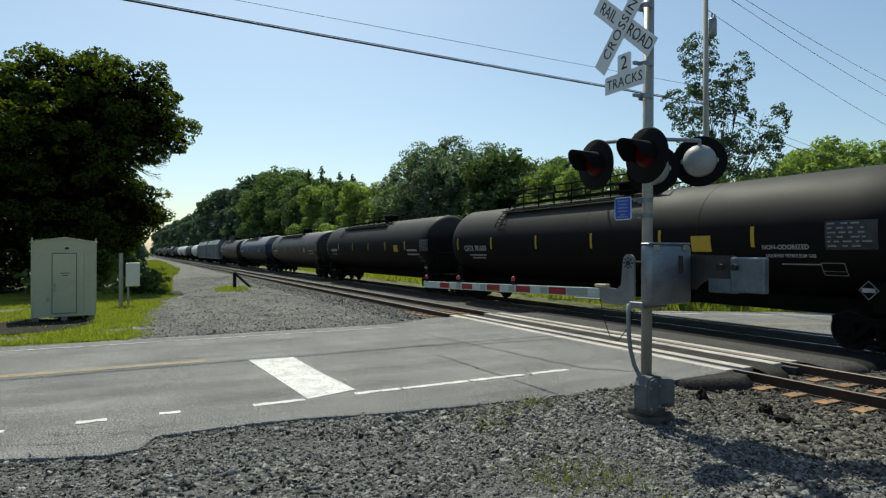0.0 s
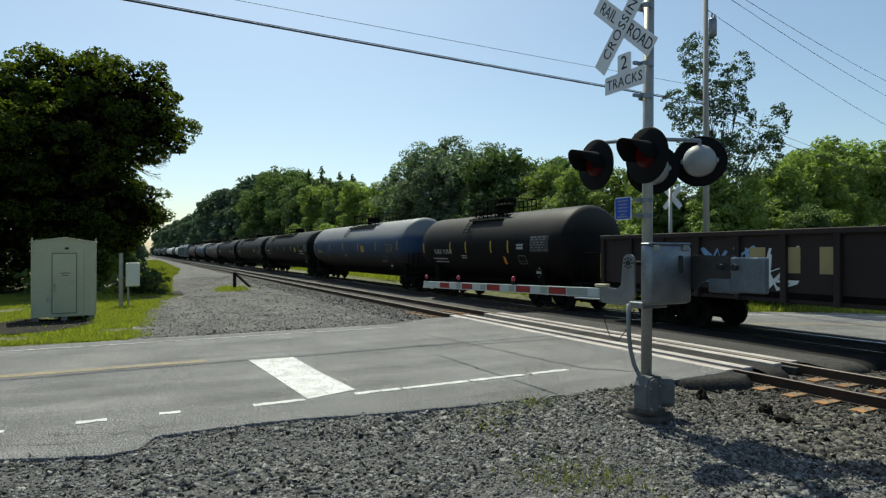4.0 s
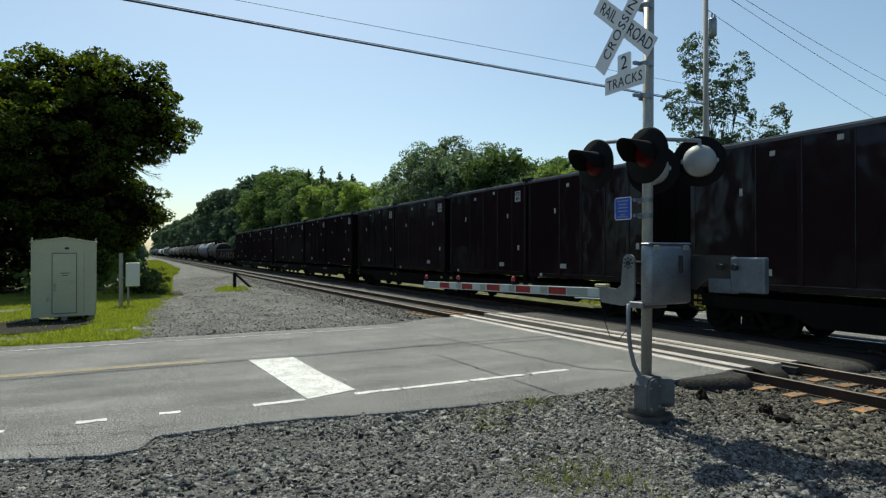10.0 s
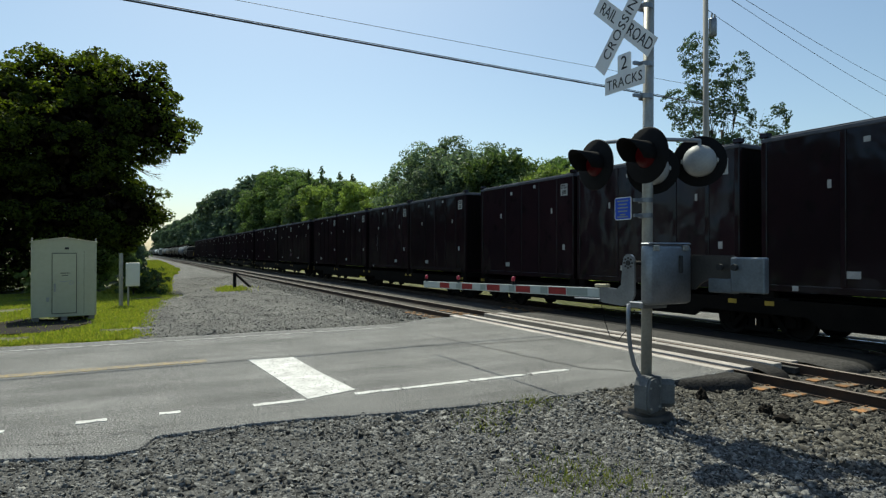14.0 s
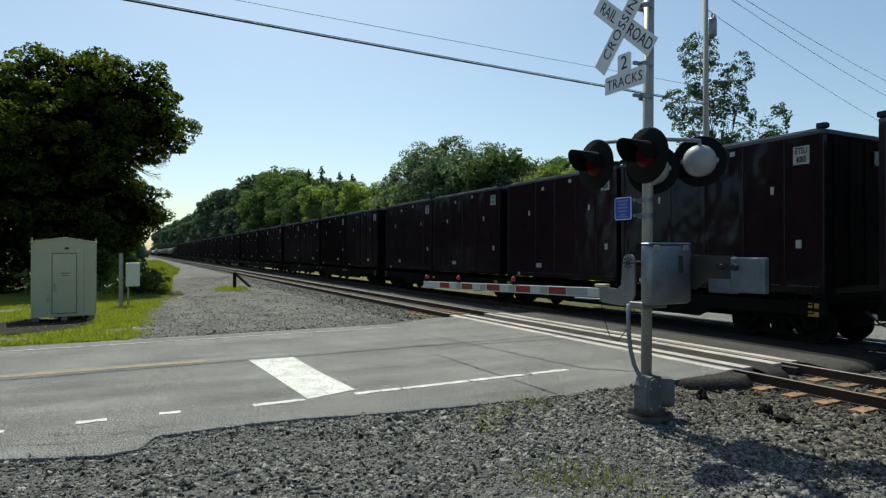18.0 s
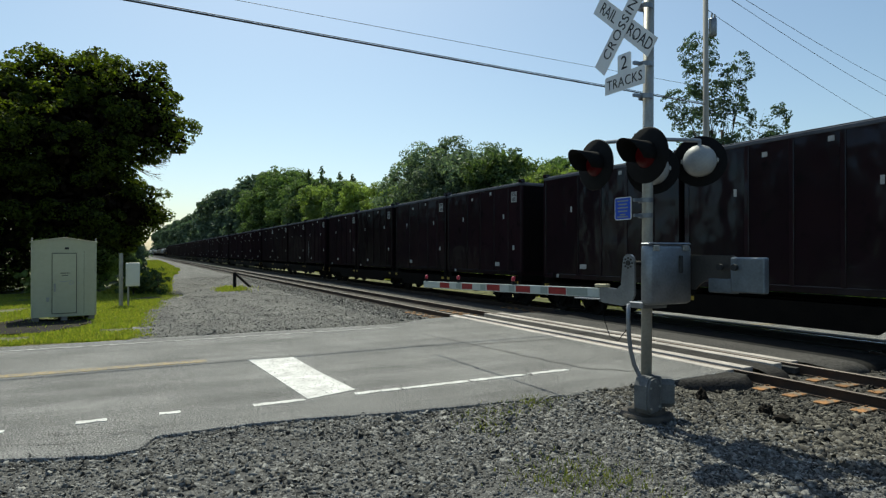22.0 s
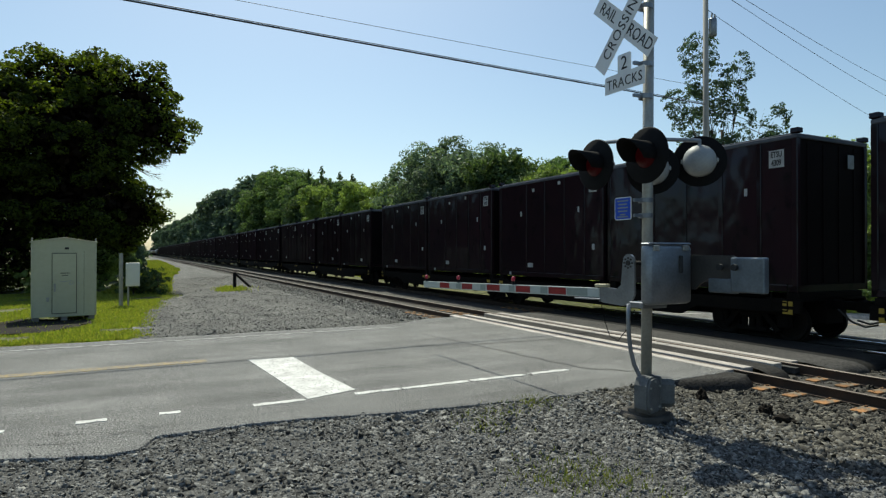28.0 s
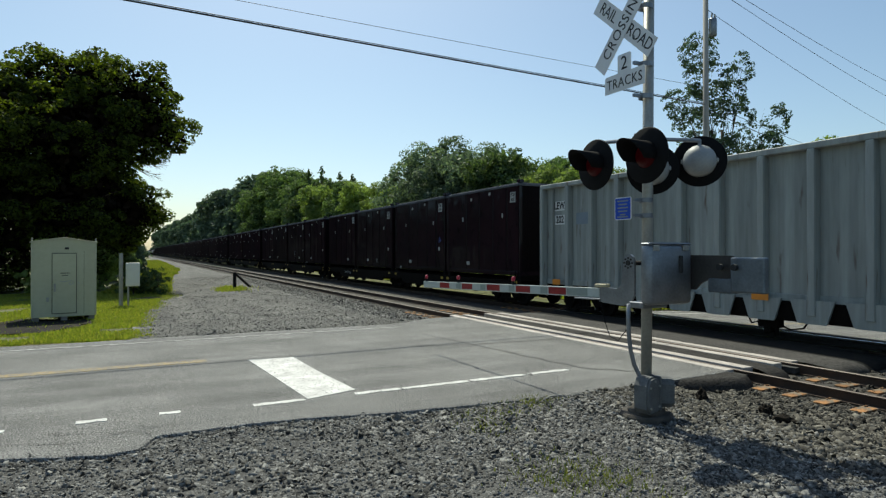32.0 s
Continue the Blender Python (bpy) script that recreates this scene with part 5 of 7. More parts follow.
    for z in (5.38, 4.95, 4.62, 4.2, 2.84, 2.64):
        bm = B()
        box(bm, -0.21, -0.06, -0.02, 0.02, z - 0.02, z + 0.02)
        lathe(bm, [(0.079, z - 0.03), (0.092, z - 0.03), (0.092, z + 0.03), (0.079, z + 0.03)], 16)
        part("clamp", bm, M_GALV_DULL, c, "steel sign clamp")
    # blue notice
    bs = part("notice", prism(B(), [(-0.15, -0.13), (-0.13, -0.15), (0.13, -0.15), (0.15, -0.13), (0.15, 0.13), (0.13, 0.15), (-0.13, 0.15), (-0.15, 0.13)], 0.006), M_SIGN, c, "white rim of a small blue notice")
    bs.matrix_basis = Matrix.Translation((-0.2, 0.2, 2.74)) @ FACE_W
    part("face", prism(B(), [(-0.138, -0.138), (0.138, -0.138), (0.138, 0.138), (-0.138, 0.138)], 0.002, pose(0, 0, 0.006)), M_BLUE, bs, "blue panel")
    bm = B()
    for k, (w, z) in enumerate(((0.2, 0.1), (0.16, 0.055), (0.19, 0.01), (0.17, -0.035), (0.1, -0.08), (0.2, -0.11))):
        box(bm, -w / 2, w / 2, z - 0.008, z + 0.008, 0.008, 0.0105)
    part("writing", bm, M_ARMGREY, bs, "rows of small pale writing")
    # crossarms and four lamps: one pair faces up the road, the other away from it
    zl = 3.37
    for sx, sy, face in ((-0.42, 0.48, 180), (-0.42, -0.42, 180), (0.32, 0.18, 40), (0.83, -0.16, 40)):
        d = Vector((math.cos(math.radians(face)), math.sin(math.radians(face)), 0))
        lamp = part("lamp", lathe(B(), [(0.212 * math.sin(math.radians(9 * i)), -0.05 - 0.185 * math.cos(math.radians(9 * i))) for i in range(11)] + [(0.215, 0.0), (0.0, 0.004)], 28), M_LAMP, c, "grey domed lamp housing", True)
        lamp.matrix_basis = pose(sx, sy, zl - (0.03 if face == 180 else 0.08 if sx < 0.5 else -0.02), 0, 0, face) @ pose(0, 0, 0, 0, 90, 0)
        part("backing_disc", lathe(B(), [(0.0, -0.004), (0.335, -0.004), (0.342, 0.0), (0.342, 0.008), (0.33, 0.016), (0.0, 0.016)], 36), M_BLACK, lamp, "round black backing disc", True)
        part("lens", lathe(B(), [(0.155, 0.018), (0.14, 0.045), (0.08, 0.06), (0, 0.066)], 28), M_REDGLASS, lamp, "round red lens", True)
        hood = B()
        seg, L = 30, 0.4
        ring = []
        for rr in (0.168, 0.175):
            a, b = [], []
            for i in range(seg + 1):
                t = math.radians(-112 + 224 * i / seg)
                deep = L * (0.22 + 0.78 * (0.5 + 0.5 * math.cos(t)) ** 0.9)
                a.append(hood.verts.new((-rr * math.cos(t), rr * math.sin(t), 0.014)))
                b.append(hood.verts.new((-rr * math.cos(t), rr * math.sin(t), 0.014 + deep)))
            ring.append((a, b))
            for i in range(seg):
                hood.faces.new((a[i], a[i + 1], b[i + 1], b[i]))
        for i in range(seg):
            hood.faces.new((ring[0][1][i], ring[0][1][i + 1], ring[1][1][i + 1], ring[1][1][i]))
        bmesh.ops.recalc_face_normals(hood, faces=hood.faces)
        part("hood", hood, M_BLACK, lamp, "black hood over the lens", True)
        bm = B()
        hx, hy = sx - d.x * 0.12, sy - d.y * 0.12
        tube(bm, (0, 0, zl + 0.28), (hx, hy, zl + 0.28), 0.026, 10)
        tube(bm, (hx, hy, zl + 0.29), (hx, hy, zl + 0.19), 0.024, 8)
        part("lamp_bracket", bm, M_GALV_DULL, c, "grey pipe bracket")
        bm = B()
        box(bm, 0.12, 0.16, -0.015, 0.015, -0.19, -0.15)
        for sy2 in (-1, 1):
            box(bm, -0.03, 0.03, sy2 * 0.215 - 0.02, sy2 * 0.215 + 0.02, -0.06, -0.01, 0.008)
        part("latch", bm, M_LAMP, lamp, "small ears and latch of the housing")
    part("crossarm_clamp", box(B(), -0.11, 0.11, -0.11, 0.11, zl + 0.2, zl + 0.36, 0.02), M_GALV_DULL, c, "cast crossarm clamp")
    # gate machine
    gm = part("gate_machine", box(B(), -0.31, 0.45, -0.36, -0.19, 1.5, 2.26, 0.055), M_GALV_DULL, c, "grey cast gate machine housing", True)
    part("lid", box(B(), -0.3, 0.44, -0.355, -0.195, 2.25, 2.285, 0.015), M_GALV_DULL, gm, "overhanging lid")
    part("mount", box(B(), -0.2, 0.24, -0.14, 0.1, 1.44, 1.52, 0.01), M_GALV_DULL, gm)
    part("latch", box(B(), 0.2, 0.26, -0.382, -0.35, 1.9, 2.12, 0.008), M_DARK, gm)
    for px in (-0.2, 0.32):
        part("hinge", box(B(), px - 0.05, px + 0.05, -0.38, -0.35, 2.18, 2.25, 0.008), M_GALV, gm)
    # lever that carries the arm, in the plane of the arm
    lv = prism(B(), [(-0.1, 0.02), (-0.08, 0.08), (-0.03, 0.115), (0.03, 0.115), (0.08, 0.08), (0.1, 0.0), (0.13, -0.3), (0.2, -0.36), (0.5, -0.34), (0.52, -0.38), (0.52, -0.56), (0.12, -0.58), (-0.02, -0.55), (-0.1, -0.42)], 0.03)
    lever = part("lever", lv, M_GALV_DULL, c, "bent grey steel lever")
    TO_W = Matrix(((0, 0, -1, 0), (1, 0, 0, 0), (0, 1, 0, 0), (0, 0, 0, 1)))      # x to +y, y up, thickness to -x
    lever.matrix_basis = Matrix.Translation((-0.07, 0.21, 2.02)) @ TO_W @ Matrix.Diagonal((1.06, 1.0, 1, 1))
    part("shaft", tube(B(), (-0.03, -0.2, 2.02), (-0.03, 0.2, 2.02), 0.03, 12), M_BLACK, c)
    bm = B()
    tube(bm, (0, 0, 0.0), (0, 0, 0.045), 0.035, 10)
    for k in range(8):
        a = k * math.pi / 4
        tube(bm, (0.066 * math.cos(a), 0.066 * math.sin(a), 0), (0.066 * math.cos(a), 0.066 * math.sin(a), 0.04), 0.013, 6)
    part("bolt", bm, M_DARK, lever, "ring of dark bolts")
    lv2 = prism(B(), [(0.1, 0.15), (-0.82, 0.14), (-0.92, 0.1), (-0.96, 0.0), (-0.92, -0.1), (-0.82, -0.14), (-0.5, -0.15), (-0.36, -0.22), (-0.28, -0.3), (0.1, -0.3)], 0.03)
    l2 = part("weight_lever", lv2, M_LEVER, c, "grey steel lever for the counterweight")
    l2.matrix_basis = Matrix.Translation((0.5, -0.1, 1.98)) @ TO_W
    wt = part("counterweight", box(B(), 0.43, 0.53, -1.36, -0.92, 1.68, 2.1, 0.02), M_WEIGHT, c, "galvanized steel counterweight plate")
    wt2 = part("counterweight", box(B(), 0.46, 0.54, -0.98, -0.58, 1.66, 1.84, 0.02), M_WEIGHT, c, "galvanized steel counterweight plate")
    for yy in (-1.0, -0.8):
        part("bolt", tube(B(), (0.425, yy, 1.98), (0.38, yy, 1.98), 0.04, 8), M_DARK, c)
    # the arm
    y0, y1, z0, z1 = 0.8, 6.42, 1.585, 1.445
    L = y1 - y0
    tilt = math.degrees(math.atan2(z1 - z0, L))
    arm = part("gate_arm", box(B(), -0.018, 0.0, 0.0, L, -0.07, 0.07, 0.006), M_ARMWHITE, c, "long striped red and white gate arm")
    arm.matrix_basis = pose(-0.05, y0, z0, tilt, 0, 0.9)
    # red fields of the arm
    for a, b in RED_FIELDS:
        part("stripe", box(B(), -0.0205, -0.017, a, b, -0.054, 0.054), M_RED, arm, "red reflective stripe")
    for a, b in ((0.25, 0.71), (1.18, 1.36), (2.09, 2.26), (3.02, 3.2), (3.94, 4.13)):
        part("stripe", box(B(), -0.0202, -0.017, a, b, -0.054, 0.054), M_ARMGREY, arm, "greyish white reflective stripe")
    for a in ARM_LAMPS:
        lp = part("arm_lamp", box(B(), -0.03, 0.03, a - 0.045, a + 0.045, 0.068, 0.1, 0.008), M_BLACK, arm, "small arm lamp")
        part("stalk", tube(B(), (-0.005, a, 0.1), (-0.005, a, 0.135), 0.016, 8), M_BLACK, lp)
        part("lens", lathe(B(), [(0.0, -0.04), (0.026, -0.036), (0.036, -0.012), (0.034, 0.02), (0.02, 0.044), (0, 0.048)], 14, pose(-0.005, a, 0.165, 0, 12, 0)), M_ARMLENS, lp, "rounded red lamp lens", True)
    part("arm_bracket", box(B(), -0.06, 0.02, -0.18, 0.06, 0.08, 0.13, 0.01), M_BEIGE, arm, "yellowish beige bracket")
    part("arm_clamp", box(B(), -0.05, 0.03, -0.3, 0.5, -0.1, -0.078, 0.005), M_GALV_DULL, arm)
    # thin cable that hangs below the lever
    pts = [(-0.1, 0.75, 1.5), (-0.1, 0.66, 1.2), (-0.1, 0.56, 1.0), (-0.1, 0.4, 0.96), (-0.1, 0.22, 1.15), (-0.08, 0.12, 1.4)]
    part("cable", chain(B(), pts, 0.006, 5), M_BLACK, c, "thin loose cable")
    return c


def far_signal(x, y):
    """The plainer signal on the far side, seen from behind between the cars."""
    c = empty("crossing_signal", "far crossing signal seen from behind, pale crossbuck and lowered gate", "crossing signal", m=pose(x, y, -0.3))
    part("mast", tube(B(), (0, 0, -0.1), (0, 0, 5.2), 0.069, 14), M_GALV, c, "round grey steel mast", True)
    part("foundation", lathe(B(), [(0.0, -0.3), (0.36, -0.3), (0.34, 0.05), (0.0, 0.09)], 10), M_FOOTING, c, "concrete foundation")
    for a in (-45, 45):
        bl = part("blade", box(B(), -0.004, 0.004, -0.6, 0.6, -0.115, 0.115), M_SIGN, c, "back of a white crossbuck blade")
        bl.matrix_basis = pose(0.12 + a / 9000, 0, 4.7, a, 0, 0)
    part("gate_machine", box(B(), -0.3, 0.3, 0.1, 0.42, 1.3, 2.1, 0.05), M_GALV_DULL, c, "grey gate machine housing")
    part("gate_arm", box(B(), -0.02, 0.02, -5.6, -0.6, 1.3, 1.45, 0.006), M_ARMWHITE, c, "pale gate arm")
    part("lever", box(B(), -0.03, 0.03, -0.7, 0.1, 1.25, 1.5, 0.02), M_GALV_DULL, c)
    return c


RED_FIELDS = ((0.73, 1.15), (1.64, 2.05), (2.55, 2.98), (3.5, 3.9), (4.42, 4.83))
ARM_LAMPS = (2.14, 4.06, 5.49)
crossing_signal(5.97, 5.74)
far_signal(19.75, 17.65)

# ---------------------------------------------------------------- the train
SPEED = 16.5
TRAIN = []          # (thing, train coordinate): its place along the track at the start


def wheelset_mesh():
    bm = B()
    for s in (-1, 1):
        lathe(bm, [(0.0, -0.05), (0.13, -0.06), (0.14, -0.02), (0.34, -0.02), (0.36, -0.065), (0.42, -0.065), (0.42, 0.045), (0.45, 0.05), (0.45, 0.075), (0.37, 0.075), (0.34, 0.03), (0.14, 0.03), (0.12, 0.1), (0, 0.1)], 26,
              pose(0.77 * s, 0, 0, 0, -90 * s, 0))
    tube(bm, (-0.8, 0, 0), (0.8, 0, 0), 0.085, 10)
    bmesh.ops.recalc_face_normals(bm, faces=bm.faces)
    ob = mesh_ob("wheelset", bm, M_WHEEL)
    me = ob.data
    bpy.data.objects.remove(ob)
    return me


def side_frame_mesh():
    """A cast side frame with its windows, springs between."""
    bm = B()
    x0, x1 = -0.07, 0.07
    box(bm, x0, x1, -1.15, 1.15, 0.16, 0.28, 0.03)
    for s in (-1, 1):
        box(bm, x0, x1, s * 0.88 - 0.2, s * 0.88 + 0.2, -0.16, 0.2, 0.05)
        tube(bm, (0.1, s * 0.88, 0), (-0.1, s * 0.88, 0), 0.13, 12)
        m = Matrix.Translation((0, s * 0.52, -0.02)) @ pose(0, 0, 0, 42 * s, 0, 0)
        box(bm, x0, x1, -0.07, 0.07, -0.32, 0.3, 0.02, m)
    box(bm, x0, x1, -0.42, 0.42, -0.3, -0.18, 0.03)
    for k in (-0.2, 0.0, 0.2):
        tube(bm, (0, k, -0.19), (0, k, 0.06), 0.075, 8)
    box(bm, x0 - 0.02, x1 + 0.02, -0.3, 0.3, 0.04, 0.17, 0.03)
    ob = mesh_ob("side_frame", bm, M_UNDER)
    me = ob.data
    bpy.data.objects.remove(ob)
    return me


ME_WHEELS, ME_FRAME = wheelset_mesh(), side_frame_mesh()
bm = B()
box(bm, -1.0, 1.0, -0.2, 0.2, 0.02, 0.3, 0.04)
_o = mesh_ob("bolster", bm, M_UNDER)
ME_BOLSTER = _o.data
bpy.data.objects.remove(_o)
bm = B()
box(bm, -0.11, 0.11, 0.0, 0.75, 0.78, 0.98, 0.03)
box(bm, -0.17, 0.15, 0.62, 0.95, 0.74, 1.02, 0.05)
_o = mesh_ob("coupler", bm, M_UNDER)
ME_COUPLER = _o.data
bpy.data.objects.remove(_o)
bm = B()
chain(bm, [(0.3, 0.3, 0.8), (0.34, 0.6, 0.55), (0.34, 0.9, 0.45), (0.3, 1.15, 0.52)], 0.025, 6)
_o = mesh_ob("air_hose", bm, M_RUBBER)
ME_HOSE = _o.data
bpy.data.objects.remove(_o)


def sub(name, me, parent, m, label=""):
    ob = new(name, me)
    ob.parent = parent
    ob.matrix_basis = m
    if label:
        ob["label"] = label
    return ob


def running_gear(car, half, centre, wheel_r=0.42, middle=False):
    """Two bogies, couplers and hoses; the car's own y = 0 is its middle."""
    for s in ((-1, 1, 0) if middle else (-1, 1)):
        bogie = sub("bogie", ME_BOLSTER, car, pose(0, s * centre, 0.46), "cast steel bogie")
        for sx in (-1, 1):
            sub("side_frame", ME_FRAME, bogie, pose(sx * 1.0, 0, 0))
        for k in (-0.88, 0.88):
            sub("wheelset", ME_WHEELS, bogie, pose(0, k, wheel_r + 0.01 - 0.46))
        if s == 0:
            continue
        sub("coupler", ME_COUPLER, car, pose(0, s * (half - 0.35), 0, 0, 0, 0 if s > 0 else 180))
        sub("air_hose", ME_HOSE, car, pose(0, s * (half - 0.35), 0, 0, 0, 0 if s > 0 else 180))


def strip(parent, name, x, y, z, wy, hz, material, label=""):
    """A flat mark on the side that faces -x."""
    bm = B()
    box(bm, -0.004, 0.0, -wy / 2, wy / 2, -hz / 2, hz / 2)
    ob = part(name, bm, material, parent, label)
    ob.matrix_basis = pose(x, y, z)
    return ob


def tank_skin(zc, R, y, z, wy, hz, name, car, material, label=""):
    """A mark bent round the tank's side at height z."""
    bm = B()
    k = max(2, int(hz / 0.12))
    rows = []
    for i in range(k + 1):
        zz = z - hz / 2 + hz * i / k
        a = math.asin(max(-1, min(1, (zz - zc) / R)))
        r = R + 0.006
        rows.append([bm.verts.new((-r * math.cos(a), y + s * wy / 2, zc + r * math.sin(a))) for s in (-1, 1)])
    for a, b in zip(rows, rows[1:]):
        bm.faces.new((a[0], a[1], b[1], b[0]))
    bmesh.ops.recalc_face_normals(bm, faces=bm.faces)
    return part(name, bm, material, car, label)


def tank_car(s_front, length, R, zc, material, label, words=(), gallery=True, marks=True, gear=1.4, gy=1.5, gl=4.0, strips=(-6.2, -3.3, -0.4, 2.65, 5.8, 8.7)):
    """A tank car whose tank runs from s_front back over length."""
    car = empty("tank_car", label, "tank car", "tank cars of the train")
    L2, half = length / 2, length / 2 + 0.75
    d = R * 0.3
    prof = [(0.0, -L2)]
    for i in range(1, 7):
        a = i / 6 * math.pi / 2
        prof.append((R * math.sin(a) ** 0.8 if i < 6 else R, -L2 + d * (1 - math.cos(a))))
    k = max(3, round(length / 0.8))
    for i in range(1, k):
        prof.append((R, -L2 + d + (length - 2 * d) * i / k))
    for i in range(6, 0, -1):
        a = i / 6 * math.pi / 2
        prof.append((R * math.sin(a) ** 0.8 if i < 6 else R, L2 - d * (1 - math.cos(a))))
    prof.append((0.0, L2))
    bm = lathe(B(), prof, 56, pose(0, 0, zc, -90, 0, 0))
    bmesh.ops.recalc_face_normals(bm, faces=bm.faces)
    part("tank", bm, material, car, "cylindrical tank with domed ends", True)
    for i in range(1, 4):
        yy = -L2 + d + (length - 2 * d) * i / 4
        bm = lathe(B(), [(R - 0.01, yy - 0.014), (R + 0.0035, yy - 0.008), (R + 0.0035, yy + 0.008), (R - 0.01, yy + 0.014)], 56, pose(0, 0, zc, -90, 0, 0))
        bmesh.ops.recalc_face_normals(bm, faces=bm.faces)
        part("weld_seam", bm, material, car, "", True)
    bm = B()
    box(bm, -0.32, 0.32, -half, half, 0.68, 1.08, 0.03)
    part("sill", bm, M_UNDER, car, "black steel centre sill")
    bcen = half - gear
    deep = zc - R
    for s in (-1, 1):
        part("saddle", box(B(), -1.25, 1.25, s * bcen - 0.22, s * bcen + 0.22, 0.85, 1.5, 0.03), M_UNDER, car)
        bm = B()
        yy = s * (half - 0.25)
        box(bm, -1.4, 1.4, yy - 0.3, yy + 0.3, 1.02, 1.07)
        for x in (-1.38, 1.38):
            tube(bm, (x, yy - 0.28, 1.05), (x, yy - 0.28, 2.1), 0.022, 6)
            tube(bm, (x, yy + 0.28, 1.05), (x, yy + 0.28, 2.1), 0.022, 6)
        tube(bm, (-1.38, yy + 0.28 * s, 2.1), (1.38, yy + 0.28 * s, 2.1), 0.022, 6)
        part("end_platform", bm, M_UNDER, car, "black end platform with rails")
    running_gear(car, half, bcen)
    # dome, walkway and rails
    top = zc + R
    bm = B()
    lathe(bm, [(0.4, -0.1), (0.4, 0.32), (0.44, 0.32), (0.44, 0.38), (0.3, 0.45), (0, 0.46)], 18, pose(0, -0.7 if length > 15 else 0, top))
    part("manway", bm, M_UNDER, car, "black valve dome", True)
    if gallery:
        bm = B()
        g = gl if length > 15 else 1.3
        gy = gy if length > 15 else 0.0
        for x in (-0.75, 0.75):
            for z in (0.3, 0.58):
                tube(bm, (x, gy - g, top + z), (x, gy + g, top + z), 0.025, 6)
            yy = gy - g
            while yy <= gy + g + 0.01:
                tube(bm, (x, yy, top - 0.25), (x, yy, top + 0.58), 0.022, 6)
                yy += g / 4
            box(bm, x - 0.3 if x > 0 else x - 0.05, x + 0.05 if x > 0 else x + 0.3, gy - g, gy + g, top + 0.02, top + 0.06)
        for yy in (gy - g, gy + g):
            tube(bm, (-0.75, yy, top + 0.58), (0.75, yy, top + 0.58), 0.025, 6)
        part("walkway", bm, M_UNDER, car, "dark steel walkway with handrails")
        part("running_board", box(B(), -1.12, -0.72, gy - g, gy + g, top - 0.3, top - 0.26, 0.006), M_GALV, car, "pale grating along the tank's shoulder")
        bm = B()
        for i in range(7):
            yy = gy - g + 2 * g * i / 6
            tube(bm, (-1.14, yy, top - 0.25), (-0.7, yy + 0.25, top - 0.25), 0.022, 5)
        tube(bm, (-1.13, gy - g, top - 0.25), (-1.13, gy + g, top - 0.25), 0.025, 5)
        part("board_frame", bm, M_UNDER, car, "black frame of the grating")
        bm = B()
        ly = gy + g - 0.4
        for yy in (ly, ly + 0.45):
            pts = [(-(R + 0.09) * math.cos(a), yy, zc + (R + 0.09) * math.sin(a)) for a in [math.radians(22 + 48 * i / 10) for i in range(11)]]
            chain(bm, pts, 0.018, 6)
        for i in range(8):
            a = math.radians(24 + 46 * i / 8)
            tube(bm, (-(R + 0.09) * math.cos(a), ly, zc + (R + 0.09) * math.sin(a)), (-(R + 0.09) * math.cos(a), ly + 0.45, zc + (R + 0.09) * math.sin(a)), 0.014, 5)
        part("ladder", bm, M_UNDER, car, "steel ladder up the tank's side")
    if marks:
        for yy in (strips if length > 15 else (-2.35, -1.05, 1.1, 2.6, 5.5)):
            if abs(yy) > L2 - 0.3:
                continue
            tank_skin(zc, R, yy, zc - 0.06, 0.1, 0.5, "reflector", car, M_YELLOW, "upright yellow reflector strip")
    for kind, y, z, w, h in words:
        if kind == "yellow":
            tank_skin(zc, R, y, z, w, h, "yellow_panel", car, M_YELLOW, "yellow warning panel")
        elif kind == "panel":
            tank_skin(zc, R, y, z, w, h, "data_panel", car, M_DATA, "grey panel of small writing")
            rd = random.Random(int(y * 100))
            for i in range(6):
                yy = y + w / 2 - 0.05
                while yy > y - w / 2 + 0.2:
                    k = rd.uniform(0.06, 0.2)
                    ob = tank_skin(zc, R + 0.004, yy - k / 2, z + h / 2 - h * (i + 0.6) / 6.4, k, h / 18, "writing", car, M_PRINT, "line of small white writing")
                    yy -= k + rd.uniform(0.04, 0.16)
        elif kind == "bar":
            tank_skin(zc, R, y, z, w, h, "writing", car, M_PALE, "line of small white writing")
        elif kind == "framed":
            for dy, dz, a, b in ((0, h / 2, w, 0.018), (0, -h / 2, w, 0.018), (w / 2, 0, 0.018, h), (-w / 2, 0, 0.018, h), (0, -h * 0.18, w, 0.012)):
                tank_skin(zc, R, y + dy, z + dz, a, b, "panel_frame", car, M_PRINT, "thin white frame of a small panel")
        elif kind == "faded":
            for i in range(4):
                tank_skin(zc, R, y + w / 2 - w * (i + 0.5) / 4, z, w / 6, h, "lettering_bar", car, M_YELLOW_DIM, "block of faded yellow lettering")
        elif kind == "orange":
            tank_skin(zc, R, y, z, w, h, "warning_mark", car, M_ORANGE, "orange warning mark")
        elif kind == "placard":
            ob = strip(car, "placard", -R * 0.9, y, z, 0.28, 0.28, M_PALE, "white-rimmed diamond placard")
            ob.matrix_basis = pose(-R * 0.93, y, z, 45, 0, 0)
            face = strip(ob, "face", -0.004, 0, 0, 0.258, 0.258, M_UNDER, "dark face of the placard")
            bar = strip(ob, "writing", -0.009, 0, 0, 0.26, 0.09, M_PALE, "pale bar of writing")
            bar.matrix_basis = pose(-0.009, 0, 0, -45, 0, 0)
        else:
            a = math.asin((z - zc) / R)
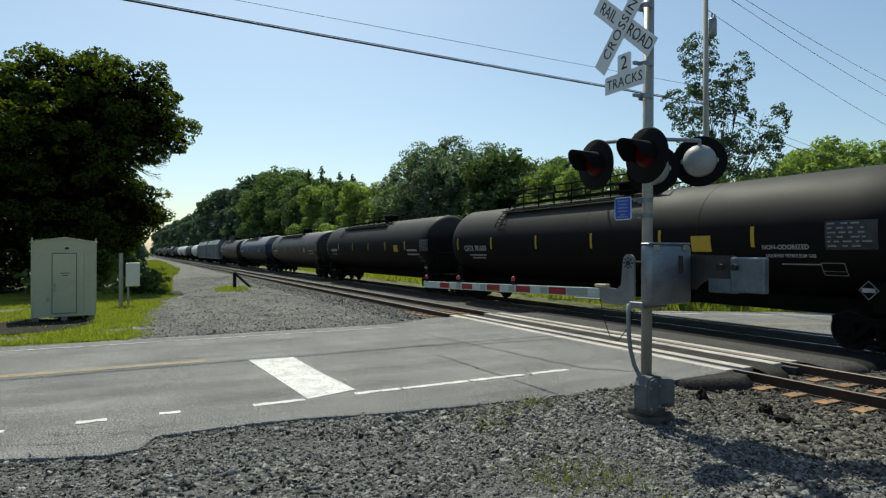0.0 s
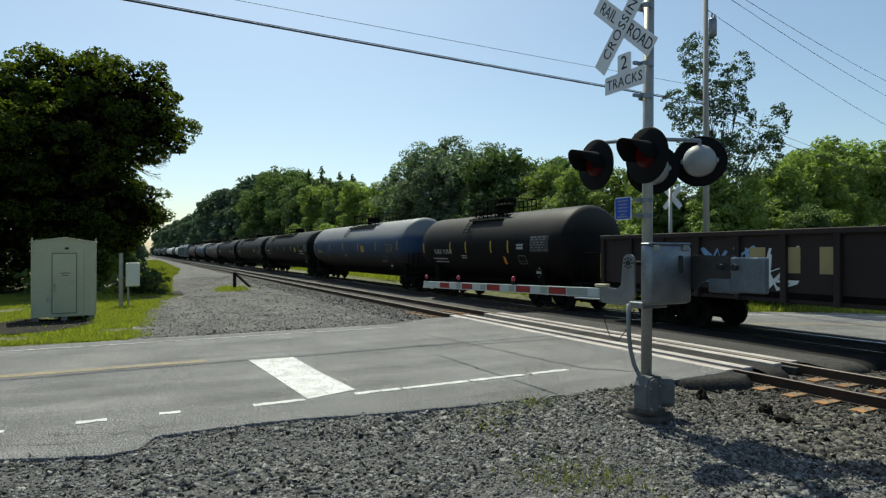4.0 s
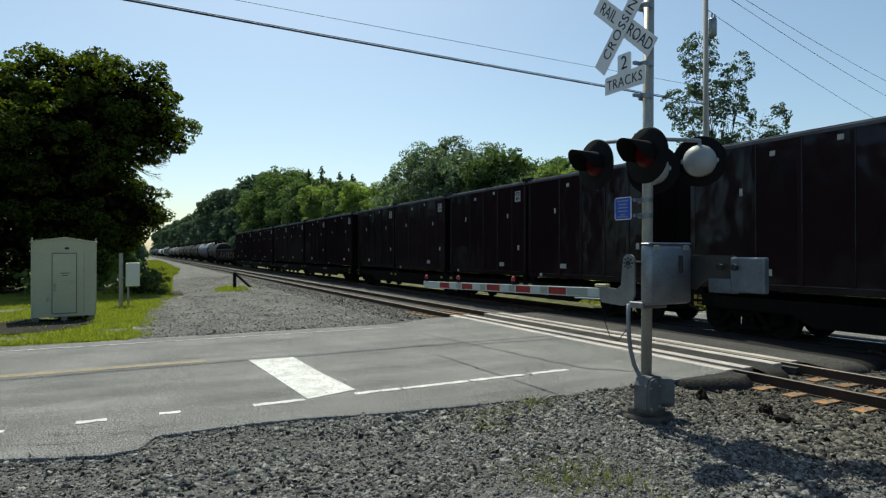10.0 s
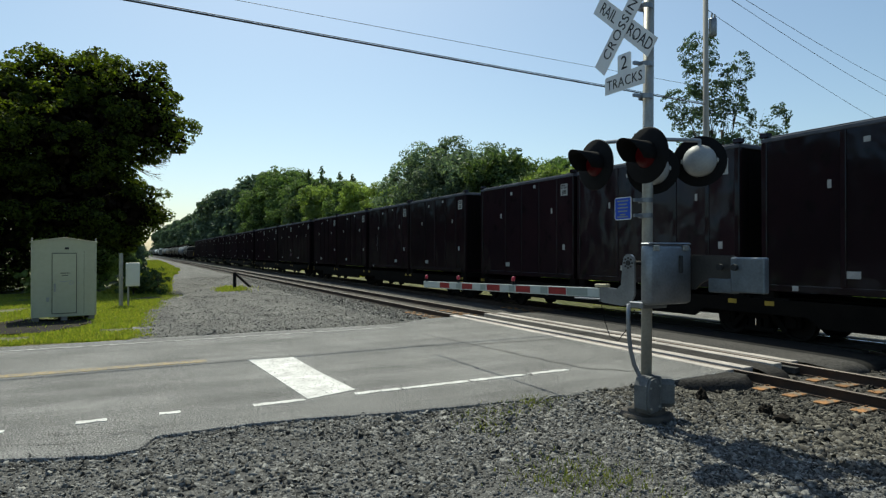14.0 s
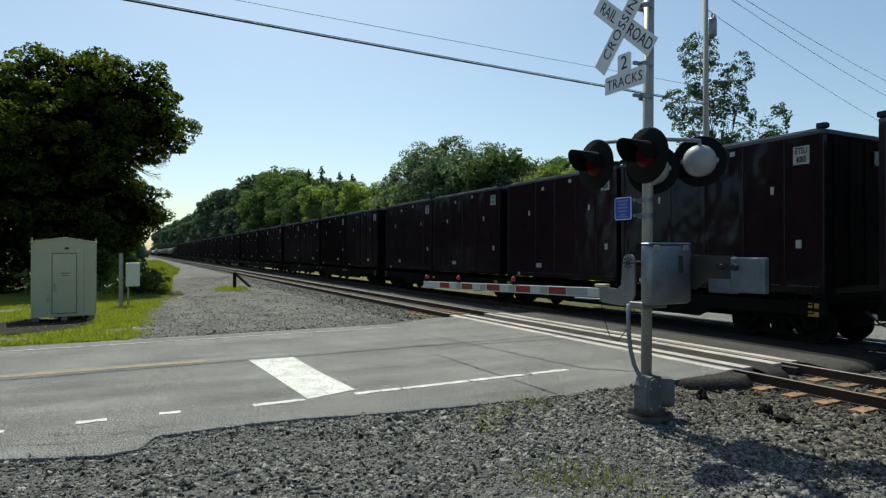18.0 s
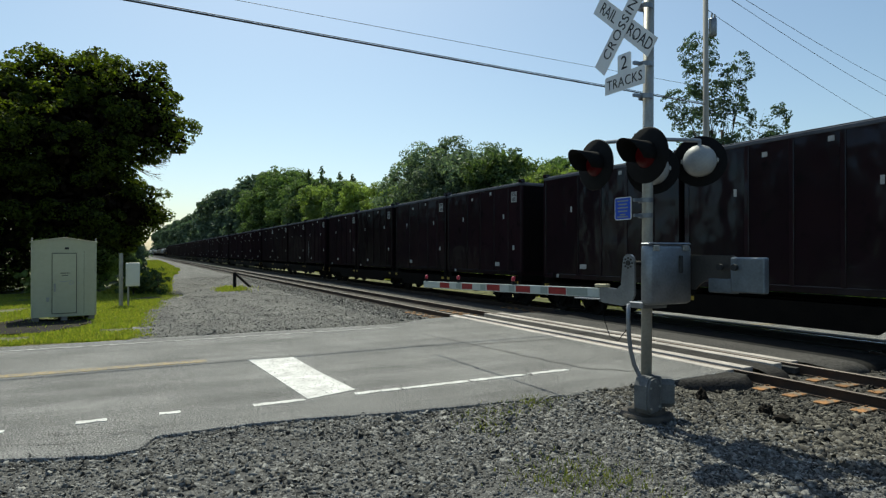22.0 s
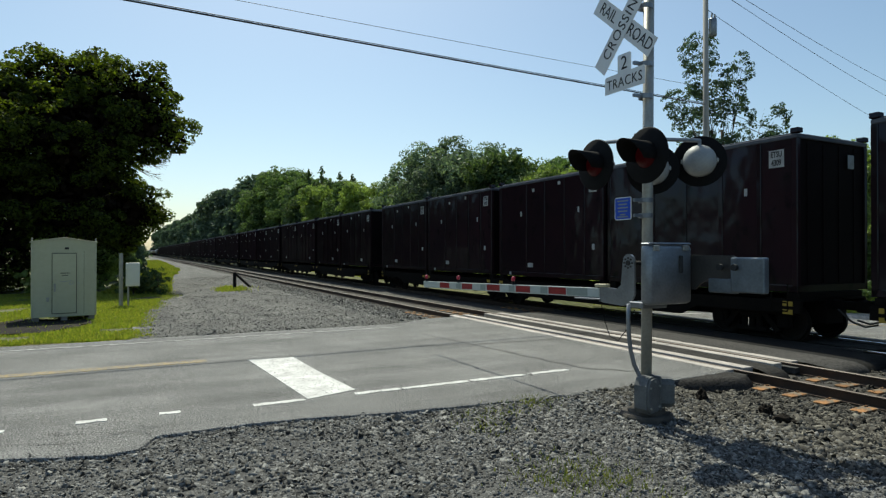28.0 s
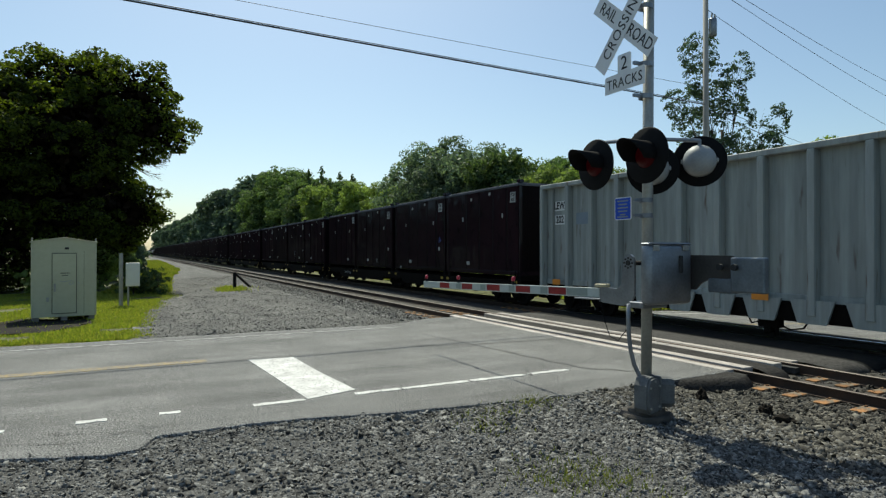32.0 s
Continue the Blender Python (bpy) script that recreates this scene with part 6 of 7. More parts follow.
            lettering("letters", kind, h, M_PALE, car, Matrix.Translation((-(R + 0.008) * math.cos(a), y, zc + (R + 0.008) * math.sin(a))) @ pose(0, 0, 0, 0, math.degrees(a), 0) @ FACE_W, w or 0.85, 1.05, h * 0.02)
    TRAIN.append((car, s_front - L2))
    return car


LPG = (("NON-ODORIZED", -7.0, 2.25, 0.9, 0.155), ("LIQUEFIED PETROLEUM GAS", -7.1, 2.05, 0.78, 0.115), ("panel", -8.45, 2.5, 1.05, 0.62), ("yellow", -4.7, 2.36, 0.62, 0.42),
       ("CBTX 781600", 7.15, 2.3, 0.9, 0.34), ("bar", 7.0, 2.02, 1.4, 0.05), ("bar", 7.0, 1.9, 1.1, 0.05), ("placard", -8.75, 1.34, 0, 0), ("framed", -8.0, 1.76, 0.5, 0.27), ("bar", -7.3, 1.86, 0.9, 0.025))
PLAIN = (("bar", 6.9, 2.3, 1.4, 0.18), ("panel", -8.65, 2.5, 1.05, 0.62), ("yellow", -4.9, 2.36, 0.6, 0.38), ("bar", 6.9, 2.02, 1.2, 0.05), ("bar", -7.1, 2.25, 1.3, 0.1), ("bar", -7.2, 2.03, 1.5, 0.07),
         ("placard", -8.75, 1.34, 0, 0), ("framed", -8.0, 1.76, 0.5, 0.27))
TILX = (("TILX 304945", 7.2, 2.3, 0.86, 0.3),) + PLAIN[1:]
FURX = (("FURX 116515", 3.35, 2.15, 0.92, 0.33), ("bar", 3.8, 1.83, 1.5, 0.06), ("bar", 3.75, 1.68, 1.4, 0.06), ("panel", -4.45, 2.45, 1.15, 0.62), ("bar", -3.2, 2.3, 0.45, 0.1), ("bar", -3.2, 2.42, 0.45, 0.08),
        ("bar", 1.35, 1.98, 0.5, 0.05), ("bar", 1.35, 1.88, 0.5, 0.04), ("framed", -3.25, 1.84, 0.5, 0.31), ("orange", -2.0, 1.8, 0.17, 0.3), ("placard", -4.35, 1.37, 0, 0))
DARK_T = "long black tank car with a dusty, painted-sunlit top"
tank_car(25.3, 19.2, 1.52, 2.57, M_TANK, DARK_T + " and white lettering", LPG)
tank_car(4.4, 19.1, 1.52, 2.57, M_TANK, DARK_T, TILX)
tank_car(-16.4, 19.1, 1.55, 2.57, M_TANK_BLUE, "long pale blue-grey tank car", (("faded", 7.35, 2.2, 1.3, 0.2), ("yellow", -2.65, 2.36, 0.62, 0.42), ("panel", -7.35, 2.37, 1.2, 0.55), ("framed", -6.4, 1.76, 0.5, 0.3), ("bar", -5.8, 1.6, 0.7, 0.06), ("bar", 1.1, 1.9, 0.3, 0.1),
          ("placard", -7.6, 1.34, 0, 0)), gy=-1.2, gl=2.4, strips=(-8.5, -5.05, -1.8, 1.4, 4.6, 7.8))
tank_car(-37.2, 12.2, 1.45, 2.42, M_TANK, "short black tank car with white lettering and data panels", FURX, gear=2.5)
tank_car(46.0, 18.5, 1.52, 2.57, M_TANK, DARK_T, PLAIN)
tank_car(67.0, 18.5, 1.45, 2.5, M_TANK_MAROON, "long dark maroon tank car with a dusty, painted-sunlit top", PLAIN)
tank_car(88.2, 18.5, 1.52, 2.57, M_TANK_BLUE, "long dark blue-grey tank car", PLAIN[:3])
tank_car(109.2, 18.0, 1.5, 2.55, M_TANK_MAROON, "dark maroon tank car with a dusty, painted-sunlit top", PLAIN[:2])


def stroke(rnd, y, z, w, h, r, k):
    """One flat bent stroke of paint on a side that faces -x, within w by h round (y, z)."""
    bm = chain(B(), [(0, y + rnd.uniform(-w, w) / 2, z + rnd.uniform(-h, h) / 2) for _ in range(k)], r, 4)
    bmesh.ops.transform(bm, matrix=Matrix.Diagonal((0.08, 1, 1, 1)), verts=bm.verts)
    return bm


def gondola(s_front, length, top):
    """A low open wagon with posts and spray-paint scrawl."""
    car = empty("gondola_car", "low rusty brown gondola car with scrawled paint on its side", "gondola car")
    h = length / 2
    bm = B()
    box(bm, -1.48, 1.48, -h, h, 1.05, 1.2, 0.01)
    part("floor_frame", bm, M_UNDER, car)
    for s in (-1, 1):
        part("side", box(B(), s * 1.44 - 0.03, s * 1.44 + 0.03, -h, h, 0.95, top, 0.008), M_GOND, car, "steel side sheet")
        part("top_rail", box(B(), s * 1.5 - 0.07, s * 1.5 + 0.07, -h, h, top - 0.06, top + 0.07, 0.015), M_GOND, car)
        part("end", box(B(), -1.44, 1.44, s * h - 0.04, s * h + 0.04, 0.95, top, 0.008), M_GOND, car)
        part("end_reflector", box(B(), -1.5, -1.42, s * h + (0.045 if s > 0 else -0.06), s * h + (0.06 if s > 0 else -0.045), 1.3, 2.1), M_YELLOW, car, "yellow upright at the end")
    n = round(length / 1.25)
    post = None
    for i in range(n + 1):
        y = -h + 0.1 + (length - 0.2) * i / n
        if post is None:
            post = part("post", box(B(), -1.58, -1.47, -0.07, 0.07, 0.95, top - 0.06, 0.012), M_GOND, car)
            post.matrix_basis = pose(0, y, 0)
        else:
            again(post, car, 0, y, 0)
    rnd = random.Random(5)
    cols = [mat("scrawl_blue", (0.22, 0.4, 0.62), (0.15, 0.28, 0.48), 0.7), mat("scrawl_white", (0.75, 0.78, 0.76), (0.55, 0.6, 0.6), 0.7),
            mat("scrawl_lilac", (0.5, 0.34, 0.42), (0.38, 0.24, 0.33), 0.7)]
    y = h - 3.6
    while y > -h + 2.0:
        bm = stroke(rnd, y - 0.48, 1.78, 0.95, 1.05, 0.045, 14)
        scr = part("scrawl", bm, rnd.choice(cols), car, "sprayed scrawl in pale paint")
        scr.matrix_basis = pose(-1.475, 0, 0)
        y -= 0.95 if abs(y - h + 6) > 1.4 else 2.9
    for i in range(3):
        strip(car, "lettering_bar", -1.475, h - 5.4 - i * 0.85, 1.95, 0.42, 0.6, mat("faded_yellow_paint", (0.4, 0.33, 0.15), (0.28, 0.23, 0.11), 0.8) if i == 0 else bpy.data.materials["faded_yellow_paint"], "block of faded yellow paint")
    running_gear(car, h + 0.1, h - 2.2)
    TRAIN.append((car, s_front - h))
    return car


gondola(-51.2, 19.4, 2.6)


# ---- flat cars with tall waste containers
def container_parts():
    """Meshes of one container: 6.25 m long, 2.9 wide, 3.72 high; y = 0 at its rear end, z = 0 at its bottom."""
    out = {}
    L, W, H = 6.25, 1.45, 3.72

    def keep(name, bm, material):
        ob = mesh_ob(name, bm, material)
        out[name] = ob.data
        bpy.data.objects.remove(ob)
    bm = B()
    box(bm, -W + 0.028, W - 0.028, 0.06, L - 0.06, 0.12, H - 0.08, 0.01)
    keep("body", bm, M_BOX)
    bm = B()
    box(bm, -W, W, 0.0, L, H - 0.12, H - 0.02, 0.015)
    box(bm, -W + 0.06, W - 0.06, 0.1, L - 0.1, H - 0.02, H + 0.02, 0.01)
    keep("lid", bm, M_LID)
    bm = B()
    box(bm, -W, -W + 0.12, 0.0, L, 0.0, 0.16, 0.012)
    box(bm, W - 0.12, W, 0.0, L, 0.0, 0.16, 0.012)
    box(bm, -W + 0.12, W - 0.12, 0.0, 0.12, 0.0, 0.16)
    box(bm, -W + 0.12, W - 0.12, L - 0.12, L, 0.0, 0.16)
    keep("bottom_rail", bm, M_BOX)
    bm = B()
    box(bm, -0.07, 0.07, -0.07, 0.07, 0.0, H - 0.12, 0.015)
    keep("corner_post", bm, M_BOX)
    bm = B()
    box(bm, -0.035, 0.035, -0.06, 0.06, 0.16, H - 0.12, 0.012)
    keep("rib", bm, M_BOX)
    bm = B()
    box(bm, -0.1, 0.1, -0.1, 0.1, 0, 0.12, 0.02)
    keep("corner_casting", bm, M_BOX)
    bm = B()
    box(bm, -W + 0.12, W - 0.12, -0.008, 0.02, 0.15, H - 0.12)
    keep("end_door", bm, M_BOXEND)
    bm = B()
    box(bm, -0.05, 0.05, -0.022, -0.006, 0.2, H - 0.2, 0.004)
    keep("door_bar", bm, M_BOXEND)
    return out


CP = container_parts()


def mark_mesh(w, h, material, name):
    bm = B()
    box(bm, -0.004, 0, -w / 2, w / 2, -h / 2, h / 2)
    ob = mesh_ob(name, bm, material)
    me = ob.data
    bpy.data.objects.remove(ob)
    return me


ME_BIG = mark_mesh(0.38, 0.42, M_PALE, "number_panel")
ME_END = mark_mesh(0.26, 0.34, M_PRINT, "number_panel")
ME_TALL = mark_mesh(0.085, 0.19, M_PALE, "sticker")
ME_WIDE = mark_mesh(0.34, 0.16, M_PALE, "sticker")
ME_SMALL = mark_mesh(0.14, 0.12, M_PALE, "sticker")
ME_GREY = mark_mesh(0.13, 0.19, M_PALE, "sticker")


def container(s_rear, z, rnd, letters=None):
    c = empty("waste_container", "tall dark maroon steel waste container with white stickers", "container", "containers on the train")
    L, W, H = 6.25, 1.45, 3.72
    sub("body", CP["body"], c, pose(0, 0, 0), "maroon steel box")
    sub("lid", CP["lid"], c, pose(0, 0, 0), "bluish grey lid")
    sub("bottom_rail", CP["bottom_rail"], c, pose(0, 0, 0))
    for x in (-W + 0.07, W - 0.07):
        for y in (0.07, L - 0.07):
            sub("corner_post", CP["corner_post"], c, pose(x, y, 0))
            sub("corner_casting", CP["corner_casting"], c, pose(x * 0.985, y, H))
    for y in (0.97, 2.05, 3.2, 4.35):
        sub("rib", CP["rib"], c, pose(-W + 0.035, y, 0))
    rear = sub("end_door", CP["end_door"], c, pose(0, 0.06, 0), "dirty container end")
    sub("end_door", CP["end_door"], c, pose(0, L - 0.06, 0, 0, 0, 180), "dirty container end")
    for x in (-0.95, -0.32, 0.32, 0.95):
        sub("door_bar", CP["door_bar"], rear, pose(x, 0, 0))
    fx = -W + 0.025
    big = sub("number_panel", ME_BIG, c, pose(fx, 0.52, H - 0.55), "white panel with the container's number")
    code = letters or ("ETSU", "%d" % rnd.randint(4010, 4190))
    lettering("letters", code[0], 0.2, M_LETTER, big, Matrix.Translation((-0.006, 0, 0.1)) @ FACE_W, 0.62, 1.0, 0.006)
    lettering("letters", code[1], 0.2, M_LETTER, big, Matrix.Translation((-0.006, 0, -0.1)) @ FACE_W, 0.62, 1.0, 0.006)
    sub("sticker", ME_TALL, c, pose(fx, 1.28 + rnd.uniform(-0.06, 0.06), 2.43 + rnd.uniform(-0.03, 0.03)))
    sub("sticker", ME_TALL, c, pose(fx, 4.66 + rnd.uniform(-0.08, 0.08), 2.45))
    sub("sticker", ME_SMALL, c, pose(fx, 2.3, H - 0.27))
    sub("sticker", ME_SMALL, c, pose(fx, 3.87, H - 0.4))
    if rnd.random() < 0.75:
        sub("sticker", ME_GREY, c, pose(fx, 0.52 + rnd.uniform(-0.06, 0.12), 1.12))
    sub("sticker", ME_WIDE, c, pose(fx, (4.1 if rnd.random() < 0.7 else 1.75) + rnd.uniform(-0.1, 0.1), 0.44))
    if rnd.random() < 0.6:
        sub("sticker", ME_SMALL, c, pose(-W - 0.001, 5.4, 0.09))
    sub("number_panel", ME_END, c, pose(0.72, 0.003, H - 0.55, 0, 0, 90), "white panel with the container's number")
    TRAIN.append((c, s_rear))
    c["z_rest"] = z
    return c


def flat_car_mesh(half):
    out = {}

    def keep(name, bm, material):
        ob = mesh_ob(name, bm, material)
        out[name] = ob.data
        bpy.data.objects.remove(ob)
    bm = B()
    box(bm, -0.75, 0.75, -half, half, 0.99, 1.04, 0.01)
    for y in (-half, half - 0.9, -0.95, 0.05):
        box(bm, -1.3, 1.3, y, y + 0.9, 0.99, 1.04)
    for y in (-half + 0.06, half - 0.36):
        box(bm, -1.28, 1.28, y, y + 0.3, 1.04, 1.19, 0.01)
    keep("deck", bm, M_UNDER)
    bm = B()
    prism(bm, [(-half, 1.0), (-half, 0.72), (-half + 2.9, 0.68), (-half + 3.4, 0.42), (-1.7, 0.42), (-1.4, 0.64), (1.4, 0.64), (1.7, 0.42), (half - 3.4, 0.42), (half - 2.9, 0.68), (half, 0.72), (half, 1.0)], 0.09,
          Matrix(((0, 0, 1, -0.045), (1, 0, 0, 0), (0, 1, 0, 0), (0, 0, 0, 1))))
    bmesh.ops.recalc_face_normals(bm, faces=bm.faces)
    keep("side_sill", bm, M_UNDER)
    bm = B()
    box(bm, -0.35, 0.35, -half, half, 0.42, 0.99, 0.02)
    for k in range(-6, 7):
        box(bm, -1.2, 1.2, k * half / 7 - 0.06, k * half / 7 + 0.06, 0.62, 0.985)
    keep("centre_sill", bm, M_UNDER)
    bm = B()
    box(bm, -0.006, 0, -0.12, 0.12, -0.055, 0.055)
    keep("reflector", bm, M_YELLOW_DIM)
    bm = B()
    box(bm, -0.1, 0.1, -0.14, 0.14, -0.16, 0.04, 0.015)
    keep("container_lock", bm, M_UNDER)
    bm = B()
    tube(bm, (-1.35, 0, 0.75), (-1.35, 0, 1.4), 0.02, 6)
    tube(bm, (-1.35, 0.4, 0.75), (-1.35, 0.4, 1.15), 0.02, 6)
    tube(bm, (-1.35, 0, 0.75), (-1.35, 0.4, 0.75), 0.02, 6)
    tube(bm, (-1.35, 0, 0.95), (-1.35, 0.4, 0.95), 0.02, 6)
    keep("step", bm, M_UNDER)
    return out


CAR_HALF = 13.05
FP = flat_car_mesh(CAR_HALF)


def flat_car(s_mid, code=None):
    car = empty("flat_car", "long black steel flat car carrying four containers", "flat car", "flat cars of the train")
    sub("deck", FP["deck"], car, pose(0, 0, 0))
    for s in (-1, 1):
        sub("side_sill", FP["side_sill"], car, pose(s * 1.3, 0, 0), "deep black side sill")
        sub("step", FP["step"], car, pose(0, s * (CAR_HALF - 0.5) - 0.2, 0))
        for yy, zz in ((CAR_HALF - 0.3, 0.93), (CAR_HALF - 0.3, 0.74), (6.35, 0.88), (6.95, 0.88), (0.5, 0.9)):
            sub("reflector", FP["reflector"], car, pose(-1.348, s * yy, zz), "yellow reflector plate")
    sub("centre_sill", FP["centre_sill"], car, pose(0, 0, 0))
    for y in (-12.8, -6.9, -6.4, -0.4, 0.4, 6.4, 6.9, 12.8):
        for x in (-1.15, 1.15):
            sub("container_lock", FP["container_lock"], car, pose(x, y, 1.16))
    if code:
        lettering("letters", code[0], code[2], M_PALE, car, Matrix.Translation((-1.35, code[1], 0.73)) @ FACE_W, 0.95, 1.3)
    running_gear(car, CAR_HALF + 0.3, 11.6, middle=True)
    TRAIN.append((car, s_mid))
    return car


PITCH = 27.4
M_LILAC = mat("faded_lilac_paint", (0.16, 0.06, 0.12), (0.09, 0.04, 0.07), 0.8)
M_SCRATCH = mat("pale_scratch", (0.3, 0.32, 0.34), (0.16, 0.17, 0.19), 0.8, big=4, fine=20)
M_INK = mat("blue_spray", (0.02, 0.035, 0.14), (0.015, 0.025, 0.09), 0.8)
PAINTED = {(1, 2): (M_LILAC, 0.5, 0.75, 0.75, 0.4, 0.025, 16), (6, 3): (M_SCRATCH, 5.1, 1.2, 0.22, 1.9, 0.012, 9), (12, 2): (M_SCRATCH, 3.55, 0.6, 0.12, 0.95, 0.018, 7),
           (13, 2): (M_INK, 0.5, 1.55, 0.3, 0.3, 0.03, 12), (2, 2): (M_SCRATCH, 4.8, 1.6, 0.05, 1.5, 0.01, 6), (13, 1): (M_SCRATCH, 2.4, 0.4, 0.3, 0.35, 0.02, 9)}
NUMBERS = {(-2, 2): ("ETSU", "4158"), (-1, 3): ("ETSU", "4126"), (1, 2): ("ETSU", "4010"), (2, 3): ("ETSU", "4251"), (5, 3): ("ETSU", "4085"), (7, 0): ("ETSU", "4281"),
           (8, 3): ("ETSU", "4375"), (10, 0): ("ETSU", "4402"), (11, 3): ("ETSU", "4309"), (13, 0): ("ETSU", "4194"), (13, 2): ("ETSU", "4371")}
cr = random.Random(11)
for k in range(-2, 14):
    front = -131.8 - PITCH * k + {-2: -0.5, 6: 0.3, 7: 0.52, 8: 0.45, 9: 0.35, 10: 0.6, 12: -0.15}.get(k, 0.0)             # number panel of the first container
    spots = [front, front - 6.45, front - 13.3, front - 19.75]
    flat_car((spots[0] + 5.6 + spots[3] - 0.5) / 2, {13: ("FPIX 91135", 8.2, 0.22), -1: ("FPIX 91080", 7.6, 0.26)}.get(k))
    for j, s in enumerate(spots):
        c = container(s - 0.52, 1.2, cr, NUMBERS.get((k, j)))
        if (k, j) in PAINTED:
            colour, y, z, w, h, r, bends = PAINTED[k, j]
            scr = part("scrawl", stroke(random.Random(k + j), y, z, w, h, r, bends), colour, c, "faded scrawl or scratch on the side")
            scr.matrix_basis = pose(-1.45 + 0.018, 0, 0)


def light_gondola(s_front, length, letters):
    """A tall pale grey waste gondola with deep side posts."""
    car = empty("high_gondola", "tall pale grey gondola car with deep side posts, rust streaks", "gondola car", "pale gondolas of the train")
    h, top, W = length / 2, 4.5, 1.5
    for s in (-1, 1):
        part("side", box(B(), s * (W - 0.24) - 0.02, s * (W - 0.24) + 0.02, -h, h, 1.05, top, 0.006), M_LIGHTGOND, car, "pale grey steel side")
        part("top_rail", box(B(), s * W - 0.25 if s > 0 else -W - 0.0, s * W + 0.0 if s > 0 else -W + 0.25, -h, h, top - 0.05, top + 0.1, 0.015), M_LIGHTGOND, car)
        part("end", box(B(), -W + 0.1, W - 0.1, s * h - 0.03, s * h + 0.03, 1.0, top, 0.006), M_LIGHTGOND, car)
    n = 14
    post = None
    for i in range(n + 1):
        y = -h + 0.09 + (0.0 if i == 0 else length - 0.18 if i == n else 1.44 + (length - 3.06) * (i - 1) / (n - 2))
        if post is None:
            post = part("post", box(B(), -W - 0.02, -W + 0.22, -0.085, 0.085, 0.7, top - 0.05, 0.02), M_LIGHTGOND, car)
            post.matrix_basis = pose(0, y, 0)
        else:
            again(post, car, 0, y, 0)
    for s in (-1, 1):
        part("end_post", box(B(), -W + 0.12, -W + 0.235, s * (h - 0.56) - 0.03, s * (h - 0.56) + 0.03, 1.1, top - 0.05, 0.01), M_LIGHTGOND, car, "thin upright near the end")
    # tapered legs below the posts, dark hoppers behind them
    leg = None
    for i in range(3, n - 2):
        y = -h + 1.53 + (length - 3.06) * (i - 1) / (n - 2)
        if leg is None:
            bm = prism(B(), [(-0.34, 0.56), (-0.3, 0.52), (0.3, 0.52), (0.34, 0.56), (0.5, 1.06), (-0.5, 1.06)], 0.05, Matrix(((0, 0, 1, -W + 0.02), (1, 0, 0, 0), (0, 1, 0, 0), (0, 0, 0, 1))))
            bmesh.ops.recalc_face_normals(bm, faces=bm.faces)
            leg = part("post_foot", bm, M_LIGHTGOND, car, "tapered pale foot of a post")
            leg.matrix_basis = pose(0, y, 0)
        else:
            again(leg, car, 0, y, 0)
    rig = B()
    box(rig, -1.2, -0.95, -0.25, 0.3, 0.3, 0.56, 0.04)
    box(rig, -1.25, -1.0, -0.08, 0.1, 0.18, 0.4, 0.03)
    tube(rig, (-1.1, -0.15, 0.12), (-1.1, -0.15, 0.5), 0.05, 8)
    chain(rig, [(-1.1, -0.2, 0.4), (-1.12, -0.5, 0.3), (-1.1, -0.8, 0.36), (-1.08, -0.95, 0.6)], 0.022, 6)
    chain(rig, [(-1.1, 0.25, 0.45), (-1.12, 0.5, 0.36), (-1.1, 0.65, 0.6)], 0.022, 6)
    part("brake_valve", rig, M_UNDER, car, "black brake valve hanging below the body")
    part("belly", box(B(), -1.36, 1.3, -h + 3.3, h - 3.3, 0.53, 1.0, 0.03), M_UNDER, car, "dark underbody")
    part("side_sill", box(B(), -W + 0.17, -W + 0.28, -h, h, 0.98, 1.16, 0.012), M_LIGHTGOND, car)
    part("floor_frame", box(B(), -1.3, 1.3, -h, h, 0.95, 1.1, 0.01), M_UNDER, car)
    for yy in (h - 1.0, 0.0, -h + 1.0):
        strip(car, "reflector", -W - 0.026, yy, 1.08, 0.44, 0.19, M_ORANGE, "orange reflector")
    p1 = strip(car, "letter_panel", -W + 0.218, h - 0.98, 3.8, 0.68, 0.34, M_SIGNPLATE, "pale panel with black letters")
    lettering("letters", letters[0], 0.36, M_LETTER, p1, Matrix.Translation((-0.006, 0, 0)) @ FACE_W, 0.8, 1.0, 0.012)
    p2 = strip(car, "letter_panel", -W + 0.218, h - 0.98, 3.3, 0.68, 0.34, M_SIGNPLATE, "pale panel with black letters")
    lettering("letters", letters[1], 0.36, M_LETTER, p2, Matrix.Translation((-0.006, 0, 0)) @ FACE_W, 0.8, 1.0, 0.012)
    strip(car, "patch", -W + 0.218, h - 2.2, 3.3, 0.8, 0.4, mat("patch_blue", (0.22, 0.27, 0.32), (0.18, 0.22, 0.27), 0.7), "dull blue repaired patch")
    running_gear(car, h + 0.1, h - 1.9)
    TRAIN.append((car, s_front - h))
    return car


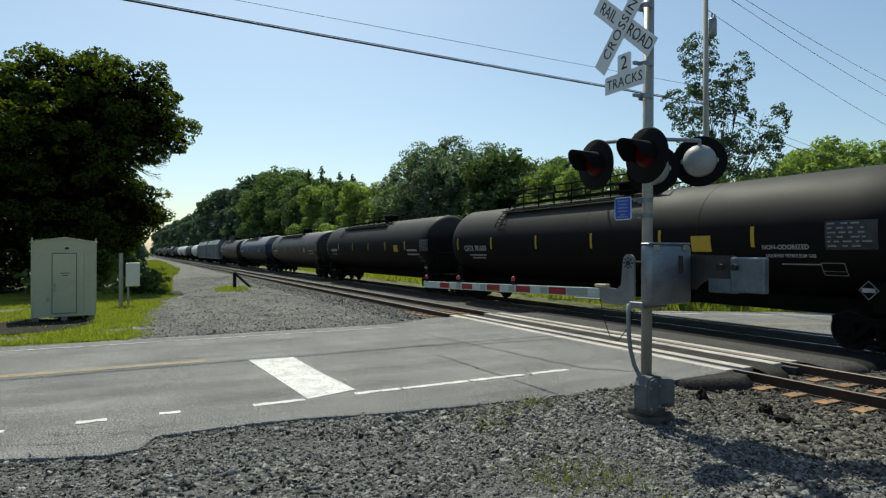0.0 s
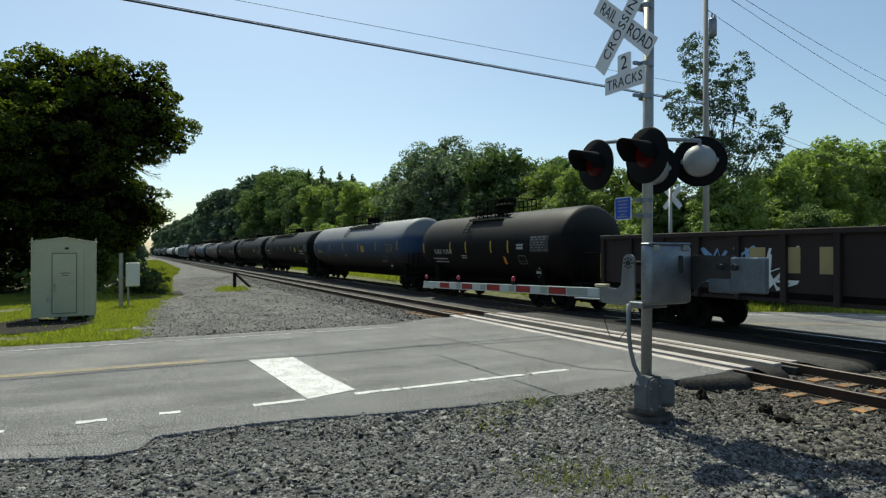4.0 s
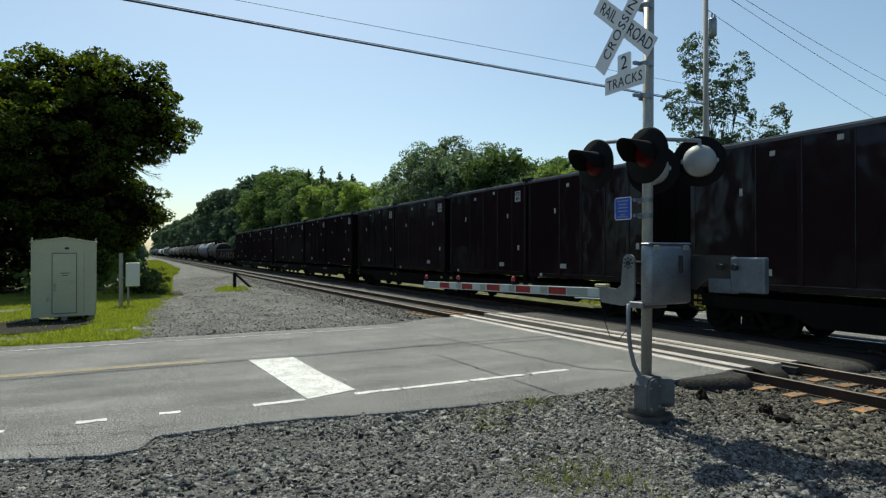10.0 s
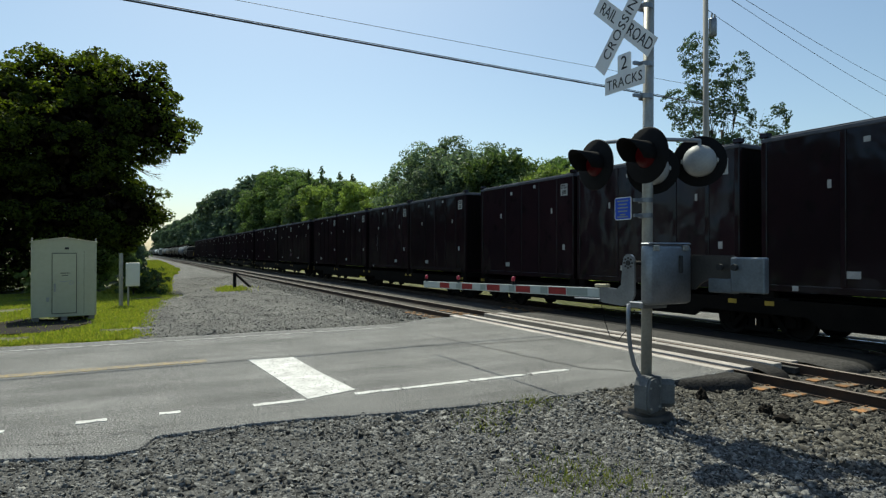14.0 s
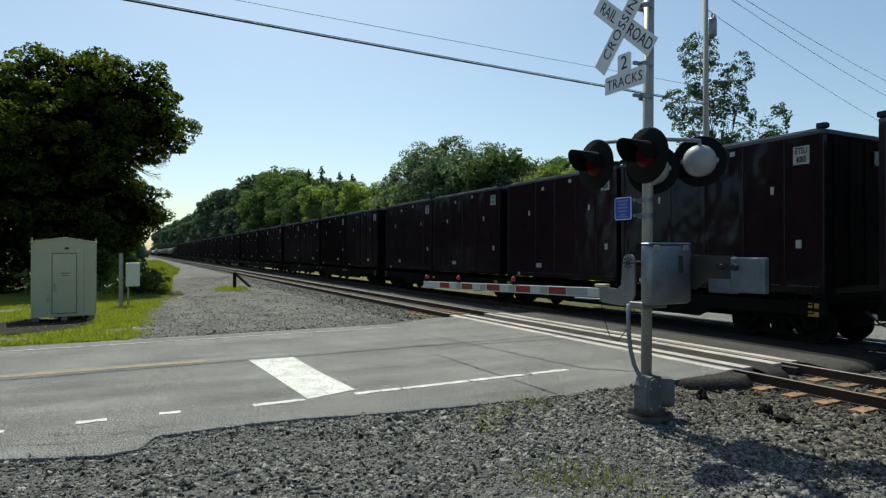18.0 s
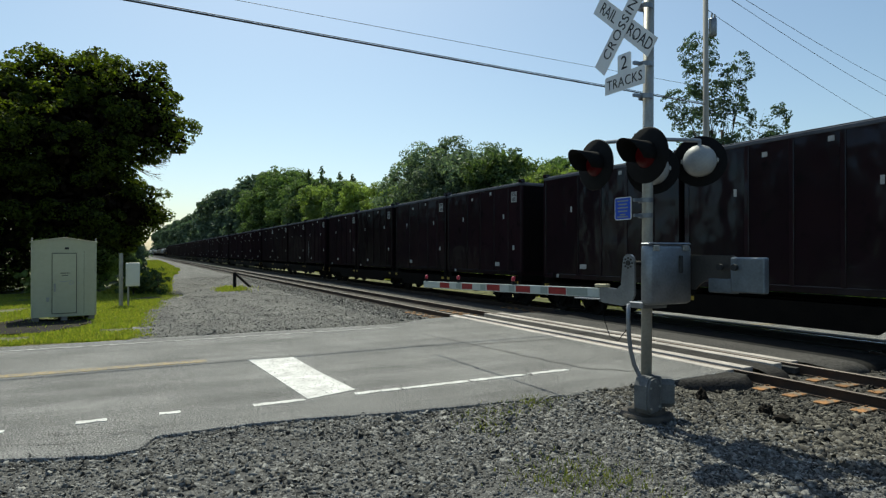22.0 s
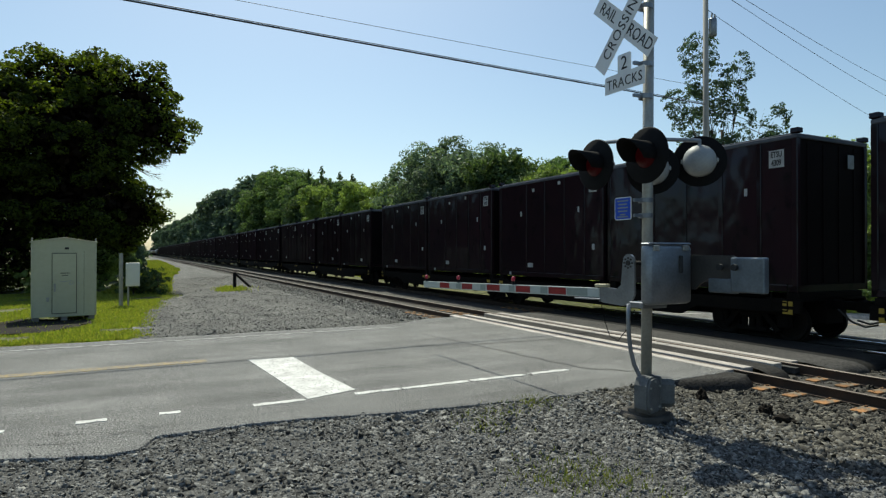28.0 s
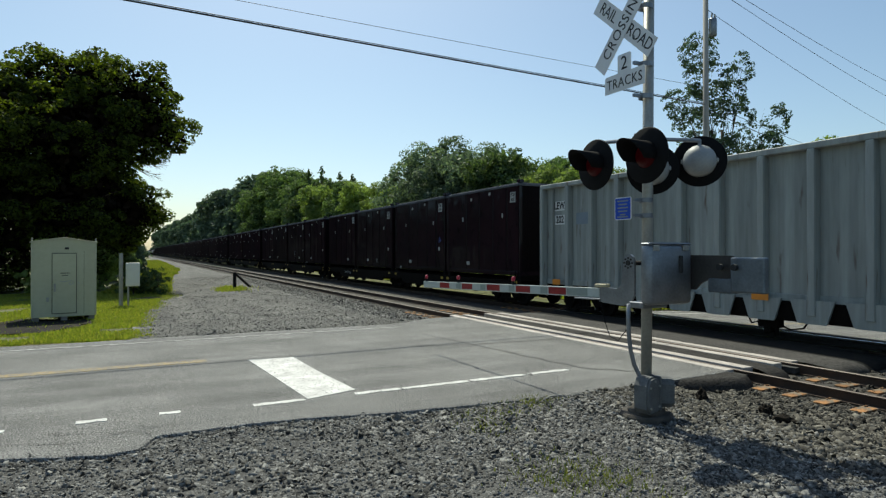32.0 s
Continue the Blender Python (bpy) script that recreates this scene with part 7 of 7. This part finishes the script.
def hopper(s_front, length):
    car = empty("covered_hopper", "pale grey covered hopper car", "hopper car", "hopper cars of the train")
    h = length / 2
    bm = B()
    prism(bm, [(-1.5, 1.3), (-1.55, 3.6), (-1.1, 4.4), (1.1, 4.4), (1.55, 3.6), (1.5, 1.3)], length - 0.6, Matrix(((1, 0, 0, 0), (0, 0, 1, -h + 0.3), (0, 1, 0, 0), (0, 0, 0, 1))))
    bmesh.ops.recalc_face_normals(bm, faces=bm.faces)
    part("body", bm, M_HOPPER, car)
    for i in range(9):
        part("rib", box(B(), -1.62, -1.5, -h + 0.4 + (length - 0.8) * i / 8 - 0.05, -h + 0.4 + (length - 0.8) * i / 8 + 0.05, 1.3, 3.6, 0.01), M_HOPPER, car)
    part("sill", box(B(), -1.4, 1.4, -h, h, 0.95, 1.25, 0.02), M_HOPPER, car)
    part("roof_walk", box(B(), -0.4, 0.4, -h + 0.3, h - 0.3, 4.44, 4.52), M_UNDER, car)
    running_gear(car, h + 0.2, h - 1.9)
    TRAIN.append((car, s_front - h))
    return car


light_gondola(-509.9, 17.6, ("LEWX", "2021"))
light_gondola(-529.2, 17.6, ("LEWX", "2044"))
light_gondola(-548.5, 17.6, ("LEWX", "2067"))
hopper(129.4, 17.8)
hopper(149.0, 17.8)
tank_car(167.0, 15.0, 1.5, 2.55, M_TANK_SILVER, "distant pale tank car", (), False, False)
tank_car(185.0, 15.5, 1.5, 2.55, M_TANK, "distant black tank car", (), False, False)
tank_car(203.0, 15.5, 1.5, 2.55, M_TANK_SILVER, "distant pale tank car", (), False, False)
tank_car(221.0, 15.5, 1.5, 2.55, M_TANK_SILVER, "distant pale tank car", (), False, False)
s = 242.0
for i in range(10):
    if i % 3 == 1:
        hopper(s, 17.8)
    else:
        tank_car(s, 18.2, 1.5, 2.55, M_TANK, "distant black tank car", (), False, False)
    s += 20.8


def motions():
    """The whole train rolls along the far track at a steady pace."""
    for thing, s in TRAIN:
        z = thing.get("z_rest", 0.0)
        if "z_rest" in thing:
            del thing["z_rest"]
        x = TRACK_B + (0.17 if z else 0.0)      # containers sit a hand off the centre
        rows = [(t, pose(x, s + SPEED * t, z)) for t in (0.0, 16.0, 32.0)]
        walk(thing, rows)
        # wheels turn while their car passes the crossing
        t0, t1 = max(0.0, (-16 - s) / SPEED), min(32.0, (34 - s) / SPEED)
        if t1 - t0 < 0.3 or thing.name.startswith("waste"):
            continue
        f0, f1 = math.ceil(t0 * FPS), math.floor(t1 * FPS)
        spin = math.degrees(SPEED / 0.42 / FPS)
        for ob in thing.children_recursive:
            if ob.name.startswith("wheelset"):
                x, y, z = ob.matrix_basis.translation
                turns = [(f / FPS, pose(x, y, z, -spin * (f - f0))) for f in range(f0, f1 + 1)]
                if f0 > 0:
                    turns.insert(0, (0.0, pose(x, y, z)))
                if f1 < 32 * FPS:
                    turns.append((32.0, turns[-1][1]))
                walk(ob, turns)


motions()
